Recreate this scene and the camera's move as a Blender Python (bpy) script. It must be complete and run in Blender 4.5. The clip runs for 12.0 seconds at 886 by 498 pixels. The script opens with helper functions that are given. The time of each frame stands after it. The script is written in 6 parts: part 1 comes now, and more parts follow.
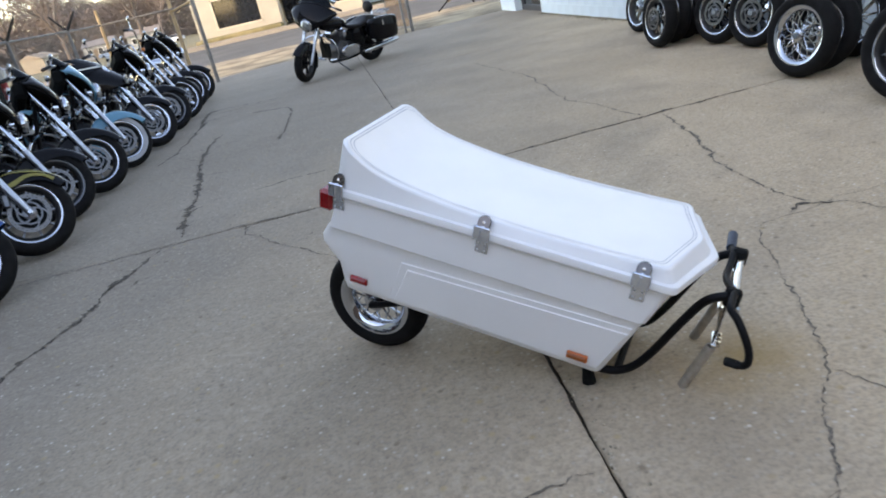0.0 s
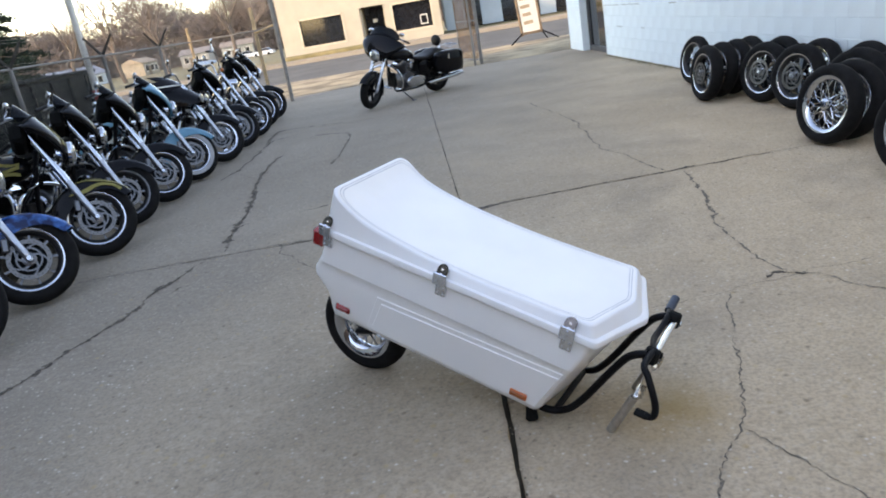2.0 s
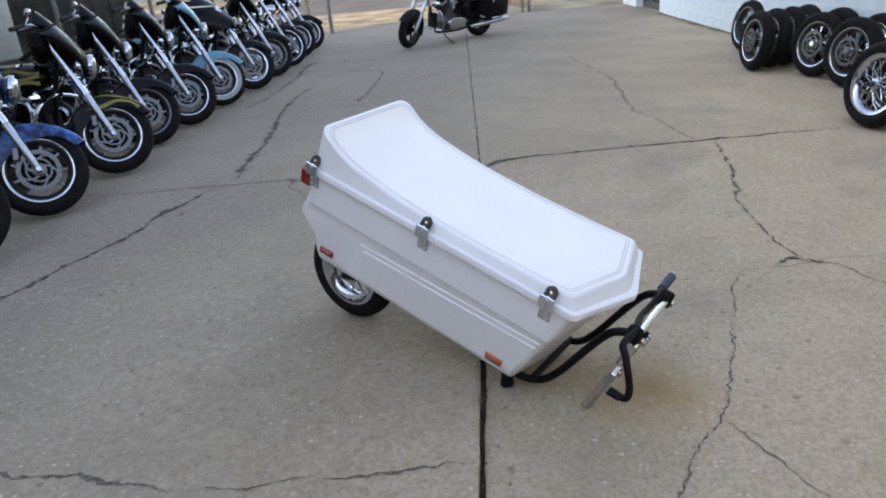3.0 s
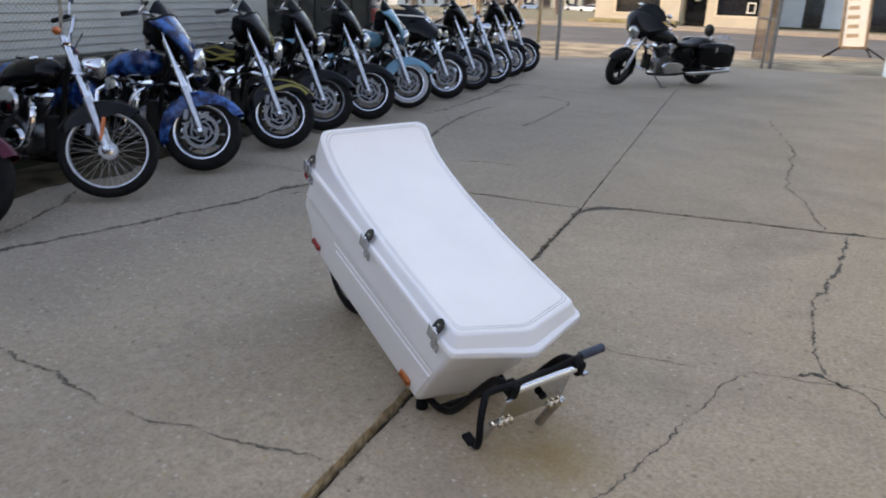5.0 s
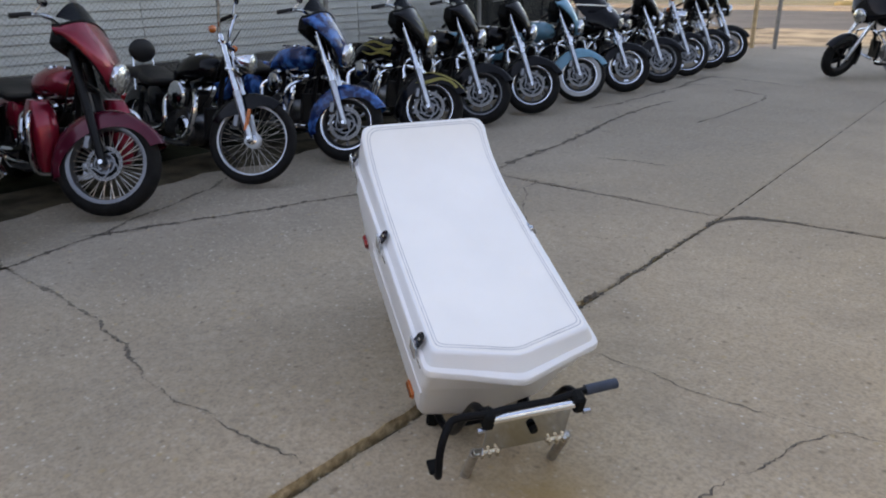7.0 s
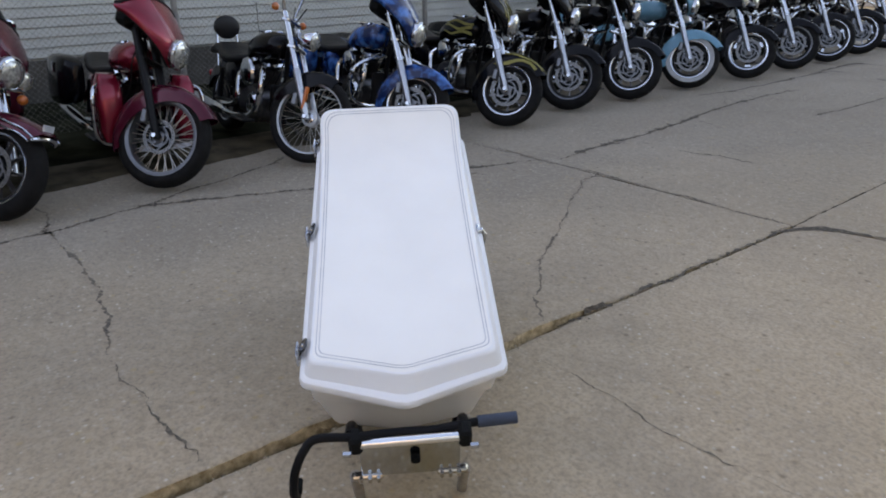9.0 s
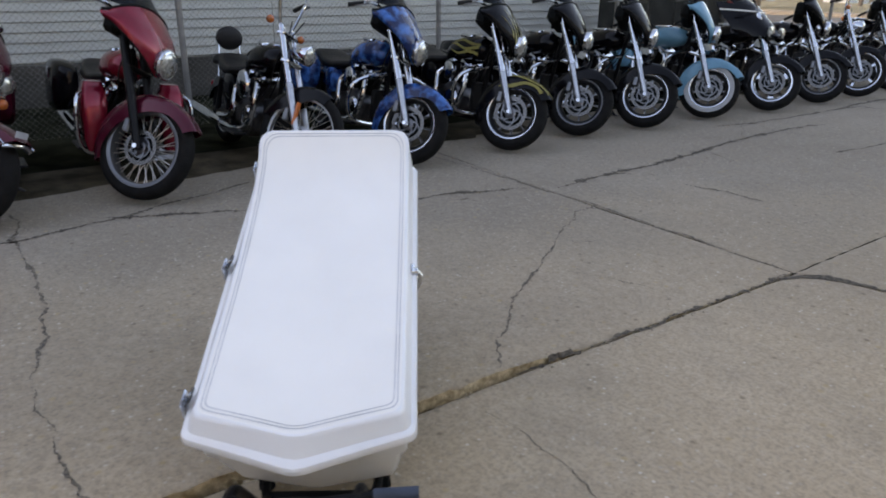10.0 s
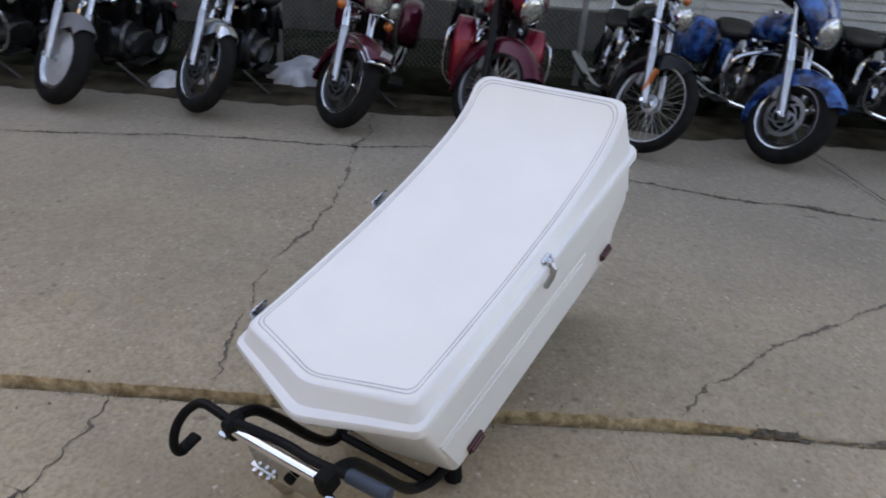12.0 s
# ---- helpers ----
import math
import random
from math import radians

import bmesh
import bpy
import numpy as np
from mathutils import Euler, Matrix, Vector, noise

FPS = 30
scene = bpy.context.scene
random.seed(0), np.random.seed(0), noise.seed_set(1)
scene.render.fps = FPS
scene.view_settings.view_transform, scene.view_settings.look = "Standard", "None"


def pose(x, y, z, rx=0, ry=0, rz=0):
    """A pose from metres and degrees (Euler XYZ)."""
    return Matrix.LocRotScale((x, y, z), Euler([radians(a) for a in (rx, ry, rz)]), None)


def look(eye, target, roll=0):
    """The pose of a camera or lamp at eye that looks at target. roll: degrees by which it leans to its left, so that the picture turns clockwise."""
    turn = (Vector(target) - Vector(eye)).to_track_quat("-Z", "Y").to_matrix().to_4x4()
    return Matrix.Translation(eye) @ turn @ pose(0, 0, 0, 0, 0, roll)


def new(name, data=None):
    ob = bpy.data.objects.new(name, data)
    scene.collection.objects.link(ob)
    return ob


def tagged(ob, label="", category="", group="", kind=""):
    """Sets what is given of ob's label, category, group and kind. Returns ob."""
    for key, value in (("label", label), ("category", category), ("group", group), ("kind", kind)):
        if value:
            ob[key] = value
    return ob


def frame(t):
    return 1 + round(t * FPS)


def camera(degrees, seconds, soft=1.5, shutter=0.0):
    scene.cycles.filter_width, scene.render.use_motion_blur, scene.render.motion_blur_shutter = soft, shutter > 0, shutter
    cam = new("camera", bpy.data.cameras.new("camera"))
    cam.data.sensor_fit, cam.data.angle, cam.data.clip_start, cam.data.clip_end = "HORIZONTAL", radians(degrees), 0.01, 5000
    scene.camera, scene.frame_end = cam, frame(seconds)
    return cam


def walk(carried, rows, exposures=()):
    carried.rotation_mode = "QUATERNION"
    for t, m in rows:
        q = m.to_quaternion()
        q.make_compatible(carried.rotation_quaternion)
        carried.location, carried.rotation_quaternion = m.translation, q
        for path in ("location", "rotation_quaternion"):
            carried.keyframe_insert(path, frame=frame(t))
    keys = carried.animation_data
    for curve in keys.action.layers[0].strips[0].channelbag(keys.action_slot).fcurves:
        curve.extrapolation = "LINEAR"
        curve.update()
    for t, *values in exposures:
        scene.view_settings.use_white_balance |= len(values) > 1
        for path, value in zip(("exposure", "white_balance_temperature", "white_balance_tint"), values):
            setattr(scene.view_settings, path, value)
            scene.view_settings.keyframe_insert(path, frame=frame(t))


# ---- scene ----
cam = camera(63.0, 12.0, soft=1.85, shutter=0.3)
PATH = [
    (0, (-0.38, -5.061, 1.441), (-0.279, -3.201, 0.712), -13.1),
    (0.5, (-0.35, -5.447, 1.58), (-0.251, -3.577, 0.878), -12.2),
    (1, (-0.312, -5.472, 1.585), (-0.189, -3.595, 0.905), -10.8),
    (1.5, (-0.159, -5.432, 1.562), (-0.131, -3.54, 0.913), -10.4),
    (2, (-0.019, -5.402, 1.565), (-0.085, -3.507, 0.931), -10.0),
    (2.5, (0.046, -5.338, 1.523), (-0.077, -3.462, 0.842), -9.0),
    (2.7, (0.073, -5.31, 1.52), (-0.043, -3.466, 0.755), -7.2),
    (4.3, (0.714, -5.196, 1.527), (0.243, -3.373, 0.855), 1.2),
    (4.5, (0.818, -5.197, 1.55), (0.291, -3.385, 0.891), 0.9),
    (5, (1.136, -5.143, 1.525), (0.387, -3.418, 0.845), 1.6),
    (5.5, (1.255, -5.069, 1.51), (0.351, -3.447, 0.767), 1.0),
    (6, (1.285, -4.908, 1.532), (0.259, -3.38, 0.748), 1.2),
    (6.5, (1.442, -4.743, 1.527), (0.314, -3.249, 0.824), -0.3),
    (7, (1.627, -4.603, 1.51), (0.388, -3.198, 0.808), -0.9),
    (7.2, (1.655, -4.543, 1.495), (0.386, -3.195, 0.74), -1.2),
    (8.8, (1.924, -3.991, 1.479), (0.469, -2.845, 0.726), -0.7),
    (9, (1.932, -3.928, 1.476), (0.442, -2.82, 0.732), -1.4),
    (9.5, (1.901, -3.762, 1.476), (0.361, -2.701, 0.768), -0.2),
    (10, (1.911, -3.549, 1.463), (0.363, -2.493, 0.762), 0.5),
    (10.2, (1.979, -3.441, 1.455), (0.388, -2.434, 0.783), 0.5),
    (10.5, (2.034, -3.332, 1.464), (0.393, -2.614, 0.574), 2.1),
    (11, (2.004, -3.166, 1.466), (0.262, -2.708, 0.597), 1.8),
    (11.5, (1.918, -2.978, 1.47), (0.139, -2.7, 0.6), 2.5),
    (12, (1.868, -2.745, 1.406), (0.045, -2.748, 0.581), 4.3),
]
walk(cam, [(t, look(eye, target, roll)) for t, eye, target, roll in PATH], exposures=[(0, 2.53, 9050, 17), (2.7, 2.5, 9150, 18), (4.3, 2.26, 9500, 20), (7.2, 2.27, 9900, 21), (12, 2.24, 10200, 21)])

# ---- world and sun ----
SUN_AZ = math.atan2(-0.57, -0.82)      # towards the sun, from +x counter-clockwise
SUN_EL = radians(25)
world = bpy.data.worlds.new("sky")
scene.world = world
world.use_nodes = True
wn = world.node_tree
sky = wn.nodes.new("ShaderNodeTexSky")
sky.sky_type = "NISHITA"
sky.sun_disc = False
sky.sun_elevation = SUN_EL
sky.sun_rotation = math.pi / 2 - SUN_AZ
sky.air_density, sky.dust_density, sky.ozone_density = 0.85, 0.3, 1.2
bg = wn.nodes["Background"]
wn.links.new(sky.outputs[0], bg.inputs[0])
bg.inputs[1].default_value = 0.15
sun = new("sun", bpy.data.lights.new("sun", "SUN"))
sun.data.energy, sun.data.angle, sun.data.color = 0.8, radians(0.6), (1.0, 0.84, 0.64)
to_sun = Vector((math.cos(SUN_AZ) * math.cos(SUN_EL), math.sin(SUN_AZ) * math.cos(SUN_EL), math.sin(SUN_EL)))
sun.matrix_world = look(to_sun * 50, (0, 0, 0))


# ---- mesh helpers ----
class Geo:
    """Collects vertices and faces for one mesh."""

    def __init__(self, m=None):
        self.v, self.f, self.m = [], [], m or Matrix()

    def add(self, verts, faces, m=None):
        n = len(self.v)
        m = self.m @ m if m else self.m
        self.v += [m @ Vector(p) for p in verts]
        self.f += [tuple(n + i for i in face) for face in faces]
        return self

    def box(self, c, s, bev=0.004, m=None):
        """A box with chamfered edges: centre, full sizes."""
        h = [a / 2 for a in s]
        b = min(bev, min(h) * 0.9)
        vs, idx = [], {}
        for sx in (-1, 1):
            for sy in (-1, 1):
                for sz in (-1, 1):
                    for k in range(3):
                        p = [sx * h[0], sy * h[1], sz * h[2]]
                        for j, sg in enumerate((sx, sy, sz)):
                            if j != k:
                                p[j] -= sg * b
                        idx[(sx, sy, sz, k)] = len(vs)
                        vs.append((c[0] + p[0], c[1] + p[1], c[2] + p[2]))
        fs = []
        for k in range(3):
            i, j = [(1, 2), (2, 0), (0, 1)][k]
            for sg in (-1, 1):
                q = []
                for a, b2 in ((-1, -1), (1, -1), (1, 1), (-1, 1)):
                    key = [0, 0, 0]
                    key[k], key[i], key[j] = sg, a, b2
                    q.append(idx[(*key, k)])
                fs.append(tuple(q if sg > 0 else q[::-1]))
        for k in range(3):
            i, j = [(1, 2), (2, 0), (0, 1)][k]
            for a in (-1, 1):
                for b2 in (-1, 1):
                    k0, k1 = [0, 0, 0], [0, 0, 0]
                    k0[i] = k1[i] = a
                    k0[j] = k1[j] = b2
                    k0[k], k1[k] = -1, 1
                    q = [idx[(*k0, i)], idx[(*k1, i)], idx[(*k1, j)], idx[(*k0, j)]]
                    fs.append(tuple(q if a * b2 < 0 else q[::-1]))
        for sx in (-1, 1):
            for sy in (-1, 1):
                for sz in (-1, 1):
                    q = [idx[(sx, sy, sz, k)] for k in range(3)]
                    fs.append(tuple(q if sx * sy * sz > 0 else q[::-1]))
        return self.add(vs, fs, m)

    def tube(self, pts, r, n=8, cap=True, smooth=0, m=None):
        """A round bar along points; r may be one radius or one for each point."""
        pts = [Vector(p) for p in pts]
        rs = list(r) if isinstance(r, (list, tuple)) else [r] * len(pts)
        if smooth:
            out, outr = [], []
            for i in range(len(pts) - 1):
                p0, p1, p2, p3 = pts[max(i - 1, 0)], pts[i], pts[i + 1], pts[min(i + 2, len(pts) - 1)]
                for k in range(smooth):
                    u = k / smooth
                    out.append(0.5 * (2 * p1 + (p2 - p0) * u + (2 * p0 - 5 * p1 + 4 * p2 - p3) * u * u + (3 * p1 - p0 - 3 * p2 + p3) * u ** 3))
                    outr.append(rs[i] * (1 - u) + rs[i + 1] * u)
            pts, rs = out + [pts[-1]], outr + [rs[-1]]
        vs, fs, side = [], [], None
        for i, p in enumerate(pts):
            d = (pts[min(i + 1, len(pts) - 1)] - pts[max(i - 1, 0)]).normalized()
            if side is None:
                side = d.orthogonal().normalized()
            side = (side - d * side.dot(d)).normalized()
            up = d.cross(side)
            for k in range(n):
                a = 2 * math.pi * k / n
                vs.append(p + (side * math.cos(a) + up * math.sin(a)) * rs[i])
        for i in range(len(pts) - 1):
            for k in range(n):
                k2 = (k + 1) % n
                fs.append((i * n + k, i * n + k2, (i + 1) * n + k2, (i + 1) * n + k))
        if cap:
            fs.append(tuple(range(n))[::-1])
            fs.append(tuple(range((len(pts) - 1) * n, len(pts) * n)))
        return self.add(vs, fs, m)

    def lathe(self, prof, c, axis, n=24, closed=False, m=None):
        """Turns a profile of (radius, height along the axis) round a centre."""
        ax = Vector(axis).normalized()
        s = ax.orthogonal().normalized()
        u = ax.cross(s)
        vs, fs = [], []
        for r, h in prof:
            for k in range(n):
                a = 2 * math.pi * k / n
                vs.append(Vector(c) + ax * h + (s * math.cos(a) + u * math.sin(a)) * r)
        rows = len(prof)
        for i in range(rows if closed else rows - 1):
            i2 = (i + 1) % rows
            for k in range(n):
                k2 = (k + 1) % n
                fs.append((i * n + k, i * n + k2, i2 * n + k2, i2 * n + k))
        return self.add(vs, fs, m)

    def ball(self, c, s, n=14, m=None):
        prof = [(max(math.sin(math.pi * i / n), 1e-3), -math.cos(math.pi * i / n)) for i in range(n + 1)]
        g = Geo().lathe(prof, (0, 0, 0), (0, 0, 1), n + 4)
        return self.add([(c[0] + p.x * s[0], c[1] + p.y * s[1], c[2] + p.z * s[2]) for p in g.v], g.f, m)

    def loft(self, rings, cap=True, closed=True, m=None):
        """Skins rings of equal count."""
        n = len(rings[0])
        vs = [p for ring in rings for p in ring]
        fs = []
        for i in range(len(rings) - 1):
            for k in range(n if closed else n - 1):
                k2 = (k + 1) % n
                fs.append((i * n + k, i * n + k2, (i + 1) * n + k2, (i + 1) * n + k))
        if cap:
            fs.append(tuple(range(n))[::-1])
            fs.append(tuple(range((len(rings) - 1) * n, len(rings) * n)))
        return self.add(vs, fs, m)

    def shell(self, rows, t, m=None):
        """A curved plate: rows of points, with thickness t on the side away from its normal."""
        nr, nc = len(rows), len(rows[0])
        p = [[Vector(q) for q in row] for row in rows]
        back = []
        for i in range(nr):
            for j in range(nc):
                du = p[i][min(j + 1, nc - 1)] - p[i][max(j - 1, 0)]
                dv = p[min(i + 1, nr - 1)][j] - p[max(i - 1, 0)][j]
                nn = du.cross(dv)
                back.append(p[i][j] - (nn.normalized() if nn.length > 1e-9 else Vector((0, 0, 1))) * t)
        vs = [q for row in p for q in row] + back
        o, fs = nr * nc, []
        for i in range(nr - 1):
            for j in range(nc - 1):
                a = (i * nc + j, i * nc + j + 1, (i + 1) * nc + j + 1, (i + 1) * nc + j)
                fs.append(a)
                fs.append(tuple(o + q for q in a[::-1]))
        edge = [(0, j) for j in range(nc)] + [(i, nc - 1) for i in range(1, nr)] + [(nr - 1, j) for j in range(nc - 2, -1, -1)] + [(i, 0) for i in range(nr - 2, 0, -1)]
        for a, b in zip(edge, edge[1:] + edge[:1]):
            ia, ib = a[0] * nc + a[1], b[0] * nc + b[1]
            fs.append((ib, ia, o + ia, o + ib))
        return self.add(vs, fs, m)

    def mesh(self, name, material, angle=35):
        me = bpy.data.meshes.new(name)
        me.from_pydata(self.v, [], self.f)
        me.materials.append(material)
        me.polygons.foreach_set("use_smooth", [True] * len(me.polygons))
        me.set_sharp_from_angle(angle=radians(angle))
        return me


def part(name, geo, material, parent=None, label="", angle=35):
    ob = new(name, geo.mesh(name, material, angle))
    if parent:
        ob.parent = parent
    if label:
        tagged(ob, label)
    return ob


def thing(name, label, category, m=None, group="", kind=""):
    ob = new(name)
    ob.empty_display_size = 0.1
    if m:
        ob.matrix_world = m
    return tagged(ob, label, category, group, kind)


# ---- materials ----
def material(name, col, rough=0.5, metal=0.0, vary=0.15, scale=8.0, bump=0.0, bump_scale=60.0, coat=0.0, col2=None, island=0.0, fine=0.0, spec=0.5):
    """A surface whose colour wanders between two tones at a coarse and a fine scale, with fine relief."""
    mt = bpy.data.materials.new(name)
    mt.use_nodes = True
    nt = mt.node_tree
    b = nt.nodes["Principled BSDF"]
    b.inputs["Roughness"].default_value = rough
    b.inputs["Metallic"].default_value = metal
    b.inputs["Specular IOR Level"].default_value = spec
    b.inputs["Coat Weight"].default_value = coat
    b.inputs["Coat Roughness"].default_value = 0.05
    tc = nt.nodes.new("ShaderNodeTexCoord")
    nz = nt.nodes.new("ShaderNodeTexNoise")
    nz.inputs["Scale"].default_value = scale
    nz.inputs["Detail"].default_value = 6
    nt.links.new(tc.outputs["Object"], nz.inputs["Vector"])
    mx = nt.nodes.new("ShaderNodeMix")
    mx.data_type = "RGBA"
    a = [max(c * (1 - vary), 0) for c in col] + [1]
    d = [min(c * (1 + vary), 1) for c in col] + [1]
    if col2:
        a, d = [*col, 1], [*col2, 1]
    mx.inputs[6].default_value, mx.inputs[7].default_value = a, d
    ramp = nt.nodes.new("ShaderNodeMapRange")
    ramp.inputs[1].default_value, ramp.inputs[2].default_value = 0.35, 0.65
    nt.links.new(nz.outputs[0], ramp.inputs[0])
    nt.links.new(ramp.outputs[0], mx.inputs[0])
    out = mx.outputs[2]
    if island or fine:
        hs = nt.nodes.new("ShaderNodeHueSaturation")
        nt.links.new(out, hs.inputs["Color"])
        if island:
            oi = nt.nodes.new("ShaderNodeObjectInfo")
            src = oi.outputs["Random"]
        else:
            n3 = nt.nodes.new("ShaderNodeTexNoise")
            n3.inputs["Scale"].default_value = scale * 25
            nt.links.new(tc.outputs["Object"], n3.inputs["Vector"])
            src = n3.outputs[0]
        mr = nt.nodes.new("ShaderNodeMapRange")
        k = island or fine
        mr.inputs[3].default_value, mr.inputs[4].default_value = 1 - k, 1 + k
        nt.links.new(src, mr.inputs[0])
        nt.links.new(mr.outputs[0], hs.inputs["Value"])
        out = hs.outputs[0]
    nt.links.new(out, b.inputs["Base Color"])
    if bump:
        n2 = nt.nodes.new("ShaderNodeTexNoise")
        n2.inputs["Scale"].default_value = bump_scale
        n2.inputs["Detail"].default_value = 4
        nt.links.new(tc.outputs["Object"], n2.inputs["Vector"])
        bp = nt.nodes.new("ShaderNodeBump")
        bp.inputs["Strength"].default_value = bump
        bp.inputs["Distance"].default_value = 0.01
        nt.links.new(n2.outputs[0], bp.inputs["Height"])
        nt.links.new(bp.outputs[0], b.inputs["Normal"])
    return mt


def concrete_material(name, slate, buff, rust=(0.0, -40.0), smooth=1.0):
    """Old pale concrete: mottled, with exposed pebbles and brown stains; slate grey to buff across the lot paints in
    cool and warm light.
    """
    mt = bpy.data.materials.new(name)
    mt.use_nodes = True
    nt = mt.node_tree
    N, L = nt.nodes, nt.links
    b = N["Principled BSDF"]
    b.inputs["Roughness"].default_value = 0.95
    b.inputs["Specular IOR Level"].default_value = 0.08
    geo = N.new("ShaderNodeNewGeometry")

    def noise_node(scale, detail=5, rough=0.6):
        n = N.new("ShaderNodeTexNoise")
        n.inputs["Scale"].default_value, n.inputs["Detail"].default_value, n.inputs["Roughness"].default_value = scale, detail, rough
        L.new(geo.outputs["Position"], n.inputs["Vector"])
        return n

    def mix(f, a, c):
        m = N.new("ShaderNodeMix")
        m.data_type = "RGBA"
        L.new(f, m.inputs[0])
        for sock, val in ((6, a), (7, c)):
            if isinstance(val, tuple):
                m.inputs[sock].default_value = (*val, 1)
            else:
                L.new(val, m.inputs[sock])
        return m.outputs[2]

    def rng(src, lo, hi, t0=0.0, t1=1.0):
        m = N.new("ShaderNodeMapRange")
        for k, val in enumerate((lo, hi, t0, t1)):
            m.inputs[k + 1].default_value = val
        L.new(src, m.inputs[0])
        return m.outputs[0]

    big = noise_node(0.5, 6)
    mid = noise_node(3.5, 8, 0.7)
    small = noise_node(60, 4)
    tones = []
    for dark, light, mids in (slate, buff):
        base = mix(rng(big.outputs[0], 0.35, 0.65), dark, light)
        tones.append(mix(rng(mid.outputs[0], 0.35, 0.62, 0.0, 0.55), base, mids))
    # cool shade north-west to warm bounce south-east, put into the base colour
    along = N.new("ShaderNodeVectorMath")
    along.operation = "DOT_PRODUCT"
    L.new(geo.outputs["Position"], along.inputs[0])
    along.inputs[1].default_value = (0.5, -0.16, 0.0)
    light_drift = N.new("ShaderNodeMath")
    light_drift.operation = "ADD"
    L.new(along.outputs["Value"], light_drift.inputs[0])
    L.new(rng(noise_node(0.8, 4).outputs[0], 0.2, 0.8, -0.6, 0.6), light_drift.inputs[1])
    c = mix(rng(light_drift.outputs[0], -0.95, 1.1), tones[0], tones[1])
    grit = noise_node(22, 6, 0.75)
    c = mix(rng(grit.outputs[0], 0.5, 0.70, 0.0, 0.6 * smooth), c, (0.52, 0.445, 0.36))
    c = mix(rng(grit.outputs[0], 0.5, 0.31, 0.0, 0.6 * smooth), c, (0.175, 0.14, 0.105))
    stain = noise_node(1.1, 3)
    c = mix(rng(stain.outputs[0], 0.5, 0.75, 0.0, 0.4), c, (0.225, 0.185, 0.145))
    c = mix(rng(small.outputs[0], 0.45, 0.68, 0.0, 0.45), c, (0.17, 0.15, 0.125))
    vor = N.new("ShaderNodeTexVoronoi")
    vor.inputs["Scale"].default_value = 40
    vor.inputs["Randomness"].default_value = 1.0
    L.new(geo.outputs["Position"], vor.inputs["Vector"])
    peb = rng(vor.outputs["Distance"], 0.2, 0.34, 1.0, 0.0)
    worn = noise_node(1.3, 5)
    mask = N.new("ShaderNodeMath")
    mask.operation = "MULTIPLY"
    L.new(peb, mask.inputs[0])
    L.new(rng(worn.outputs[0], 0.38, 0.6, 0.25, 1.0), mask.inputs[1])
    pick = N.new("ShaderNodeSeparateColor")
    L.new(vor.outputs["Color"], pick.inputs[0])
    few = N.new("ShaderNodeMath")
    few.operation = "MULTIPLY"
    L.new(mask.outputs[0], few.inputs[0])
    L.new(rng(pick.outputs[1], 0.45, 0.8, 0.0, 1.0 * smooth), few.inputs[1])
    mask = few
    tone = mix(pick.outputs[0], (0.14, 0.11, 0.08), (0.80, 0.73, 0.62))
    c = mix(mask.outputs[0], c, tone)
    # small pits, ochre flecks and one rusty drip stain
    pits = N.new("ShaderNodeTexVoronoi")
    pits.inputs["Scale"].default_value = 16
    L.new(geo.outputs["Position"], pits.inputs["Vector"])
    pc = N.new("ShaderNodeSeparateColor")
    L.new(pits.outputs["Color"], pc.inputs[0])
    hit = N.new("ShaderNodeMath")
    hit.operation = "MULTIPLY"
    L.new(rng(pits.outputs["Distance"], 0.10, 0.26, 1.0, 0.0), hit.inputs[0])
    L.new(rng(pc.outputs[0], 0.62, 0.72, 0.0, 0.85 * smooth), hit.inputs[1])
    c = mix(hit.outputs[0], c, mix(rng(pc.outputs[1], 0.4, 0.6), (0.11, 0.085, 0.06), (0.42, 0.30, 0.15)))
    off = N.new("ShaderNodeVectorMath")
    off.operation = "DISTANCE"
    L.new(geo.outputs["Position"], off.inputs[0])
    off.inputs[1].default_value = (*rust, 0)
    frayed = N.new("ShaderNodeMath")
    frayed.operation = "MULTIPLY"
    L.new(rng(off.outputs["Value"], 0.05, 0.30, 0.75, 0.0), frayed.inputs[0])
    L.new(rng(mid.outputs[0], 0.35, 0.6), frayed.inputs[1])
    c = mix(frayed.outputs[0], c, (0.34, 0.22, 0.09))
    L.new(c, b.inputs["Base Color"])
    bp = N.new("ShaderNodeBump")
    bp.inputs["Strength"].default_value, bp.inputs["Distance"].default_value = 0.5, 0.007
    add = N.new("ShaderNodeMath")
    add.operation = "ADD"
    L.new(small.outputs[0], add.inputs[0])
    L.new(mask.outputs[0], add.inputs[1])
    L.new(add.outputs[0], bp.inputs["Height"])
    L.new(bp.outputs[0], b.inputs["Normal"])
    return mt


def emit(mt, col, strength):
    b = mt.node_tree.nodes["Principled BSDF"]
    b.inputs["Emission Color"].default_value = (*col, 1)
    b.inputs["Emission Strength"].default_value = strength
    return mt


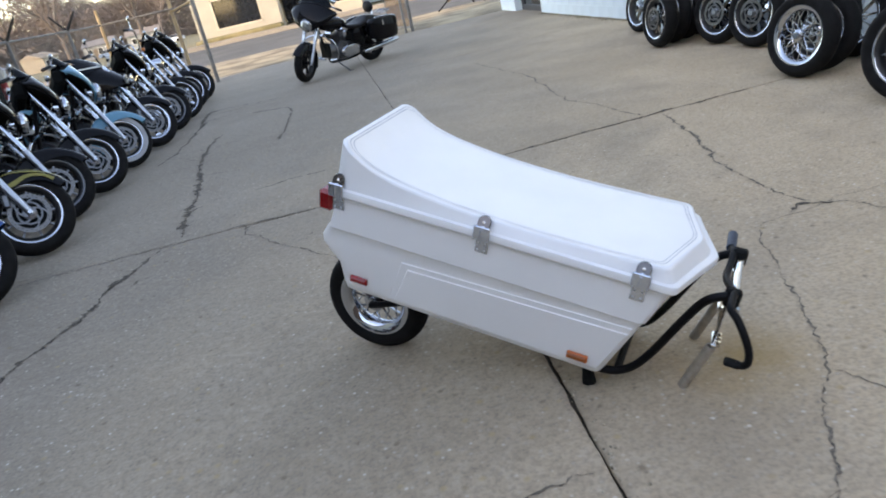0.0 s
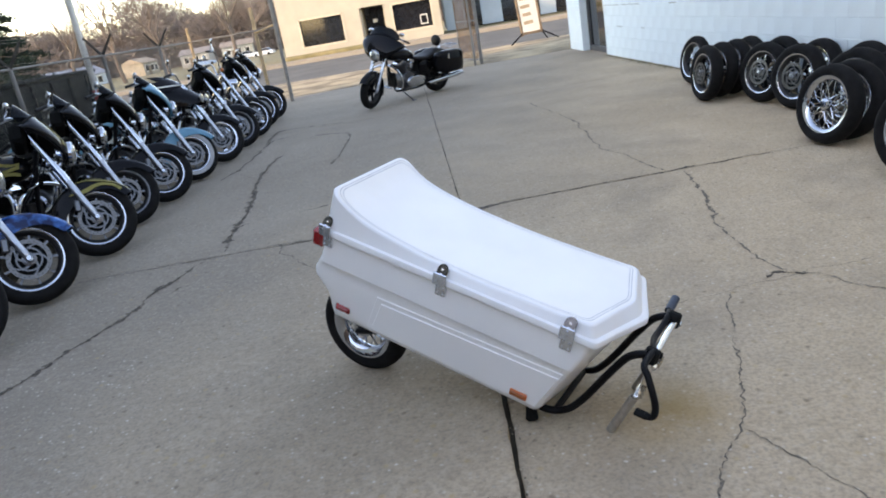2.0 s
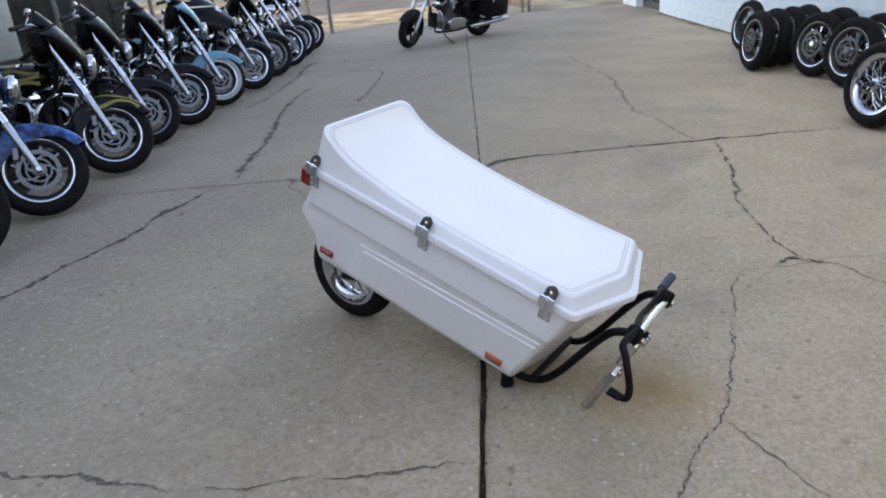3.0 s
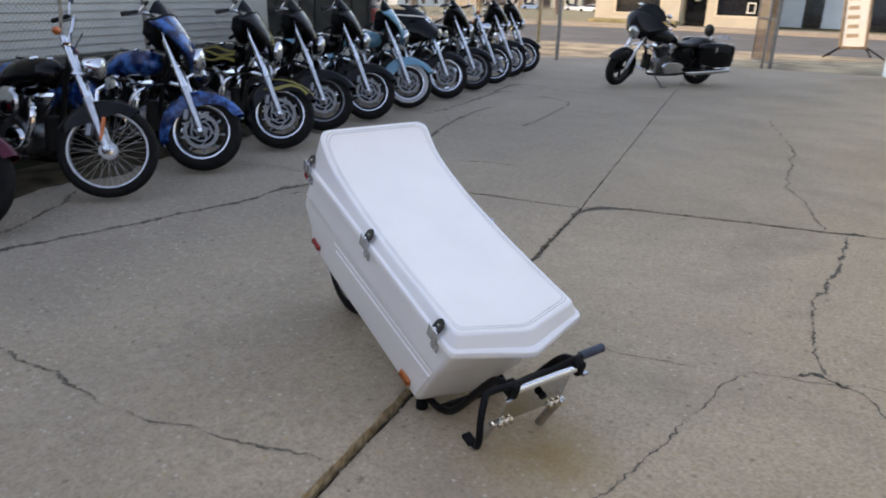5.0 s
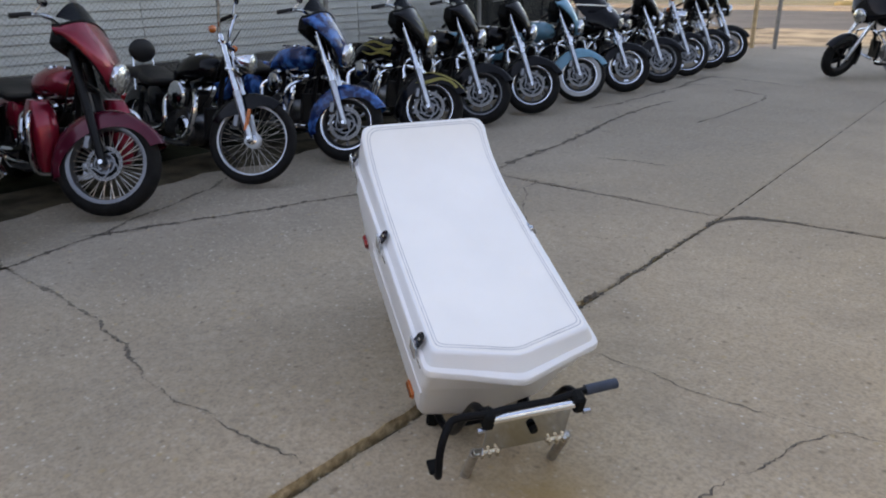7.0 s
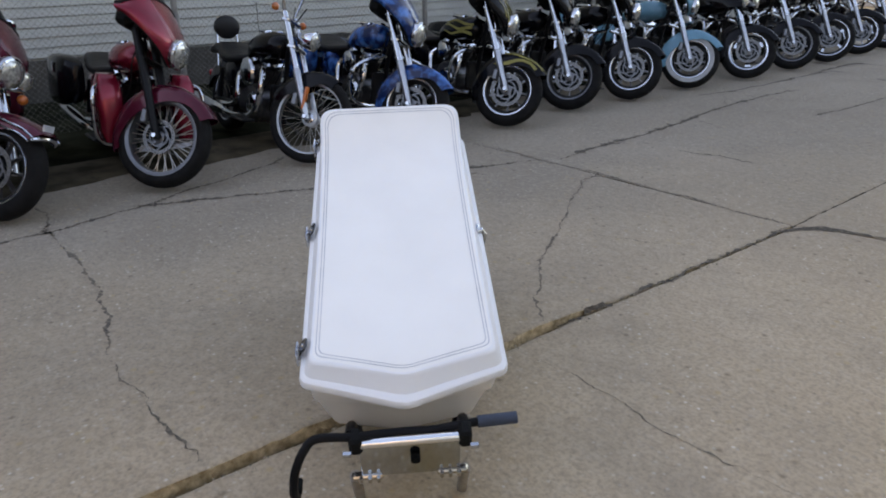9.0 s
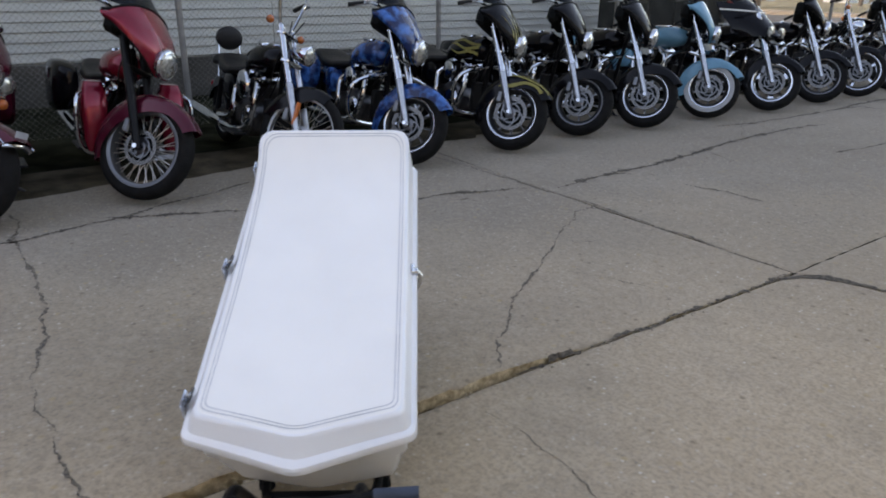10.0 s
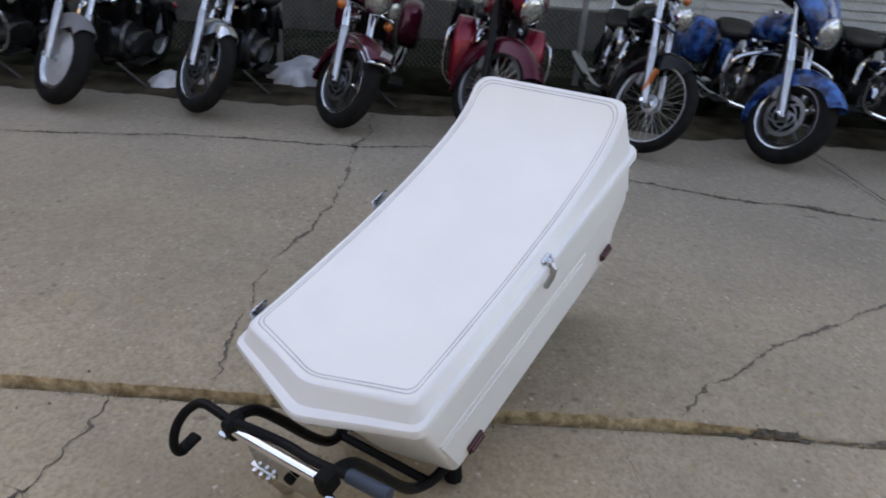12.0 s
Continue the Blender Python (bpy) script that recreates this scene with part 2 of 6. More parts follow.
# first tones for the shaded north-west, second for the warmly lit south-east
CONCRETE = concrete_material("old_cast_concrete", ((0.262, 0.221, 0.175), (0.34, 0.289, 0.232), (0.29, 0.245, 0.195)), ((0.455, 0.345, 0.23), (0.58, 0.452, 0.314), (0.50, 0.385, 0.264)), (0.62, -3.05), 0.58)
APRON = material("tan_gravel_and_dirt", (0.15, 0.11, 0.065), 0.95, col2=(0.40, 0.31, 0.19), scale=1.1, bump=0.8, bump_scale=40, fine=0.35)
CRACK = material("crack_dirt", (0.032, 0.027, 0.022), 1.0, scale=45, bump=0.6, col2=(0.15, 0.12, 0.088))
HAIRLINE = material("fine_crack_dirt", (0.075, 0.062, 0.05), 1.0, scale=60, bump=0.6, col2=(0.21, 0.172, 0.13))
DIRT = material("joint_dirt", (0.06, 0.05, 0.035), 1.0, vary=0.4, scale=10, bump=0.5)
EDGE = material("worn_slab_edge", (0.27, 0.195, 0.105), 0.95, col2=(0.62, 0.48, 0.30), scale=26, bump=1.0, bump_scale=60, fine=0.5)
GELCOAT = material("white_gelcoat", (0.845, 0.85, 0.85), 0.32, vary=0.02, scale=3, bump=0.02, bump_scale=300)
# same white as the gelcoat, lightened and warmed to paint in light from above
LIDTOP_LIT = material("toplit_white_textured_lid", (0.925, 0.905, 0.86), 0.6, vary=0.02, scale=4, bump=0.12, bump_scale=500)
PINSTRIPE = material("grey_pinstripe", (0.56, 0.565, 0.58), 0.4)
CHROME = material("chrome", (0.50, 0.525, 0.56), 0.07, 1.0, vary=0.03)
STEEL = material("brushed_steel", (0.5, 0.5, 0.5), 0.3, 1.0, vary=0.12, scale=20)
CARRIER = material("dark_disc_carrier", (0.085, 0.085, 0.09), 0.4, 0.8, vary=0.15, scale=30)
SLIDER = material("satin_fork_alloy", (0.42, 0.44, 0.47), 0.3, 0.9, vary=0.12, scale=18)
KEEPER = material("dark_polished_steel", (0.09, 0.09, 0.095), 0.12, 0.9, vary=0.1)
STANDSTEEL = material("dull_tan_steel", (0.36, 0.32, 0.27), 0.5, 0.4, vary=0.2, scale=25)
BRIGHTCHROME = material("bright_chrome", (0.86, 0.87, 0.88), 0.08, 1.0, vary=0.03)
LATCH = material("bright_plated_latch", (0.64, 0.68, 0.74), 0.17, 0.85, vary=0.06, scale=40)
BRACKET = material("bright_plated_bracket", (0.60, 0.58, 0.54), 0.14, 0.95, vary=0.08, scale=40)
RIMBRIGHT = material("polished_rim", (0.46, 0.49, 0.52), 0.38, 0.4, vary=0.1, scale=20)
GOLDSPOKE = material("warm_bright_spokes", (0.46, 0.45, 0.43), 0.3, 0.7, vary=0.15)
ALLOY = material("silver_alloy", (0.15, 0.155, 0.165), 0.34, 0.9, vary=0.08)
ROTOR = material("brake_steel", (0.15, 0.147, 0.145), 0.34, 0.9, vary=0.12, scale=30)
BLACKTUBE = material("black_powder_coat", (0.006, 0.006, 0.007), 0.45, vary=0.2, bump=0.05, spec=0.12)
RUBBER = material("tyre_rubber", (0.0085, 0.0083, 0.0085), 0.8, spec=0.15, vary=0.3, scale=14, bump=0.15, bump_scale=120)
WHITEWALL = material("whitewall_rubber", (0.33, 0.335, 0.34), 0.6, vary=0.08)
GRIP = material("blue_grey_rubber_grip", (0.03, 0.045, 0.07), 0.6, vary=0.2, bump=0.2, bump_scale=150)
REDLENS = material("red_lens", (0.28, 0.006, 0.008), 0.15, coat=0.6, vary=0.1, scale=60)
AMBER = material("amber_lens", (0.42, 0.095, 0.015), 0.18, coat=0.6, vary=0.15, scale=60)
CRATEBLACK = material("black_wrinkle_paint", (0.009, 0.0095, 0.0095), 0.7, vary=0.2, bump=0.2, bump_scale=200, spec=0.08)
ENGINE = material("engine_alloy", (0.10, 0.10, 0.105), 0.33, 0.9, vary=0.25, scale=25)
LEATHER = material("black_seat_vinyl", (0.007, 0.0065, 0.007), 0.5, spec=0.25, vary=0.25, bump=0.15, bump_scale=180)
BLOCKPAINT = material("white_painted_block", (0.70, 0.805, 0.835), 0.8, vary=0.03, scale=2, bump=0.15, bump_scale=55, island=0.006)
LITTER = material("dry_litter", (0.10, 0.085, 0.05), 1.0, col2=(0.24, 0.19, 0.11), scale=9, bump=0.6)
MORTAR = material("painted_mortar", (0.65, 0.745, 0.77), 0.85, vary=0.1, scale=1.3, bump=0.4)
STAIN = material("old_joint_stain", (0.16, 0.17, 0.15), 0.9, vary=0.4, scale=12)
SIDING = material("cream_siding", (0.365, 0.365, 0.335), 0.6, vary=0.05, scale=2)
FOUNDATION = material("dark_foundation", (0.06, 0.056, 0.05), 0.9, vary=0.25, scale=3, bump=0.4, spec=0.1)
GRASS = material("winter_grass", (0.13, 0.11, 0.05), 0.95, col2=(0.25, 0.20, 0.10), scale=1.2, bump=0.8, bump_scale=25, fine=0.3)
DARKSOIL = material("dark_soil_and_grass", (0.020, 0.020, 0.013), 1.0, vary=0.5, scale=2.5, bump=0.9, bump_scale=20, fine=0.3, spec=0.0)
ASPHALT = material("asphalt", (0.085, 0.077, 0.066), 0.9, vary=0.2, scale=0.6, bump=0.4, fine=0.15)
WIRE = material("dull_fence_wire", (0.16, 0.16, 0.155), 0.6, 0.6, vary=0.2)
RUSTWIRE = material("rusty_wire", (0.22, 0.12, 0.06), 0.8, 0.2, vary=0.3)
TANWOOD = material("sunlit_tan_wood", (0.42, 0.30, 0.17), 0.85, vary=0.25, scale=6, bump=0.3)
GALV = material("galvanised_steel", (0.19, 0.18, 0.165), 0.8, 0.1, vary=0.15)
SNOW = material("old_snow", (0.62, 0.645, 0.68), 0.8, vary=0.2, scale=8, bump=0.8, bump_scale=18)
STUCCO = material("cream_stucco", (0.40, 0.355, 0.285), 0.85, vary=0.05, scale=1.5, bump=0.3)
TRIMPAINT = material("tan_trim_paint", (0.5, 0.43, 0.33), 0.7, vary=0.08)
DARKGLASS = material("dark_window_glass", (0.012, 0.013, 0.016), 0.06, vary=0.2)
BARK = material("bare_bark", (0.13, 0.10, 0.082), 0.95, vary=0.25, scale=6, bump=0.6)
NEEDLES = material("evergreen_needles", (0.012, 0.024, 0.013), 0.9, vary=0.5, scale=10)
WOOD = material("weathered_wood", (0.20, 0.14, 0.09), 0.85, vary=0.3, scale=6, bump=0.4)
SIGNWHITE = material("sign_white", (0.75, 0.72, 0.65), 0.6, vary=0.04)

# ---- structure ----
def rise(x, y):
    """Height of the settled slabs: the west slab stands proud along the long joint."""
    if x >= 0 or y > -1.3:
        return 0.0
    a = min(max((-1.3 - y) / 0.75, 0), 1)
    b = min(max((x + 2.2) / 2.2, 0), 1)
    return 0.038 * (a * a * (3 - 2 * a)) * b * b


rows = ((-400, -0.06), (36, -0.06), (60, -0.5), (90, -1.2), (140, -2.2), (300, -3.0), (900, -4.0))
ground = part("ground", Geo().loft([[(x, y, z) for x in (-600, -100, 0, 100, 600)] for y, z in rows], cap=False, closed=False), GRASS)
tagged(ground, "wide flat ground with dry winter grass", "ground", kind="structure")
bed = part("joint_bed", Geo().box((0.0, 0.5, -0.04), (7.5, 25.2, 0.03), 0.002), DIRT)
tagged(bed, "dark dirt bed showing in the joints of the concrete", "ground", kind="structure")
pavement = thing("pavement", "old cracked concrete lot in large cast slabs", "pavement", kind="structure")


def joint_x(y):
    """The long joint wanders: eastwards past the trailer, westwards beyond the crossing."""
    u = min(max((-1.95 - y) / 0.9, 0), 1)
    return 0.028 * u * u * (3 - 2 * u) - 0.036 * max(y, 0)


def joint_y(x):
    """The cross joint bends north on the east side."""
    return 0.04 + 0.13 * (1 - math.exp(-x / 0.2)) + 0.075 * x if x > 0 else 0.04 * math.exp(x)


def slab(x0, x1, y0, y1, seed):
    """One cast slab with ragged, rounded edges."""
    def line(a, b, step):
        inner = [a + 0.03 + (b - a - 0.06) * i / max(int((b - a) / step), 1) for i in range(max(int((b - a) / step), 1) + 1)]
        return [a, a + 0.008] + inner + [b - 0.008, b]
    xs, ys = line(x0, x1, 0.22), line(y0, y1, 0.028 if x1 < 0.1 and -7 < y0 < -1 else 0.07)
    vs, fs = [], []
    nx, ny = len(xs), len(ys)
    for j, y in enumerate(ys):
        for i, x in enumerate(xs):
            e = min(i, nx - 1 - i, j, ny - 1 - j)
            rag = noise.noise((x * 6, y * 14, seed)) * 0.009 + noise.noise((x * 2, y * 3, seed + 5)) * 0.006
            chip = 0.0
            if x1 < 0.01 and y < -0.6 and nx - i <= 4:
                c0 = max(0.0, noise.noise((y * 7.0, 4.2, seed)) + 0.3 * noise.noise((y * 19, 1.2, seed)) - 0.05)
                chip = c0 * (0.034, 0.028, 0.012, 0.003)[nx - 1 - i]
                rag = rag * 0.8 + 0.003 * noise.noise((y * 23, 2.2, seed))
            dx = (rag if i < 2 else -rag if i > nx - 3 else 0)
            dy = (rag if j < 2 else -rag if j > ny - 3 else 0)
            vs.append((x + dx + joint_x(y) * (1 - abs(x) / 4.5), y + dy + joint_y(x) * max(0, 1 - abs(y) / 5), rise(min(x, -0.001) if x1 <= 0.01 else x, y) - (0.007 if e == 0 else 0.001 if e == 1 else 0) - chip))
    for j in range(ny - 1):
        for i in range(nx - 1):
            a = j * nx + i
            fs.append((a, a + 1, a + nx + 1, a + nx))
    top = len(fs)
    rim = [(0, i) for i in range(nx)] + [(j, nx - 1) for j in range(1, ny)] + [(ny - 1, i) for i in range(nx - 2, -1, -1)] + [(j, 0) for j in range(ny - 2, 0, -1)]
    base = len(vs)
    for j, i in rim:
        p = vs[j * nx + i]
        vs.append((p[0], p[1], -0.05))
    for k in range(len(rim)):
        k2 = (k + 1) % len(rim)
        a, c = rim[k][0] * nx + rim[k][1], rim[k2][0] * nx + rim[k2][1]
        fs.append((a, base + k, base + k2, c))
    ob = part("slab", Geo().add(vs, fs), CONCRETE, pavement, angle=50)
    ob.data.materials.append(EDGE if x1 < 0.1 and y0 < -1 else DIRT)
    ob.data.polygons.foreach_set("material_index", [0] * top + [1] * (len(fs) - top))
    return ob


GAPS = {0: 0.006}
for x0, x1, cuts in ((-4.2, 0, (-12, -6.9, 0, 6.5, 13.0)), (0, 4.45, (-12, -7.5, 0, 6.5, 13.0))):
    for y0, y1 in zip(cuts, cuts[1:]):
        gx = 0.006 if y1 <= 0 else 0.003
        slab(x0 + gx + (0.008 if x0 == 0 and y1 <= 0 else 0), x1 - gx, y0 + GAPS.get(y0, 0.003), y1 - GAPS.get(y1, 0.003), y0 + x0)


def crack(pts, w=0.008, seed=0):
    """An irregular open crack that follows the slab."""
    pts = [Vector((*p, 0)) for p in pts]
    line = []
    for a, b in zip(pts, pts[1:]):
        n = max(int((b - a).length / 0.014), 1)
        side = Vector((-(b - a).y, (b - a).x, 0)).normalized()
        for i in range(n):
            p = a.lerp(b, i / n)
            k = noise.noise((p.x * 5 + seed, p.y * 5, 1)) * 0.034 + noise.noise((p.x * 22, p.y * 22, seed)) * 0.015 + noise.noise((p.x * 48, p.y * 48, seed)) * 0.009 + noise.noise((p.x * 110, p.y * 110, seed)) * 0.004
            line.append(p + side * k)
    line.append(pts[-1])
    vs, fs = [], []
    for i, p in enumerate(line):
        d = line[min(i + 1, len(line) - 1)] - line[max(i - 1, 0)]
        side = Vector((-d.y, d.x, 0)).normalized()
        end = min(1, i / 9 + 0.2, (len(line) - 1 - i) / 9 + 0.2)
        ww = w * 0.5 * end * max(0.16, 0.85 + 1.5 * noise.noise((p.x * 9, p.y * 9, seed + 3)) + 1.0 * noise.noise((p.x * 35, p.y * 35, seed + 3)) + 1.1 * noise.noise((p.x * 95, p.y * 95, seed + 3)))
        for sg in (-1, 1):
            fray = max(0.1, 1 + 1.5 * noise.noise((p.x * 70, p.y * 70, seed + 9 * sg)) + 1.1 * noise.noise((p.x * 170, p.y * 170, seed + 5 * sg)))
            q = p + side * ww * sg * 0.5 * fray
            vs.append((q.x, q.y, rise(q.x, q.y) + 0.0025))
    for i in range(len(line) - 1):
        fs.append((2 * i, 2 * i + 2, 2 * i + 3, 2 * i + 1))
    part("crack", Geo().add(vs, fs), CRACK if w > 0.03 else HAIRLINE, pavement)


crack([(1.55, -1.97), (1.5, -1.7), (1.52, -1.3), (1.56, -1.05), (1.65, -0.62), (1.74, -0.2), (1.78, 0.24)], 0.03, 1)
crack([(1.55, -1.98), (1.7, -2.08), (1.78, -2.25), (2.0, -2.5), (2.6, -2.9)], 0.013, 2)
crack([(1.42, -2.04), (1.54, -1.98), (1.64, -2.04)], 0.045, 3)
crack([(1.22, -2.11), (1.1, -2.42), (1.03, -2.71), (0.92, -3.0), (0.84, -3.22), (0.71, -3.41), (0.61, -3.58), (0.4, -3.9)], 0.013, 4)
crack([(0.84, -3.22), (0.9, -3.38), (0.96, -3.5), (1.06, -3.69)], 0.008, 5)
crack([(1.67, 0.29), (1.6, 0.6), (1.58, 0.9), (1.42, 1.6), (1.44, 2.08), (1.49, 3.25), (1.36, 4.2), (1.22, 5.3)], 0.026, 6)
crack([(-2.92, -2.74), (-2.78, -2.38), (-2.55, -1.82), (-2.44, -1.46), (-2.28, -1.05), (-2.22, -0.6), (-2.05, -0.06)], 0.055, 7)
crack([(-1.93, 0.11), (-2.02, 0.7), (-2.02, 0.87), (-2.03, 1.24), (-2.12, 1.9), (-2.28, 2.76), (-2.33, 3.5)], 0.085, 8)
crack([(-2.33, 3.5), (-2.31, 4.13), (-2.28, 4.4)], 0.08, 34)
crack([(-2.04, 0.75), (-1.92, 0.9)], 0.05, 35)
crack([(-2.15, 2.1), (-1.87, 2.03)], 0.02, 36)
crack([(-2.86, 3.2), (-2.74, 3.7), (-2.72, 4.5), (-2.75, 5.5), (-2.7, 5.9), (-2.45, 5.98)], 0.055, 37)
crack([(-2.71, 3.8), (-2.33, 3.5)], 0.018, 38)
crack([(-2.75, 5.5), (-2.84, 6.3), (-2.82, 6.9), (-2.5, 6.85), (-2.17, 6.75), (-1.66, 6.6)], 0.075, 9)
crack([(-2.05, 5.7), (-1.83, 5.62), (-1.46, 5.34), (-1.4, 4.8), (-1.41, 3.58), (-1.46, 3.0)], 0.045, 10)
crack([(-2.05, 5.66), (-1.77, 5.57)], 0.08, 10.5)
crack([(-2.27, 2.9), (-2.64, 3.4), (-2.94, 3.85)], 0.014, 11)
crack([(-2.31, 3.5), (-1.96, 3.72), (-1.76, 3.74)], 0.02, 12)
crack([(-1.48, 1.0), (-1.19, 1.08), (-0.87, 1.1)], 0.035, 39)
crack([(-2.25, -0.68), (-2.22, -0.5)], 0.09, 40)
crack([(-2.1, -0.70), (-2.05, -0.62)], 0.07, 41)
crack([(-1.5, 0.06), (-1.43, -0.06), (-1.3, 0.08)], 0.03, 42)
vs, fs = [], []
for i in range(17):
    x = 0.01 + i * 0.03
    lo = -0.13 * max(0, 1 - i / 5) ** 2 + 0.02 + 0.16 * i / 16 * 0.6 - 0.03 + 0.015 * noise.noise((x * 20, 1, 2))
    hi = lo + (0.16 * (1 - i / 16) ** 1.6 + 0.012) * (0.75 if i > 2 else 0.6) + 0.012 * noise.noise((x * 25, 5, 2))
    lo, hi = lo + joint_y(x) - 0.06, hi + joint_y(x) - 0.06
    vs += [(x, lo, 0.003), (x, hi, 0.003)]
for i in range(16):
    fs.append((2 * i, 2 * i + 2, 2 * i + 3, 2 * i + 1))
part("dirt_patch", Geo().add(vs, fs), CRACK, pavement, "dark dirt gathered where two joints cross")
crack([(-1.48, 0.05), (-1.42, -0.19), (-1.24, -0.46), (-1.1, -0.63)], 0.014, 13)
crack([(-1.1, -0.63), (-0.94, -0.88), (-0.63, -1.36), (-0.46, -1.53), (-0.22, -1.81), (-0.01, -1.96)], 0.019, 13)
crack([(-1.12, -0.6), (-0.98, -0.63), (-0.94, -0.48)], 0.006, 14)
crack([(-0.75, -1.05), (-0.5, -0.85), (-0.2, -0.78)], 0.005, 43)
crack([(-2.77, -3.38), (-2.26, -3.36), (-1.93, -3.35), (-1.5, -3.37), (-0.95, -3.49)], 0.026, 15)
crack([(-0.95, -3.49), (-0.6, -3.475), (-0.37, -3.465), (-0.02, -3.45)], 0.016, 15)
crack([(-2.4, -6.6), (-2.56, -5.62), (-2.61, -5.15), (-2.75, -4.6), (-2.77, -4.05), (-2.77, -3.4), (-2.88, -3.0), (-2.93, -2.72)], 0.044, 16)
crack([(-2.84, -3.42), (-2.71, -3.36)], 0.06, 17)
crack([(-2.77, -3.38), (-3.2, -3.33), (-3.46, -3.39), (-3.9, -3.36)], 0.02, 18)
crack([(-2.92, -2.74), (-3.07, -2.47), (-3.15, -2.13), (-3.42, -1.57), (-3.55, -1.35)], 0.05, 19)
crack([(-2.97, -2.84), (-2.88, -2.66)], 0.11, 30)
crack([(-2.95, -3.36), (-2.81, -3.39)], 0.10, 31)
crack([(0.006, 0.03), (0.008, -0.6), (0.008, -1.2), (0.01, -1.9)], 0.034, 20)
crack([(x, joint_y(x)) for x in (0.4, 0.7, 1.05, 1.65, 2.1, 2.6)], 0.036, 24)
crack([(-0.03, 0.03), (-0.5, 0.03), (-0.9, 0.025), (-1.46, 0.04), (-2.0, -0.03), (-2.85, -0.07), (-3.28, -0.11)], 0.026, 25)
crack([(0.03, -3.75), (0.27, -3.75), (0.45, -3.77), (0.66, -3.95)], 0.013, 27)
crack([(0.45, -3.77), (0.5, -3.7), (0.6, -3.68)], 0.006, 32)
crack([(0.86, -3.90), (1.0, -3.80)], 0.01, 33)
crack([(1.72, -0.2), (1.53, -0.15), (1.2, -0.1)], 0.008, 28)
crack([(0.12, -2.14), (0.42, -2.13), (0.67, -2.145), (0.97, -2.14), (1.22, -2.11)], 0.007, 21)
crack([(1.22, -2.11), (1.38, -2.06), (1.6, -2.03), (2.0, -1.98), (2.6, -1.9)], 0.008, 29)

g = Geo()
rnd = random.Random(77)
for k in range(420):
    y = -4.3 + 3.6 * rnd.random()
    x = joint_x(y) + 0.012 + (rnd.gauss(0.0, 0.05) if rnd.random() < 0.5 else abs(rnd.gauss(0.0, 0.02)))
    r = 0.0018 + 0.0065 * rnd.random() ** 3
    c = Vector((x, y, (rise(x, y) if x < joint_x(y) else 0.0) + r * 0.4))
    ps = [c + Vector((r * math.cos(a) * rnd.uniform(0.7, 1.3), r * math.sin(a) * rnd.uniform(0.7, 1.3), -r * 0.4)) for a in (0, 1.3, 2.6, 3.9, 5.2)]
    g.add(ps + [c + Vector((rnd.uniform(-0.3, 0.3) * r, rnd.uniform(-0.3, 0.3) * r, r * 0.6))], [(i, (i + 1) % 5, 5) for i in range(5)])
tagged(part("joint_grit", g, material("broken_concrete_grit", (0.12, 0.095, 0.065), 0.95, col2=(0.58, 0.49, 0.36), scale=60)), "broken concrete grit and pebbles along the joint", "grit", kind="stuff")

# street, aprons and verges beyond the lot
apron = part("apron", Geo().box((2.6, 15.8, -0.055), (16.8, 5.4, 0.1), 0.01), APRON)
tagged(apron, "sunlit tan gravel apron between lot and street", "pavement", kind="structure")
road = part("road", Geo().box((0, 24.4, -0.08), (300, 11.6, 0.1), 0.01), ASPHALT)
tagged(road, "grey asphalt street", "road", kind="structure")
kerb = part("kerb", Geo().box((0, 30.35, -0.02), (300, 0.2, 0.16), 0.02), CONCRETE)
tagged(kerb, "pale concrete kerb along the street", "kerb", kind="structure")
walkway = part("sidewalk", Geo().box((0, 33.2, -0.03), (300, 1.5, 0.16), 0.01), CONCRETE)
tagged(walkway, "narrow concrete sidewalk across the street", "pavement", kind="structure")
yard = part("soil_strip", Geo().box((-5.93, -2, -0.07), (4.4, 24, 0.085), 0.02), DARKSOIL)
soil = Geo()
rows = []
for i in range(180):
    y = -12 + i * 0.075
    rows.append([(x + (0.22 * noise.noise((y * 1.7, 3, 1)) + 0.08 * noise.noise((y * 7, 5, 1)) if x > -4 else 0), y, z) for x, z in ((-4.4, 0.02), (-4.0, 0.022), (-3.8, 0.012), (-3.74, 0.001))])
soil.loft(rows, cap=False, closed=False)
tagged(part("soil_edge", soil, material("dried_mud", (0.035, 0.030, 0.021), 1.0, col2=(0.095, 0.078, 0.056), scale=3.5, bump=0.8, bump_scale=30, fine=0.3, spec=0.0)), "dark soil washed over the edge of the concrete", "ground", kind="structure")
tagged(yard, "dark damp soil and grass strip under the fence", "ground", kind="structure")


# ---- white block building ----
WALL_M = pose(4.05, 0, 0, 0, 0, math.degrees(math.atan(0.055)))
wall_east = thing("wall_east", "white painted concrete block wall with worn joints", "wall", WALL_M, kind="structure")
g = Geo()
g.box((0.16, 2.6, 1.7), (0.28, 15.0, 3.4), 0.004)            # up to the doorway
g.box((0.16, 11.0, 2.85), (0.28, 1.8, 1.1), 0.004)           # over the doorway
g.box((0.16, 12.5, 1.7), (0.28, 1.2, 3.4), 0.004)            # pier beyond it
part("wall_core", g, MORTAR, wall_east)
block_geo = Geo().box((0, 0, 0), (0.03, 0.3985, 0.1975), 0.003)
block_me = block_geo.mesh("block", BLOCKPAINT, 20)
rest = Geo()
count = 0
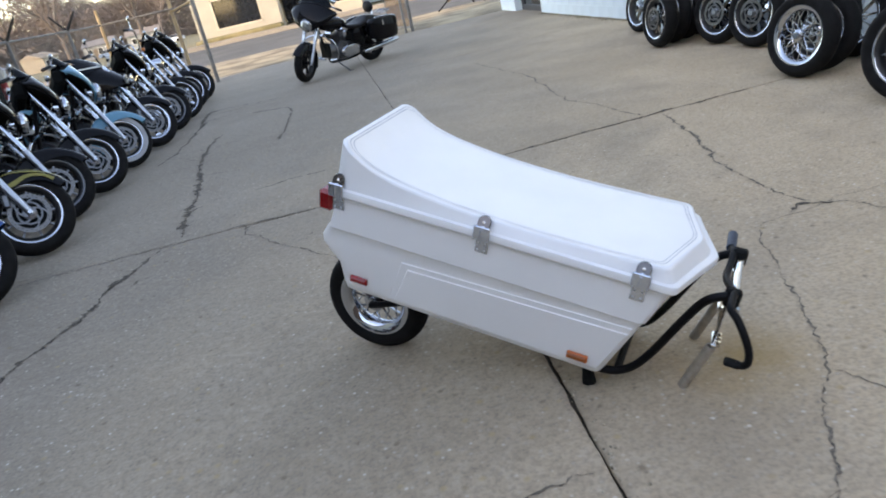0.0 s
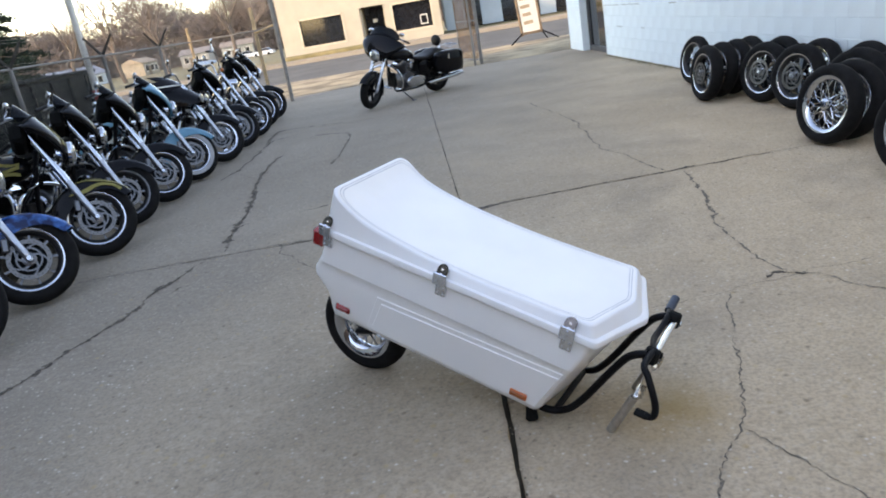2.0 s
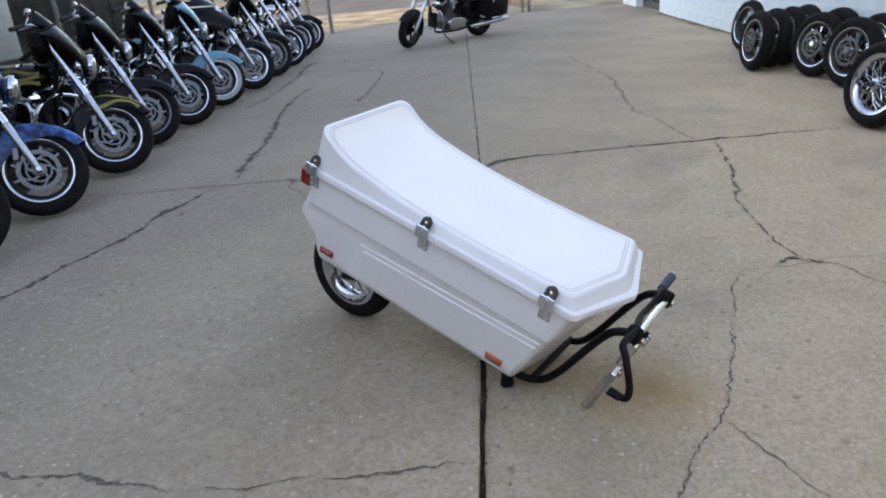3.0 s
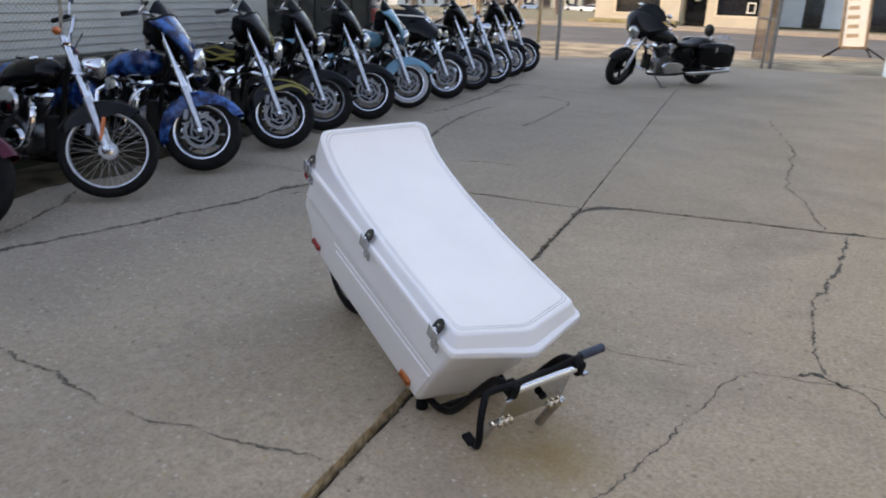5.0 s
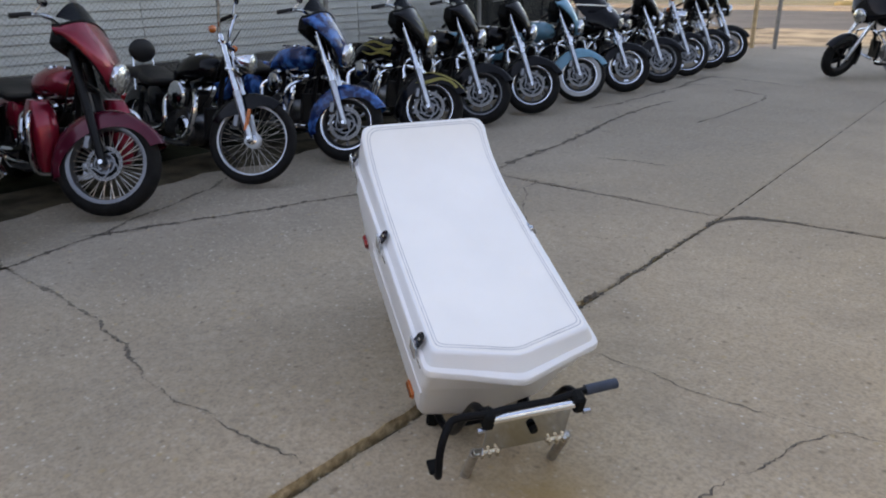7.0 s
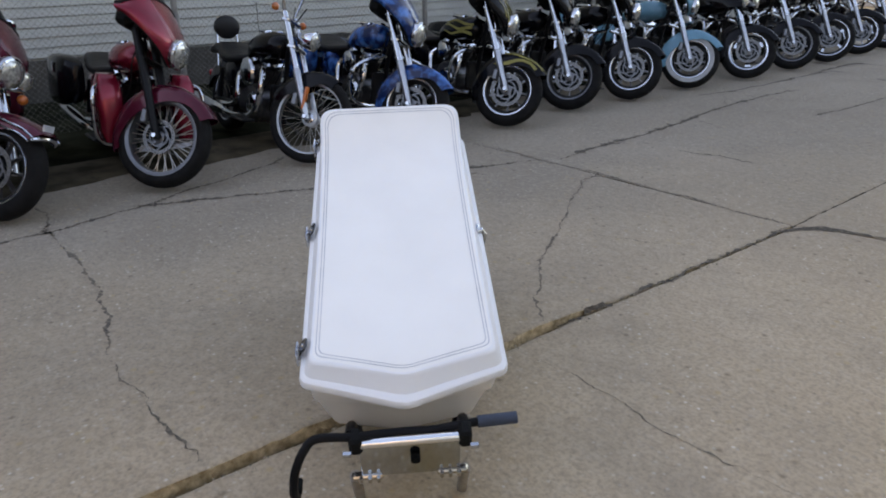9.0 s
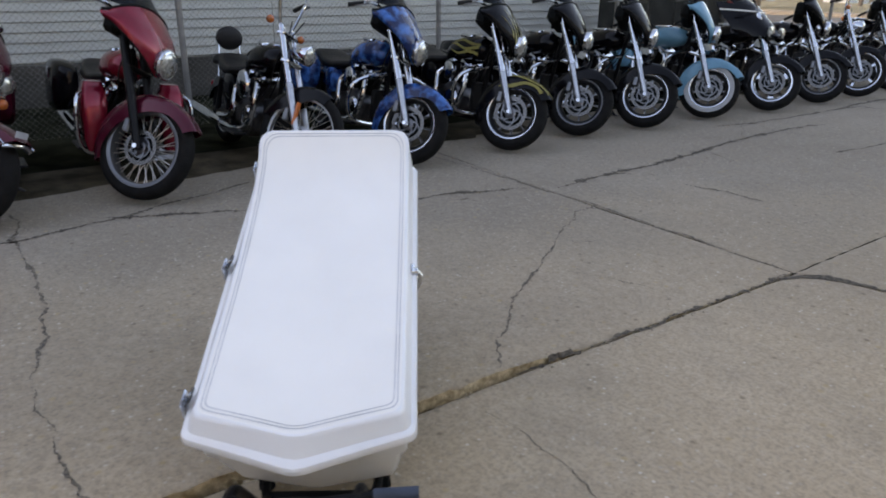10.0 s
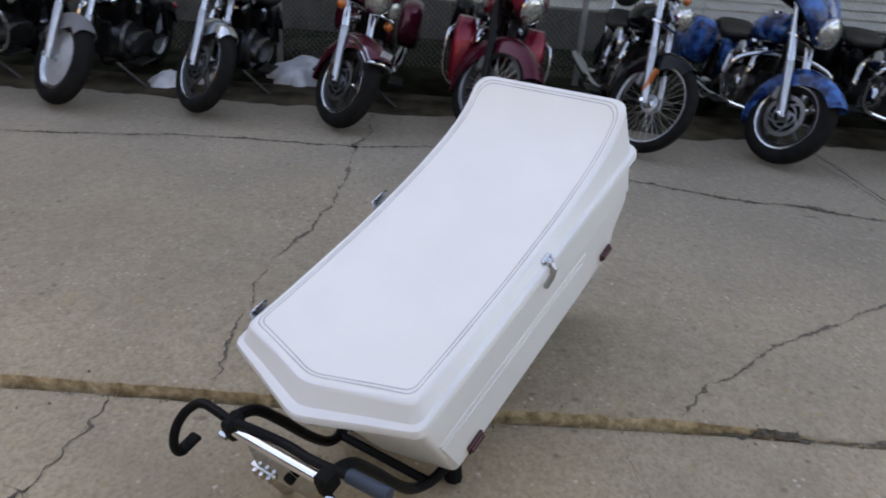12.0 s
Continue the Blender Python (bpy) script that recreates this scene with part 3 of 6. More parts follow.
for row in range(17):
    off = 0.2 if row % 2 else 0.0
    for i in range(-13, 26):
        s0 = i * 0.4 + off
        z = 0.1 + row * 0.2
        dx = 0.0095 + 0.0004 * noise.noise((i * 3.1, row * 1.7, 2))
        if 9.8 < s0 < 9.95:
            continue
        if row < 9 and s0 > -2.6 and s0 < 10 and count < 300:
            ob = new("block", block_me)
            ob.parent = wall_east
            ob.location = (dx, s0, z)
            count += 1
        elif s0 < 9.85:
            rest.add([(v.x + dx, v.y + s0, v.z + z) for v in block_geo.v], block_geo.f)
    for s0 in (12.1, 12.5, 12.9):
        rest.add([(v.x + 0.008, v.y + s0, v.z + 0.1 + row * 0.2) for v in block_geo.v], block_geo.f)
tagged(part("blocks", rest, BLOCKPAINT, wall_east), kind="stuff")
rnd = random.Random(31)
for row, y0, y1, miss in ((9, -2.5, 3.2, 0.35), (8, 4.4, 7.2, 0.75), (5, 5.6, 9.7, 0.6), (3, 6.2, 9.8, 0.7), (7, -1.2, 2.0, 0.8)):
    y = y0
    while y < y1:
        ln = rnd.uniform(0.12, 0.5)
        if rnd.random() > miss:
            part("worn_joint", Geo().box((-0.0065, y + ln / 2, row * 0.2), (0.003, ln, 0.006 + 0.005 * rnd.random()), 0.001), STAIN, wall_east, "dark worn joint line")
        y += ln + 0.02
part("roof", Geo().box((4, 4, 3.5), (8.6, 18.6, 0.2), 0.02), FOUNDATION, wall_east)
part("rear_wall", Geo().box((8.1, 4, 1.7), (0.3, 18, 3.4), 0.02), MORTAR, wall_east)
part("end_wall", Geo().box((4.2, 13.0, 1.7), (7.5, 0.2, 3.4), 0.02), BLOCKPAINT, wall_east)
part("end_wall", Geo().box((4.2, -4.8, 1.7), (7.5, 0.2, 3.4), 0.02), BLOCKPAINT, wall_east)
g = Geo()
rnd = random.Random(12)
for k in range(420):
    y = -4.6 + 14.7 * rnd.random()
    if noise.noise((y * 1.3, 0, 4)) < -0.15:
        continue
    c = Vector((4.035 - 0.055 * y - rnd.random() ** 2 * 0.13, y, 0.004))
    a, ln = rnd.uniform(0, 6.28), rnd.uniform(0.012, 0.04)
    d, e = Vector((math.cos(a), math.sin(a), 0)) * ln, Vector((-math.sin(a), math.cos(a), 0)) * ln * 0.4
    g.add([c - d, c + e + Vector((0, 0, 0.008)), c + d + Vector((0, 0, 0.012 * rnd.random())), c - e], [(0, 1, 2, 3)])
tagged(part("leaf_litter", g, LITTER), "dry leaf litter and grit along the wall foot", "litter", kind="stuff")
rows = []
for i in range(140):
    y = -4.6 + i * 0.105
    wd = 0.03 + 0.035 * noise.noise((y * 2, 7, 1)) + 0.02 * noise.noise((y * 9, 7, 1))
    rows.append([(4.05 - 0.055 * y, y, 0.028 + 0.01 * noise.noise((y * 6, 1, 1))), (4.045 - 0.055 * y - max(wd, 0.008), y, 0.002)])
tagged(part("dirt_line", Geo().loft(rows, cap=False, closed=False), LITTER), "dark grit gathered at the foot of the wall", "dirt", kind="structure")
door = thing("door_1", "dark glazed shop door in a grey frame, shut", "door", WALL_M, kind="structure")
g = Geo()
for s0 in (10.16, 11.84):
    g.box((0.2, s0, 1.15), (0.1, 0.1, 2.3), 0.006)
g.box((0.2, 11.0, 2.25), (0.1, 1.58, 0.1), 0.006).box((0.2, 11.0, 0.06), (0.1, 1.58, 0.12), 0.006)
GREYFRAME = material("grey_door_frame", (0.07, 0.075, 0.08), 0.45, 0.4)
part("door_frame", g, GREYFRAME, door)
part("door_pane", Geo().box((0.2, 11.0, 1.16), (0.02, 1.58, 2.08), 0.002), DARKGLASS, door)
part("door_handle", Geo().tube([(0.14, 10.4, 0.9), (0.11, 10.4, 0.92), (0.11, 10.4, 1.2), (0.14, 10.4, 1.22)], 0.012), STEEL, door, "steel pull handle")


# ---- long building with lap siding ----
wall_west = thing("wall_west", "cream lap-sided building above a dark foundation", "wall", kind="structure")
# height and southward run beyond view are sized to keep sun off the lot
part("wall_core", Geo().box((-9.0, -7.4, 4.3), (1.9, 31.0, 8.6), 0.01), SIDING, wall_west)
part("foundation", Geo().box((-8.01, -7.4, 0.22), (0.08, 31.0, 0.5), 0.01), FOUNDATION, wall_west)
part("roof", Geo().box((-9.0, -7.4, 8.7), (2.6, 31.6, 0.25), 0.03), FOUNDATION, wall_west)
def board(length):
    return Geo().loft([[(0.0, y, 0.0), (0.028, y, 0.0), (0.03, y, 0.008), (0.010, y, 0.122), (0.0, y, 0.122)] for y in (0, length)])
board_geo = board(3.86)
board_me = board_geo.mesh("board", SIDING, 20)
rest = Geo()
for row in range(70):
    z = 0.49 + row * 0.115
    for k in range(8):
        y = -22.85 + k * 3.87
        if row < 22 and k > 1:
            ob = new("board", board_me)
            ob.parent = wall_west
            ob.location = (-8.05, y, z)
        else:
            rest.add([(v.x - 8.05, v.y + y, v.z + z) for v in board_geo.v], board_geo.f)
tagged(part("boards", rest, SIDING, wall_west), kind="stuff")
part("corner_trim", Geo().box((-8.02, 8.1, 4.5), (0.14, 0.12, 8.1), 0.006), SIGNWHITE, wall_west)


# ---- chain-link fence ----
def chain_link(parent, a, b, h, z0=0.05, wire=0.0015, mat=None):
    """Woven wire between two points, as crossing slanted wires."""
    a, b = Vector((*a, z0)), Vector((*b, z0))
    run = b - a
    n = int(run.length / 0.055)
    d = run.normalized()
    g = Geo()
    for k in range(-int(h / 0.055), n + 1):
        for sg in (1, -1):
            t0, t1 = k * 0.055, k * 0.055 + h
            lo, hi = max(t0, 0), min(t1, run.length)
            if hi <= lo:
                continue
            za, zb = (lo - t0, hi - t0) if sg > 0 else (h - (lo - t0), h - (hi - t0))
            g.tube([a + d * lo + Vector((0, 0, za)), a + d * hi + Vector((0, 0, zb))], wire, 3, cap=False)
    tagged(part("chain_link", g, mat or WIRE, parent), kind="stuff")


fence = thing("fence", "galvanised chain-link fence with barbed-wire arms on its posts", "fence")
FH = 1.69
for y in (-13.55, -10.55, -7.55, -4.55, -1.55, 1.45, 4.45, 7.3, 10.0):
    part("post", Geo().tube([(-5.55, y, -0.02), (-5.55, y, FH + 0.03)], 0.03, 10), GALV, fence)
    g = Geo()
    for sg in (-1, 1):
        g.tube([(-5.55, y, FH), (-5.55 + sg * 0.24, y, FH + 0.32)], [0.026, 0.018], 6)
    part("barb_arm", g, FOUNDATION, fence, "dark V-shaped arm for barbed wire")
part("top_rail", Geo().tube([(-5.55, -14, FH), (-5.55, 12.05, FH)], 0.017, 8), GALV, fence)
part("top_rail", Geo().tube([(-5.55, 12.05, FH), (-3.5, 11.9, FH)], 0.017, 8), GALV, fence)
part("corner_post", Geo().tube([(-3.5, 11.9, 0), (-3.5, 11.9, 2.45)], 0.045, 12), GALV, fence, "thick steel corner post")
part("corner_post", Geo().tube([(-5.55, 12.05, -0.02), (-5.55, 12.05, 2.0)], 0.034, 12), TANWOOD, fence, "weathered tan corner post")
part("wooden_post", Geo().box((-4.0, 11.98, 1.1), (0.075, 0.075, 2.2), 0.008), TANWOOD, fence, "weathered tan wooden post")
part("brace", Geo().tube([(-4.0, 11.94, 1.64), (-3.5, 11.9, 1.76)], 0.026, 8), TANWOOD, fence, "tan wooden brace")
for sg in (-1, 0, 1):
    part("barbed_wire", Geo().tube([(-5.55 + sg * 0.22, -14, FH + 0.3 * abs(sg) + 0.05), (-5.55 + sg * 0.22, 12.05, FH + 0.3 * abs(sg) + 0.05)], 0.0025, 4), GALV, fence)
chain_link(fence, (-5.55, -14), (-5.55, 12.05), FH - 0.06)
chain_link(fence, (-5.55, 12.05), (-3.5, 11.9), FH - 0.06)

gate = thing("gate", "open chain-link gate leaf standing at the lot's entrance", "gate")
g0, g1 = (1.1, 13.15), (0.66, 14.6)
part("gate_post", Geo().tube([(*g0, 0), (*g0, 2.3)], 0.045, 12), GALV, gate)
part("gate_post", Geo().tube([(0.93, 13.05, 0), (0.93, 13.05, 2.3)], 0.03, 12), GALV, gate)
part("gate_frame", Geo().tube([(*g0, 0.1), (*g1, 0.1), (*g1, 2.0), (*g0, 2.0)], 0.022, 8), GALV, gate)
part("gate_rail", Geo().tube([(*g0, 1.05), (*g1, 1.05)], 0.018, 8), GALV, gate)
chain_link(gate, g0, g1, 1.85, 0.12, 0.004, RUSTWIRE)


# ---- the trailer ----
TX = Vector((0.78403, -0.52173, -0.33629))
TY = Vector((0.55399, 0.83252, 0.0))
TZ = TX.cross(TY)
TO = Vector((-0.14, -2.922, 0.639)) + TX * 0.012 + TY * 0.274 + TZ * 0.016
TRAILER_M = Matrix.Translation(TO) @ Matrix((TX, TY, TZ)).transposed().to_4x4() @ pose(0, 0, 0, 0, 0, 1.2)
trailer = thing("cargo_trailer", "white fibreglass single-wheel motorcycle trailer tipped onto its hitch", "trailer", TRAILER_M)


def outline(w, xr, xf, tip, rc=0.05, along=26):
    """Plan of the box: straight sides, square rounded rear, pointed nose. Counter-clockwise from the rear right corner."""
    def arc(cx, cy, a0, a1, r, n=5):
        return [(cx + r * math.cos(radians(a0 + (a1 - a0) * i / n)), cy + r * math.sin(radians(a0 + (a1 - a0) * i / n))) for i in range(n + 1)]
    pts = arc(xr + rc, -w + rc, 180, 270, rc)
    x0, x1 = xr + rc, xf - rc * 0.6
    pts += [(x0 + (x1 - x0) * i / along, -w) for i in range(1, along)]
    ang = math.degrees(math.atan2(tip - xf, w))
    pts += arc(xf - rc * 0.6, -w + rc * 0.6, 270, 360 - ang, rc * 0.6, 4)
    nose = [(xf + (tip - xf) * k - 0.006 * (k > 0.99), -w + rc * 0.6 + (w - rc * 0.6) * k) for k in (0.3, 0.6, 0.9, 1.0)]
    nose[3] = (tip - 0.004, 0)
    pts += nose
    half = [p for p in pts if p[1] < -1e-6]
    return half + [(tip - 0.004, 0)] + [(x, -y) for x, y in half[::-1]]


PROFILE = [(-0.60, 0.142), (-0.545, 0.142), (-0.515, 0.128), (-0.47, 0.098), (-0.42, 0.074), (-0.34, 0.052), (-0.25, 0.038), (-0.13, 0.025), (0.0, 0.018), (0.15, 0.014), (0.3, 0.016), (0.45, 0.02), (0.6, 0.027), (0.75, 0.03)]


def top_z(x):
    xs = [p[0] for p in PROFILE]
    zs = [p[1] for p in PROFILE]
    i = 0
    while i < len(xs) - 2 and x > xs[i + 1]:
        i += 1
    def slope(k):
        k0, k1 = max(k - 1, 0), min(k + 1, len(xs) - 1)
        return (zs[k1] - zs[k0]) / (xs[k1] - xs[k0])
    h = xs[i + 1] - xs[i]
    u = min(max((x - xs[i]) / h, 0), 1)
    return (2 * u ** 3 - 3 * u * u + 1) * zs[i] + (u ** 3 - 2 * u * u + u) * h * slope(i) + (3 * u * u - 2 * u ** 3) * zs[i + 1] + (u ** 3 - u * u) * h * slope(i + 1)


def ring(w, xr, xf, tip, z, rc=0.05, over=0.0):
    """A closed ring; z a number, or None to follow the lid's top plus over."""
    return [(x, y, (top_z(x) + over) if z is None else z) for x, y in outline(w, xr, xf, tip, rc)]


lid_rings = [ring(0.270, -0.552, 0.596, 0.672, -0.046, 0.045), ring(0.282, -0.569, 0.612, 0.698, -0.046, 0.05), ring(0.286, -0.573, 0.616, 0.706, -0.040, 0.05), ring(0.286, -0.573, 0.616, 0.706, -0.024, 0.05),
             ring(0.2835, -0.570, 0.6135, 0.702, -0.018, 0.05), ring(0.278, -0.565, 0.607, 0.692, -0.0155, 0.05)]
low = outline(0.272, -0.559, 0.601, 0.678)
top0 = outline(0.258, -0.549, 0.582, 0.648)
for k in (0.0, 0.06, 0.45, 0.93):
    lid_rings.append([(a[0] * (1 - k) + b[0] * k, a[1] * (1 - k) + b[1] * k, -0.015 * (1 - k) + (top_z(b[0]) - 0.006) * k) for a, b in zip(low, top0)])
lid_rings.append(ring(0.258, -0.549, 0.582, 0.648, None, 0.05, -0.006))
lid_rings.append(ring(0.253, -0.544, 0.577, 0.643, None, 0.05, -0.001))
lid_rings.append(ring(0.247, -0.538, 0.572, 0.637, None, 0.05, 0.0))
lid = part("lid", Geo().loft(lid_rings, cap=False), GELCOAT, trailer, "moulded white lid with a swept top and pointed nose", 32)
inner = outline(0.247, -0.538, 0.572, 0.637)
half = [p for p in inner if p[1] < -1e-6]
g = Geo().loft([[(x, y * (1 - k / 4), top_z(x)) for k in range(9)] for x, y in half], cap=False, closed=False)
g.add([(half[-1][0], half[-1][1] * (1 - k / 4), top_z(half[-1][0])) for k in range(9)] + [(0.637 - 0.004, 0, top_z(0.633))], [(k, 9, k + 1) for k in range(8)])
part("lid_panel", g, LIDTOP_LIT, lid, "flat white textured top panel, warm top light in its colour", 60)
for off, nm in ((0.0, "pinstripe"), (0.0085, "pinstripe")):
    a = outline(0.240 - off, -0.530 + off, 0.563 - off, 0.624 - off, 0.045)
    b = outline(0.2374 - off, -0.5274 + off, 0.5604 - off, 0.6212 - off, 0.043)
    rows = [[(x, y, top_z(x) + 0.0012) for x, y in q] for q in (a, b)]
    part(nm, Geo().loft(rows, cap=False), PINSTRIPE, lid, "thin grey pinstripe")

# darker copy of the red lens, painting in shade on the right-hand reflectors
SHADED_LENS = material("shaded_red_lens", (0.07, 0.008, 0.010), 0.2, vary=0.15, scale=60)
AMBERLENS = material("deep_amber_lens", (0.30, 0.075, 0.015), 0.2, vary=0.15, scale=60)
ORANGE = material("orange_reflector", (0.55, 0.13, 0.025), 0.3)
BODY = [(-0.046, -0.562, 0.594, 0.645, 0.266), (-0.12, -0.566, 0.572, 0.622, 0.2645), (-0.168, -0.575, 0.556, 0.604, 0.2645), (-0.178, -0.582, 0.552, 0.600, 0.2635), (-0.184, -0.588, 0.546, 0.594, 0.2535),
        (-0.19, -0.592, 0.543, 0.591, 0.250), (-0.235, -0.615, 0.527, 0.572, 0.2455), (-0.26, -0.612, 0.517, 0.562, 0.2435), (-0.30, -0.575, 0.503, 0.546, 0.239), (-0.33, -0.548, 0.491, 0.533, 0.235), (-0.408, -0.53, 0.464, 0.503, 0.227), (-0.435, -0.522, 0.452, 0.49, 0.221), (-0.442, -0.512, 0.44, 0.478, 0.212)]


def skew(z):
    """The box hangs slightly off centre under its lid."""
    return -0.010 * min(max((-z - 0.06) / 0.2, 0), 1)


rings = [ring(w, xr, xf, tip, z, 0.035) for z, xr, xf, tip, w in BODY]
rings += [ring(0.206, -0.506, 0.434, 0.47, -0.44, 0.035), ring(0.206, -0.506, 0.46, 0.5, -0.35, 0.035)]
rings = [[(x, y + skew(z), z) for x, y, z in r] for r in rings]
body = part("body", Geo().loft(rings, cap=True), GELCOAT, trailer, "white fibreglass box body", 40)


def side_w(z):
    for b0, b1 in zip(BODY, BODY[1:]):
        if b1[0] <= z <= b0[0]:
            k = (b0[0] - z) / (b0[0] - b1[0])
            return b0[4] + (b1[4] - b0[4]) * k
    return BODY[-1][4]


for sg in (-1, 1):
    for step, (a, b, c, d) in enumerate((((-0.335, -0.418), (-0.288, -0.236), (0.522, -0.208), (0.452, -0.418)), ((-0.312, -0.418), (-0.264, -0.258), (0.514, -0.232), (0.448, -0.418)))):
        t = 0.0028 * (step + 1)
        outer, innr = [], []
        for x, z in (a, b, c, d):
            outer.append((x, sg * (side_w(z) - 0.004) + skew(z), z))
        cx, cz = 0.09, -0.33
        for x, z in (a, b, c, d):
            k = 0.012
            x2, z2 = x + (cx - x) / abs(cx - x) * k * 0.6, z + (cz - z) / abs(cz - z) * k * 0.5
            innr.append((x2, sg * (side_w(z2) + t) + skew(z2), z2))
        g = Geo()
        g.add(outer + innr, [(0, 1, 5, 4), (1, 2, 6, 5), (2, 3, 7, 6), (3, 0, 4, 7), (4, 5, 6, 7)] if sg > 0 else [(4, 5, 1, 0), (5, 6, 2, 1), (6, 7, 3, 2), (7, 4, 0, 3), (7, 6, 5, 4)])
        part("side_moulding", g, GELCOAT, body)
    for nm, x, z, mt, lb in (("side_reflector", -0.452, -0.378, REDLENS if sg < 0 else SHADED_LENS, "small red side reflector"), ("side_reflector", 0.372, -0.385, AMBER if sg < 0 else SHADED_LENS, "small amber side reflector" if sg < 0 else "small side reflector in a shade-darkened red")):
        y = sg * (side_w(z) + (0.006 if x < 0 else 0.012)) + skew(z)
        part(nm, Geo().box((x, y, z), (0.070, 0.010, 0.028), 0.003), ORANGE if mt is AMBER else mt, body)
        part("lens", Geo().box((x, y + sg * 0.006, z), (0.062, 0.010, 0.018), 0.003), AMBERLENS if mt is AMBER else mt, body, lb)
    part("tail_light", Geo().box((-0.592, sg * 0.218 - 0.008, -0.088), (0.056, 0.075, 0.08), 0.012), REDLENS, body, "red tail light")


def latch(x):
    hinge = part("latch", Geo().box((x, -0.272, -0.074), (0.044, 0.006, 0.05), 0.002), LATCH, body, "chrome draw latch with a black keeper")
    part("latch_hook", Geo().tube([(x, -0.276, -0.045), (x, -0.296, -0.03), (x, -0.295, -0.005), (x, -0.286, 0.004)], 0.006, 8).box((x, -0.295, -0.018), (0.056, 0.007, 0.05), 0.003), LATCH, hinge)
    km = pose(x, -0.284, 0.0, -32)
    g = Geo().box((0, 0, 0.006), (0.044, 0.004, 0.026), 0.002, km)
    g.lathe([(0.001, -0.003), (0.02, -0.003), (0.022, 0.0), (0.02, 0.003), (0.001, 0.003)], (0, 0, 0.018), (0, 1, 0), 16, m=km)
    part("keeper", g, KEEPER, hinge, "dark polished keeper tab")
    part("keeper_screw", Geo().lathe([(0.001, -0.006), (0.005, -0.0055), (0.006, -0.003)], (0, 0, 0.016), (0, 1, 0), 12, m=km), BRACKET, hinge, "bright keeper screw")
    g = Geo()
    for dx in (-0.012, 0.012):
        for dz in (-0.088, -0.064):
            g.ball((x + dx, -0.2755, dz), (0.004, 0.003, 0.004), 6)
    part("rivet", g, STEEL, hinge)


for x in (-0.53, 0.0, 0.505):
    latch(x)
lock = part("lock", Geo().box((0.02, 0.271, -0.018), (0.04, 0.012, 0.036), 0.003), CHROME, body, "chrome hasp and lock")
part("lock_barrel", Geo().lathe([(0.001, 0), (0.013, 0), (0.013, 0.012), (0.010, 0.015), (0.001, 0.015)], (0.02, 0.274, -0.016), (0, 1, 0), 16), CHROME, lock)
part("hasp_strap", Geo().tube([(0.02, 0.281, -0.012), (0.023, 0.296, -0.03), (0.03, 0.291, -0.055), (0.036, 0.276, -0.09)], 0.008, 6), STEEL, lock)

FORKBLACK_RIM = material("dark_wheel_barrel", (0.02, 0.02, 0.021), 0.45, 0.3, vary=0.2)

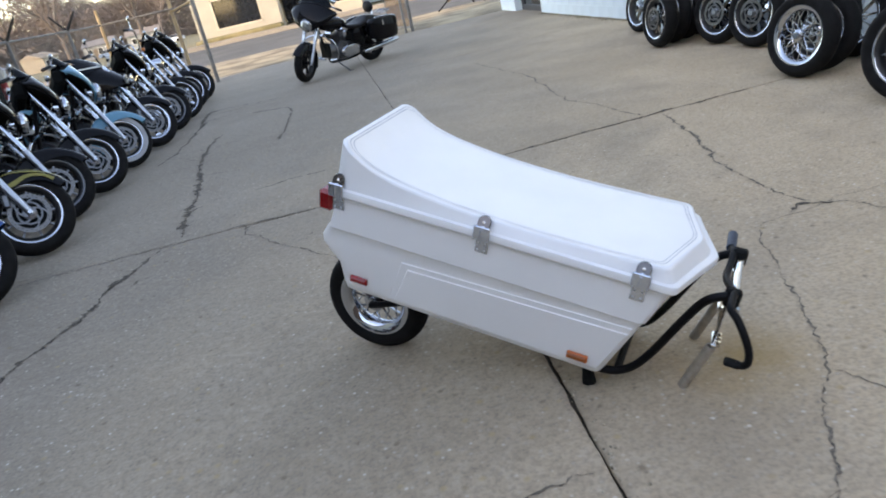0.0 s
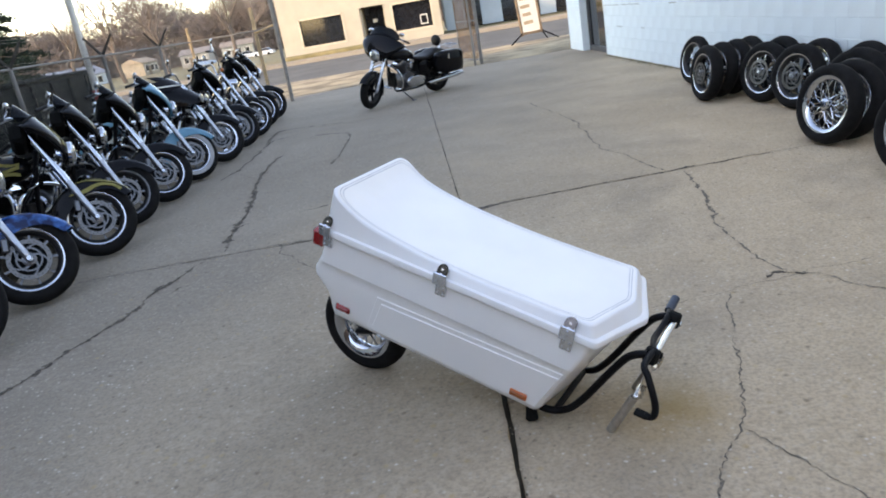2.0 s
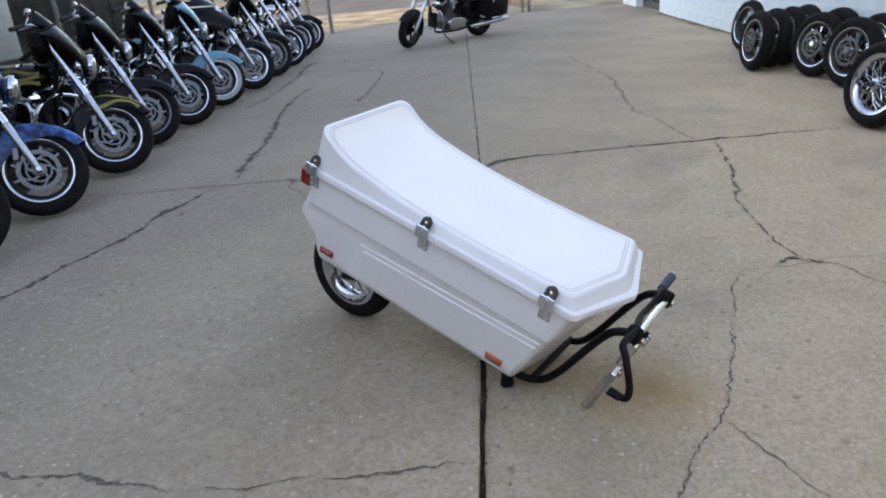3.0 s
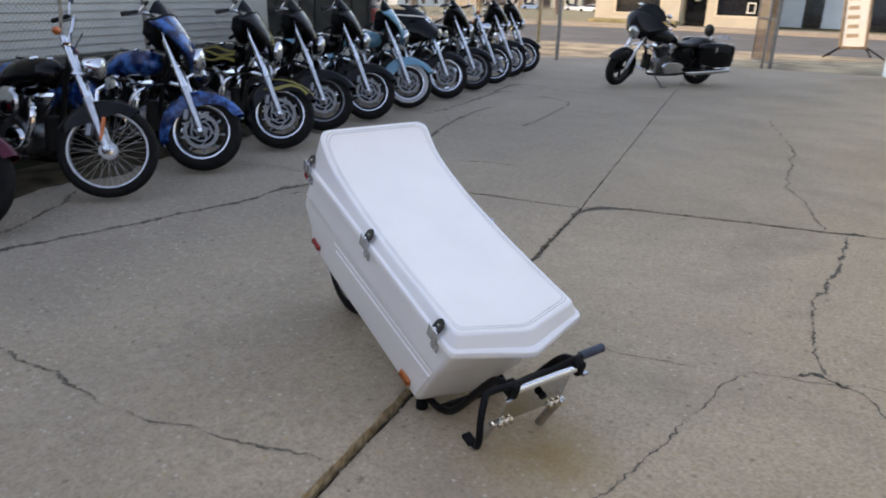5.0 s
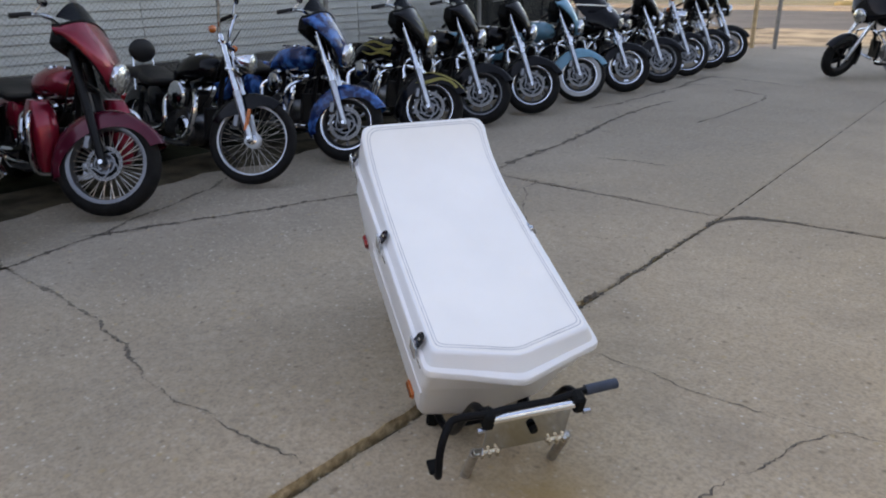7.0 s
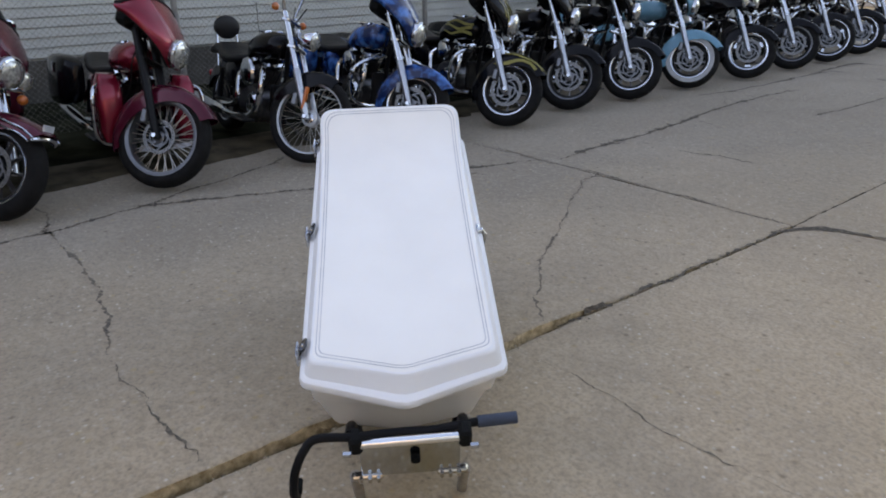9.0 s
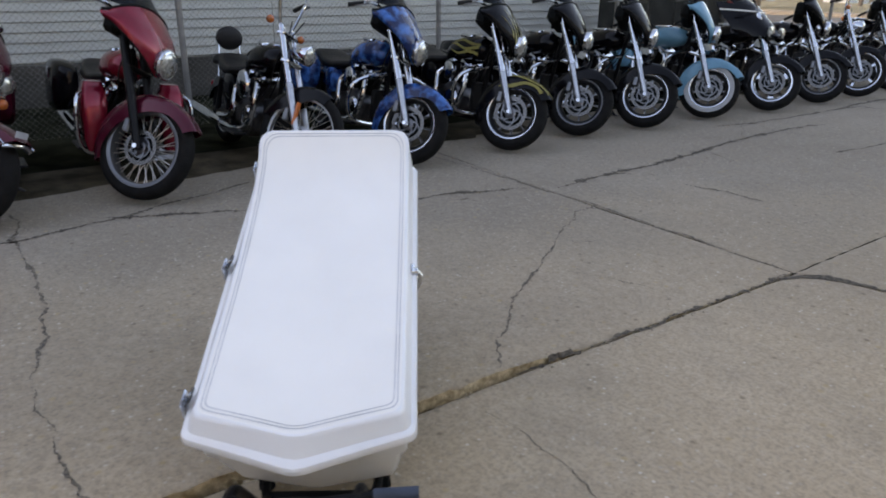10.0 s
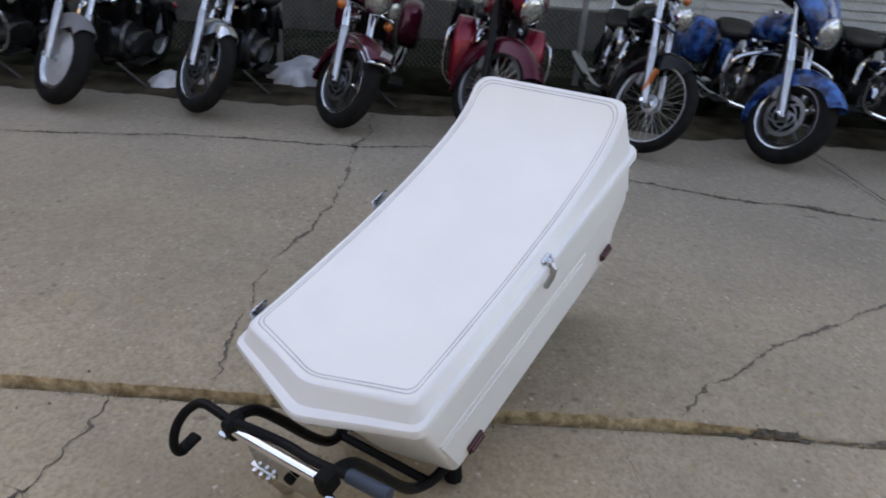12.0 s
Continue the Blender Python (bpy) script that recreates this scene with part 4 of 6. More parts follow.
# running gear
def wheel_parts(parent, c, axis, r, w, rim_r, style, lateral=None, spoke_mat=None, rim_mat=None, white=False, hub_r=0.045, rotor=0.0, rotor_side=1):
    """A motorcycle wheel as parts of its thing: tyre, rim, spokes or discs, hub and brake rotor."""
    rim_mat, spoke_mat = rim_mat or CHROME, spoke_mat or CHROME
    ax = Vector(axis).normalized()
    s = ax.orthogonal().normalized()
    u = ax.cross(s)
    C = Vector(c)
    side = r - rim_r
    prof = []
    for i in range(13):
        a = math.pi * (-0.5 + i / 12 * 1.0)
        prof.append((r - side * 0.55 + side * 0.55 * math.cos(a), w / 2 * math.sin(a)))
    prof = [(rim_r - 0.006, -w * 0.36), (rim_r + side * 0.2, -w * 0.46)] + prof + [(rim_r + side * 0.2, w * 0.46), (rim_r - 0.006, w * 0.36)]
    tyre = part("tyre", Geo().lathe(prof, C, ax, 40), RUBBER, parent, "black rubber tyre", 50)
    if white:
        for sg in (-1, 1):
            part("whitewall", Geo().lathe([(rim_r + 0.006, sg * (w * 0.41 + 0.004)), (rim_r + side * 0.22, sg * (w * 0.47 + 0.003)), (rim_r + side * 0.5, sg * (w * 0.5 + 0.002))], C, ax, 40), WHITEWALL, tyre, "white sidewall band")
    rw = w * (0.30 if style == "laced" else 0.40)
    dp = 0.42 if style == "laced" else 0.55 if style == "fat" else 1.0
    rp = [(rim_r + 0.004, -rw), (rim_r + 0.008, -rw + 0.004), (rim_r - 0.004 * dp, -rw + 0.010), (rim_r - 0.022 * dp, -rw * 0.55), (rim_r - 0.030 * dp, 0), (rim_r - 0.022 * dp, rw * 0.55), (rim_r - 0.004 * dp, rw - 0.010), (rim_r + 0.008, rw - 0.004), (rim_r + 0.004, rw), (rim_r - 0.014 * dp, rw - 0.002), (rim_r - 0.036 * dp, rw * 0.5), (rim_r - 0.044 * dp, 0), (rim_r - 0.036 * dp, -rw * 0.5), (rim_r - 0.014 * dp, -rw + 0.002)]
    dark = style in ("nine", "ten", "five", "six")
    rim = part("rim", Geo().lathe(rp, C, ax, 40, closed=True), FORKBLACK_RIM if dark else CHROME if style == "laced" else ALLOY if style == "fat" else rim_mat, parent, "", 50)
    if dark:
        for sg in (-1, 1):
            part("rim_lip", Geo().lathe([(rim_r + 0.010, sg * (rw - 0.002)), (rim_r + 0.006, sg * (rw + 0.003)), (rim_r - 0.006, sg * (rw + 0.002)), (rim_r - 0.012, sg * (rw - 0.006))], C, ax, 40), rim_mat, rim, "bright polished rim lip", 50)
    if style in ("laced", "fat"):
        for sg in (-1, 1):
            part("rim_lip", Geo().lathe([(rim_r + 0.012, sg * (rw - 0.004)), (rim_r + 0.009, sg * (rw + 0.004)), (rim_r - 0.004, sg * (rw + 0.003)), (rim_r - 0.018, sg * (rw - 0.001)), (rim_r - 0.020, sg * (rw - 0.006))], C, ax, 40), RIMBRIGHT if style == "laced" else ALLOY, rim, "polished rim face", 50)
        part("hub_flange", Geo().lathe([(0.001, rw * 1.1), (0.058, rw * 1.1), (0.064, rw), (0.058, rw * 0.8), (0.001, rw * 0.8)], C, ax, 24).lathe([(0.001, -rw * 1.1), (0.058, -rw * 1.1), (0.064, -rw), (0.058, -rw * 0.8), (0.001, -rw * 0.8)], C, ax, 24), RIMBRIGHT if style == "laced" else ALLOY, rim)
    hub = Geo().lathe([(0.001, -w * 0.62), (hub_r * 0.5, -w * 0.62), (hub_r * 0.55, -w * 0.45), (hub_r, -w * 0.38), (hub_r * 0.8, -w * 0.2), (hub_r * 0.8, w * 0.2), (hub_r, w * 0.38), (hub_r * 0.55, w * 0.45), (hub_r * 0.5, w * 0.62), (0.001, w * 0.62)], C, ax, 18)
    part("hub", hub, rim_mat if style != "laced" else CHROME, parent)
    ri = rim_r - 0.03 * dp

    def at(rad, a, h):
        return C + (s * math.cos(a) + u * math.sin(a)) * rad + ax * h

    g = Geo()
    if style == "laced":
        for k in range(40):
            a = 2 * math.pi * k / 40
            tw = 0.28 if k % 2 else -0.28
            h = w * 0.32 if k % 4 < 2 else -w * 0.32
            g.tube([at(hub_r * 0.9, a + tw * 2.2, h), at(ri, a, h * 0.25)], 0.0017, 4, cap=False)
    elif style == "fat":
        for k in range(40):
            a = 2 * math.pi * k / 40
            h = w * 0.3 if k % 2 else -w * 0.3
            g.tube([at(hub_r * 0.9, a, h), at(ri, a, h * 0.3)], 0.0038, 5, cap=False)
    elif style == "web":
        for k in range(24):
            a = 2 * math.pi * k / 24
            tw = 0.35 if k % 2 else -0.35
            g.tube([at(hub_r * 0.9, a + tw * 2.0, w * 0.2), at((ri + hub_r) / 2, a + tw * 0.6, w * 0.22), at(ri, a - tw * 0.15, w * 0.12)], 0.0045, 5, cap=False)
    elif style == "disc":
        for sg in (-1, 1):
            g.lathe([(hub_r * 0.7, sg * w * 0.42), (ri * 0.6, sg * w * 0.36), (ri, sg * w * 0.24)], C, ax, 32)
    else:
        n = {"five": 5, "nine": 9, "three": 3, "ten": 10, "six": 6}[style]
        for k in range(n):
            a = 2 * math.pi * k / n
            wd = {"five": 0.030, "nine": 0.014, "three": 0.06, "ten": 0.011, "six": 0.022}[style]
            prs = []
            for rad, kk in ((hub_r * 0.75, 1.25), ((hub_r + ri) / 2, 0.8), (ri + 0.004, 1.2)):
                t = wd * kk / rad
                prs.append([at(rad, a - t / 2, -w * 0.13), at(rad, a + t / 2, -w * 0.13), at(rad, a + t / 2 * 0.8, w * 0.16), at(rad, a - t / 2 * 0.8, w * 0.16)])
            g.loft(prs)
    part("spokes", g, spoke_mat, parent)
    if rotor:
        for sg in ((-1, 1) if rotor_side == 2 else (rotor_side,)):
            h = sg * w * 0.56
            disc = part("brake_rotor", Geo().lathe([(rotor * 0.79, h - 0.0025), (rotor, h - 0.0025), (rotor, h + 0.0025), (rotor * 0.79, h + 0.0025)], C, ax, 40, closed=True), ROTOR, parent, "perforated steel brake disc")
            gg = Geo()
            for k in range(28):
                aa = 2 * math.pi * k / 28
                rr = rotor * (0.86 if k % 2 else 0.93)
                gg.tube([at(rr, aa, h - 0.003), at(rr, aa, h + 0.003)], 0.0036, 6)
            tagged(part("drilled_holes", gg, CRATEBLACK, disc), kind="stuff")
            gg = Geo().lathe([(0.01, h - 0.006), (rotor * 0.30, h - 0.006), (rotor * 0.34, h - 0.003), (rotor * 0.34, h + 0.003), (rotor * 0.30, h + 0.006), (0.01, h + 0.006)], C, ax, 22, closed=True)
            gg.lathe([(rotor * 0.52, h - 0.003), (rotor * 0.60, h - 0.003), (rotor * 0.60, h + 0.003), (rotor * 0.52, h + 0.003)], C, ax, 30, closed=True)
            for k in range(5):
                arm = []
                for q in range(6):
                    rr, aa = rotor * (0.32 + 0.10 * q), 2 * math.pi * k / 5 + 0.19 * q
                    da = 0.017 * rotor / 0.14 / rr / 2
                    arm.append([at(rr, aa - da, h - 0.004), at(rr, aa + da, h - 0.004), at(rr, aa + da, h + 0.004), at(rr, aa - da, h + 0.004)])
                gg.loft(arm)
            part("rotor_carrier", gg, ALLOY, disc, "bright swirled disc carrier")
            part("hub_face", Geo().lathe([(0.02, h * 0.62), (rotor * 0.78, h * 0.62), (rotor * 0.78, h * 0.55), (0.02, h * 0.55)], C, ax, 30, closed=True), CRATEBLACK, disc, "black hub face behind the disc")
    return tyre


WC = Vector((-0.486, -0.004, -0.604))
tw = part("wheel_carrier", Geo().tube([(-0.486, -0.06, -0.604), (-0.486, 0.06, -0.604)], 0.014, 10), STEEL, trailer)
wheel_parts(trailer, WC, (0, 1, 0), 0.222, 0.105, 0.152, "web", hub_r=0.045)
g = Geo()
for sg in (-1, 1):
    g.tube([(-0.486, sg * 0.075, -0.604), (-0.30, sg * 0.09, -0.51), (-0.1, sg * 0.10, -0.435)], 0.014, 8)
part("swing_arm", g, BLACKTUBE, trailer, "black swing arm")
part("fender_liner", Geo().shell([[(-0.486 + 0.245 * math.cos(a), y, -0.604 + 0.245 * math.sin(a)) for a in [radians(48 + 8.4 * i) for i in range(11)]] for y in (-0.075, 0.075)], 0.004), BLACKTUBE, trailer)
for sg in (-1, 1):
    y = sg * 0.15
    part("frame_tube", Geo().tube([(-0.15, sg * 0.17, -0.425), (0.30, sg * 0.17, -0.445), (0.45, sg * 0.165, -0.462), (0.53, y, -0.44), (0.585, y, -0.36), (0.655, y, -0.19), (0.70, y, -0.10), (0.755, y, -0.062)], 0.0145, 10, smooth=5), BLACKTUBE, trailer, "bent black steel tube")
    inv = TRAILER_M.inverted()
    foot = TRAILER_M @ Vector((0.40, sg * 0.175, -0.455))
    lift = rise(foot.x, foot.y)
    a = inv @ Vector((foot.x, foot.y, lift + 0.012))
    part("rest_foot", Geo().tube([(0.40, sg * 0.175, -0.452), a], [0.016, 0.026], 8), CRATEBLACK, trailer, "black rubber rest foot")
part("cross_tube", Geo().tube([(0.50, -0.165, -0.455), (0.50, 0.165, -0.455)], 0.0135, 8), BLACKTUBE, trailer)
bar = [(0.822, -0.300, -0.187), (0.842, -0.298, -0.190), (0.853, -0.300, -0.174), (0.847, -0.299, -0.14), (0.824, -0.291, -0.10), (0.792, -0.268, -0.064), (0.766, -0.235, -0.052), (0.768, -0.14, -0.052), (0.755, -0.08, -0.066), (0.742, 0.0, -0.082), (0.745, 0.07, -0.078), (0.748, 0.14, -0.06), (0.738, 0.19, -0.066)]
part("hitch_bar", Geo().tube(bar, 0.0118, 10, smooth=5), BLACKTUBE, trailer, "wavy black hitch bar with a hooked end")
part("hook_pad", Geo().box((0.814, -0.302, -0.189), (0.046, 0.034, 0.015), 0.004), CRATEBLACK, trailer, "flat black pad at the hook's end")
part("grip", Geo().tube([(0.738, 0.185, -0.067), (0.735, 0.29, -0.064)], 0.0165, 12), GRIP, trailer, "blue-grey rubber grip")
for y in (-0.137, 0.148):
    clamp = part("clamp", Geo().box((0.768, y, -0.072), (0.05, 0.034, 0.062), 0.008), CRATEBLACK, trailer, "black clamp block")
    part("clamp_bolt", Geo().tube([(0.79, y + math.copysign(0.012, y), -0.095), (0.79, y + math.copysign(0.034, y), -0.095)], 0.009, 6), CHROME, clamp)
part("chrome_bar", Geo().tube([(0.776, -0.132, -0.074), (0.773, 0.15, -0.074)], 0.0135, 14), BRIGHTCHROME, trailer, "polished chrome cross bar")
part("hitch_plate", Geo().box((0.763, 0.003, -0.172), (0.006, 0.27, 0.15), 0.002, pose(0, 0, 0)), CHROME, trailer, "polished steel hitch plate")
part("knob", Geo().lathe([(0.001, 0.018), (0.012, 0.018), (0.0135, 0.014), (0.0135, 0.002), (0.001, 0.0)], (0.768, 0.016, -0.157), (1, 0, 0), 12), CRATEBLACK, trailer, "black rubber stop")
for sg in (-1, 1):
    y0, y1 = sg * 0.152, sg * 0.082
    br = part("hinge_bracket", Geo().box((0.762, (y0 + y1) / 2, -0.247), (0.022, 0.085, 0.018), 0.004), BRACKET, trailer, "bright plated hinge bracket")
    g = Geo()
    for dy in (0.0, 0.024, 0.048):
        g.tube([(0.776, y1 + sg * (dy + 0.005), -0.257), (0.776, y1 + sg * (dy + 0.005), -0.237)], 0.006, 6)
    part("bracket_bolt", g, BRACKET, br)
    tp, bt = Vector((0.757, y0, -0.252)), Vector((0.712, y0, -0.44))
    w = TRAILER_M @ bt
    d = (bt - tp).normalized()
    wd = (TRAILER_M.to_3x3() @ d)
    bt = bt + d * ((0.002 - w.z) / wd.z)
    part("stand_leg", Geo().lathe([(0.0115, 0), (0.016, 0), (0.016, (bt - tp).length), (0.0115, (bt - tp).length)], tp, d, 14, closed=True), STANDSTEEL, trailer, "dull steel stand tube")


# ---- motorcycles ----
def paint(name, col, col2=None, scale=6.0, lo=0.35, hi=0.65, rough=0.16, metal=0.0, coat=0.03):
    mt = material(name, col, rough, metal, vary=0.12, scale=scale, coat=coat, col2=col2, spec=0.1)
    for n in mt.node_tree.nodes:
        if n.type == "MAP_RANGE" and n.inputs[1].default_value > 0.3:
            n.inputs[1].default_value, n.inputs[2].default_value = lo, hi
    return mt


BLACK = paint("black_paint", (0.003, 0.003, 0.004), coat=0.14)
RED = paint("candy_red_paint", (0.20, 0.008, 0.022), rough=0.26, metal=0.45, coat=0.6)
MAROON = paint("maroon_paint", (0.085, 0.006, 0.018), rough=0.24, metal=0.35, coat=0.5)
BLUE = paint("blue_marbled_paint", (0.0015, 0.014, 0.065), (0.018, 0.14, 0.42), 11.0, 0.45, 0.66, coat=0.5)
SKYBLUE = paint("pale_blue_paint", (0.085, 0.24, 0.33), coat=0.5)
GOLD = paint("gold_flame_paint", (0.23, 0.20, 0.065), rough=0.3)
GREYP = paint("grey_paint", (0.16, 0.16, 0.17))
SMOKE = material("smoked_windshield", (0.02, 0.023, 0.027), 0.06, vary=0.1, spec=0.06)
SMOKE.node_tree.nodes["Principled BSDF"].inputs["Transmission Weight"].default_value = 0.4
SMOKE.node_tree.nodes["Principled BSDF"].inputs["IOR"].default_value = 1.15
LENS = material("headlight_glass", (0.42, 0.43, 0.41), 0.1, 0.7, vary=0.45, scale=45, coat=0.5)
FORKBLACK = material("black_fork", (0.006, 0.006, 0.0065), 0.35, vary=0.1, spec=0.15)
RAKE = radians(27)
AXIS = Vector((-math.sin(RAKE), 0, math.cos(RAKE)))


def fender(parent, c, r, hw, a0, a1, mat, name="front_fender", flare=0.0, label=""):
    rows = []
    for i in range(19):
        a = radians(a0 + (a1 - a0) * i / 18)
        k = i / 18
        row = []
        for j in range(11):
            t = -1 + 2 * j / 10
            drop = 0.08 * abs(t) ** 3 * (1 + 0.9 * math.sin(math.pi * min(max((k - 0.15) / 0.8, 0), 1)))
            rad = r + flare * max(0, 0.18 - k) - drop
            row.append((c[0] + rad * math.cos(a), c[1] + hw * math.sin(t * 1.35) / math.sin(1.35), c[2] + rad * math.sin(a)))
        rows.append(row)
    return part(name, Geo().shell(rows, 0.004, FM), mat, parent, label, 60)


FM = Matrix()


def motorcycle(label, hub, spec):
    """One cruiser, facing along +x before its turn; hub gives where its front wheel stands."""
    global FM
    o = dict(paint=BLACK, fairing="batwing", r=0.322, w=0.13, rim=0.222, style="nine", white=False, steer=34, head=0, lean=7, fork=CHROME, rim_mat=CHROME, spoke=ALLOY, bags=True, crash=True, bars="low", rotor=0.145, fender="long", lowers=False, backrest=False, fender_paint=None, spot=False, shield=True, rack=False, span=1.0)
    o.update(spec)
    R = o["r"]
    m = pose(hub[0], hub[1], 0, 0, 0, o["head"]) @ pose(0, 0, 0, -o["lean"]) @ pose(0, -R * math.sin(radians(o["lean"])), 0)
    th = thing("motorcycle", label, "motorcycle", m, "motorcycles parked in the lot")
    H = Vector((0, 0, R))
    FM = Matrix.Translation(H) @ Matrix.Rotation(radians(o["steer"]), 4, AXIS) @ Matrix.Translation(-H)
    pm, fp = o["paint"], o["fender_paint"] or o["paint"]

    def fork_part(name, g, mat, parent=th, label="", angle=35):
        g.v = [FM @ v for v in g.v]
        return part(name, g, mat, parent, label, angle)

    ax = FM.to_3x3() @ Vector((0, 1, 0))
    wheel_parts(th, H, ax, R, o["w"], o["rim"], o["style"], spoke_mat=o["spoke"], rim_mat=o["rim_mat"], white=o["white"], rotor=o["rotor"], rotor_side=-1, hub_r=0.04)
    ys = o["w"] / 2 + 0.045
    for sg in (-1, 1):
        off = Vector((0, sg * ys, 0))
        low = fork_part("fork_leg", Geo().tube([H + off - AXIS * 0.02, H + off + AXIS * 0.06, H + off + AXIS * 0.36, H + off + AXIS * 0.38], [0.022, 0.028, 0.029, 0.025], 12), SLIDER if o["fork"] is CHROME else o["fork"], label="fork slider")
        fork_part("fork_tube", Geo().tube([H + off + AXIS * 0.37, H + off + AXIS * 0.84], 0.0235 if o["fairing"] == "none" else 0.031, 12), CHROME if o["fork"] is CHROME else FORKBLACK, low)
        fork_part("axle_nut", Geo().tube([H + off + Vector((0, sg * 0.012, 0)), H + off + Vector((0, sg * 0.035, 0))], 0.016, 8), CHROME, low)
        fork_part("caliper", Geo().box(H + off * 0.86 + AXIS * 0.13 + Vector((-0.07, 0, 0)), (0.05, 0.04, 0.10), 0.01), ALLOY if sg < 0 else FORKBLACK, low, "brake caliper")
        if o["spot"] and sg < 0:
            fork_part("fork_reflector", Geo().box(H + off + AXIS * 0.15 + Vector((0.030, -0.012, 0)), (0.024, 0.034, 0.17), 0.004, None), ORANGE, low, "orange fork reflector")
    yk = Geo()
    for d in (0.56, 0.78):
        yk.box(H + AXIS * d, (0.07, 2 * ys + 0.05, 0.035), 0.01)
    fork_part("fork_yoke", yk, CHROME if o["fork"] is CHROME else FORKBLACK)
    if o["fender"] == "long":
        guard = fender(th, H, R + 0.028, o["w"] / 2 + 0.022, 32, 208, fp, flare=0.16)
        if o.get("flames"):
            for k, (t0, a0, a1) in enumerate(((-0.86, 44, 130), (-0.55, 38, 112), (-0.2, 35, 100), (0.2, 35, 95), (0.55, 38, 112), (0.86, 44, 130))):
                strip = []
                for q in range(13):
                    u = q / 12
                    ang = a0 + (a1 - a0) * u
                    kk = (ang - 32) / 176
                    mid, hw = t0 + 0.07 * math.sin(u * 7 + k), 0.075 * (1 - u) ** 0.6 + 0.01
                    row = []
                    for t in (mid - hw, mid + hw):
                        drop = 0.08 * abs(t) ** 3 * (1 + 0.9 * math.sin(math.pi * min(max((kk - 0.15) / 0.8, 0), 1)))
                        rr = R + 0.033 + 0.16 * max(0, 0.18 - kk) - drop
                        row.append(H + Vector((rr * math.cos(radians(ang)), (o["w"] / 2 + 0.026) * math.sin(t * 1.35) / math.sin(1.35), rr * math.sin(radians(ang)))))
                    strip.append(row)
                fork_part("flame", Geo().shell(strip, 0.002), GOLD, guard, "gold painted flame", 60)
    elif o["fender"] == "short":
        fender(th, H, R + 0.022, o["w"] / 2 + 0.012, 62, 165, fp)
    elif o["fender"] == "trim":
        hw = o["w"] / 2 + 0.04
        f = fender(th, H, R + 0.035, hw, 44, 200, fp, flare=0.3)
        for sg in (-1, 1):
            for dr, y in ((-0.012, hw + 0.006), (-0.05, hw + 0.008)):
                rail = []
                for a in (42, 52, 62, 74, 86, 98):
                    rr = R + dr + 0.055 * max(0, 72 - a) / 30
                    rail.append(H + Vector((rr * math.cos(radians(a)), sg * y, rr * math.sin(radians(a)))))
                fork_part("fender_trim", Geo().tube(rail, 0.0075, 6, smooth=2), CHROME, f, "chrome fender rail")
        fork_part("fender_tip", Geo().tube([H + Vector(((R + 0.075) * math.cos(radians(42)) - 4 * y * y, y, (R + 0.06) * math.sin(radians(42)) - 2 * y * y)) for y in (-hw, -0.06, 0, 0.06, hw)], 0.013, 8, smooth=3), CHROME, f, "chrome fender tip")
        fork_part("fender_plate", Geo().box(H + Vector(((R + 0.09) * math.cos(radians(50)), 0, (R + 0.08) * math.sin(radians(50)))), (0.006, 0.09, 0.06), 0.002), RIMBRIGHT, f, "small silver plate on the fender")
    B = H + AXIS * 0.65 + Vector((0.03 + o.get("nose", 0), 0, -0.02))
    hl = B + Vector((0.165 if o["fairing"] == "batwing" else 0.11, 0, 0.035 if o["fairing"] == "batwing" else 0.03))
    hr = 0.092 if o["fairing"] == "batwing" else 0.075
    if o["fairing"] in ("batwing", "none"):
        head = fork_part("headlight", Geo().lathe([(0.02, -0.13), (hr * 0.7, -0.11), (hr, -0.04), (hr * 1.06, 0.0), (hr * 1.06, 0.018), (hr * 0.94, 0.024)], hl, (1, 0, -0.06), 24), CHROME, label="chrome headlight shell")
        fork_part("headlight_lens", Geo().lathe([(hr * 0.95, 0.02), (hr * 0.8, 0.034), (hr * 0.4, 0.044), (0.002, 0.047)], hl, (1, 0, -0.06), 24), LENS, head, "clear round headlight lens")
    if o["fairing"] == "batwing":
        def wing(v, t):
            """A point of the rounded batwing: v from chin to brow, t from side to side."""
            at_ = abs(t)
            zl = -0.10 + 0.22 * at_ ** 1.4 + 0.02 * at_ ** 10
            zu = 0.335 - 0.10 * at_ ** 2.0 - 0.035 * at_ ** 10
            wrap = 1 - max(1 - at_ ** 2.3, 0) ** (1 / 2.3)
            z = zl + (zu - zl) * v
            lean = -0.06 * ((0.4 - v) / 0.4) ** 2 * (1 - at_) if v < 0.4 else 0.0
            lean -= 0.215 * max((z + 0.04) / 0.36, 0) ** 1.6
            half = o["span"] * (0.32 + 0.03 * math.sin(math.pi * min(v * 1.05, 1)))
            return B + Vector((0.175 - 0.20 * wrap - 0.05 * at_ ** 2 + lean, half * t, z + 0.03))

        ts = [math.sin(math.pi / 2 * (-1 + 2 * j / 28)) for j in range(29)]
        rows = [[wing(i / 12, t) for t in ts] for i in range(13)]
        shell = fork_part("fairing", Geo().shell(rows, 0.012), pm, label="", angle=60)
        fork_part("fairing_lining", Geo().shell([[p + Vector((-0.022, 0, 0)) for p in r[1:-1]] for r in rows], 0.006), CRATEBLACK, shell, "black inner fairing", 60)
        fork_part("fairing_edge", Geo().tube([wing(1, t) for t in ts[::2]], 0.009, 6), CRATEBLACK, shell, "black brow trim")
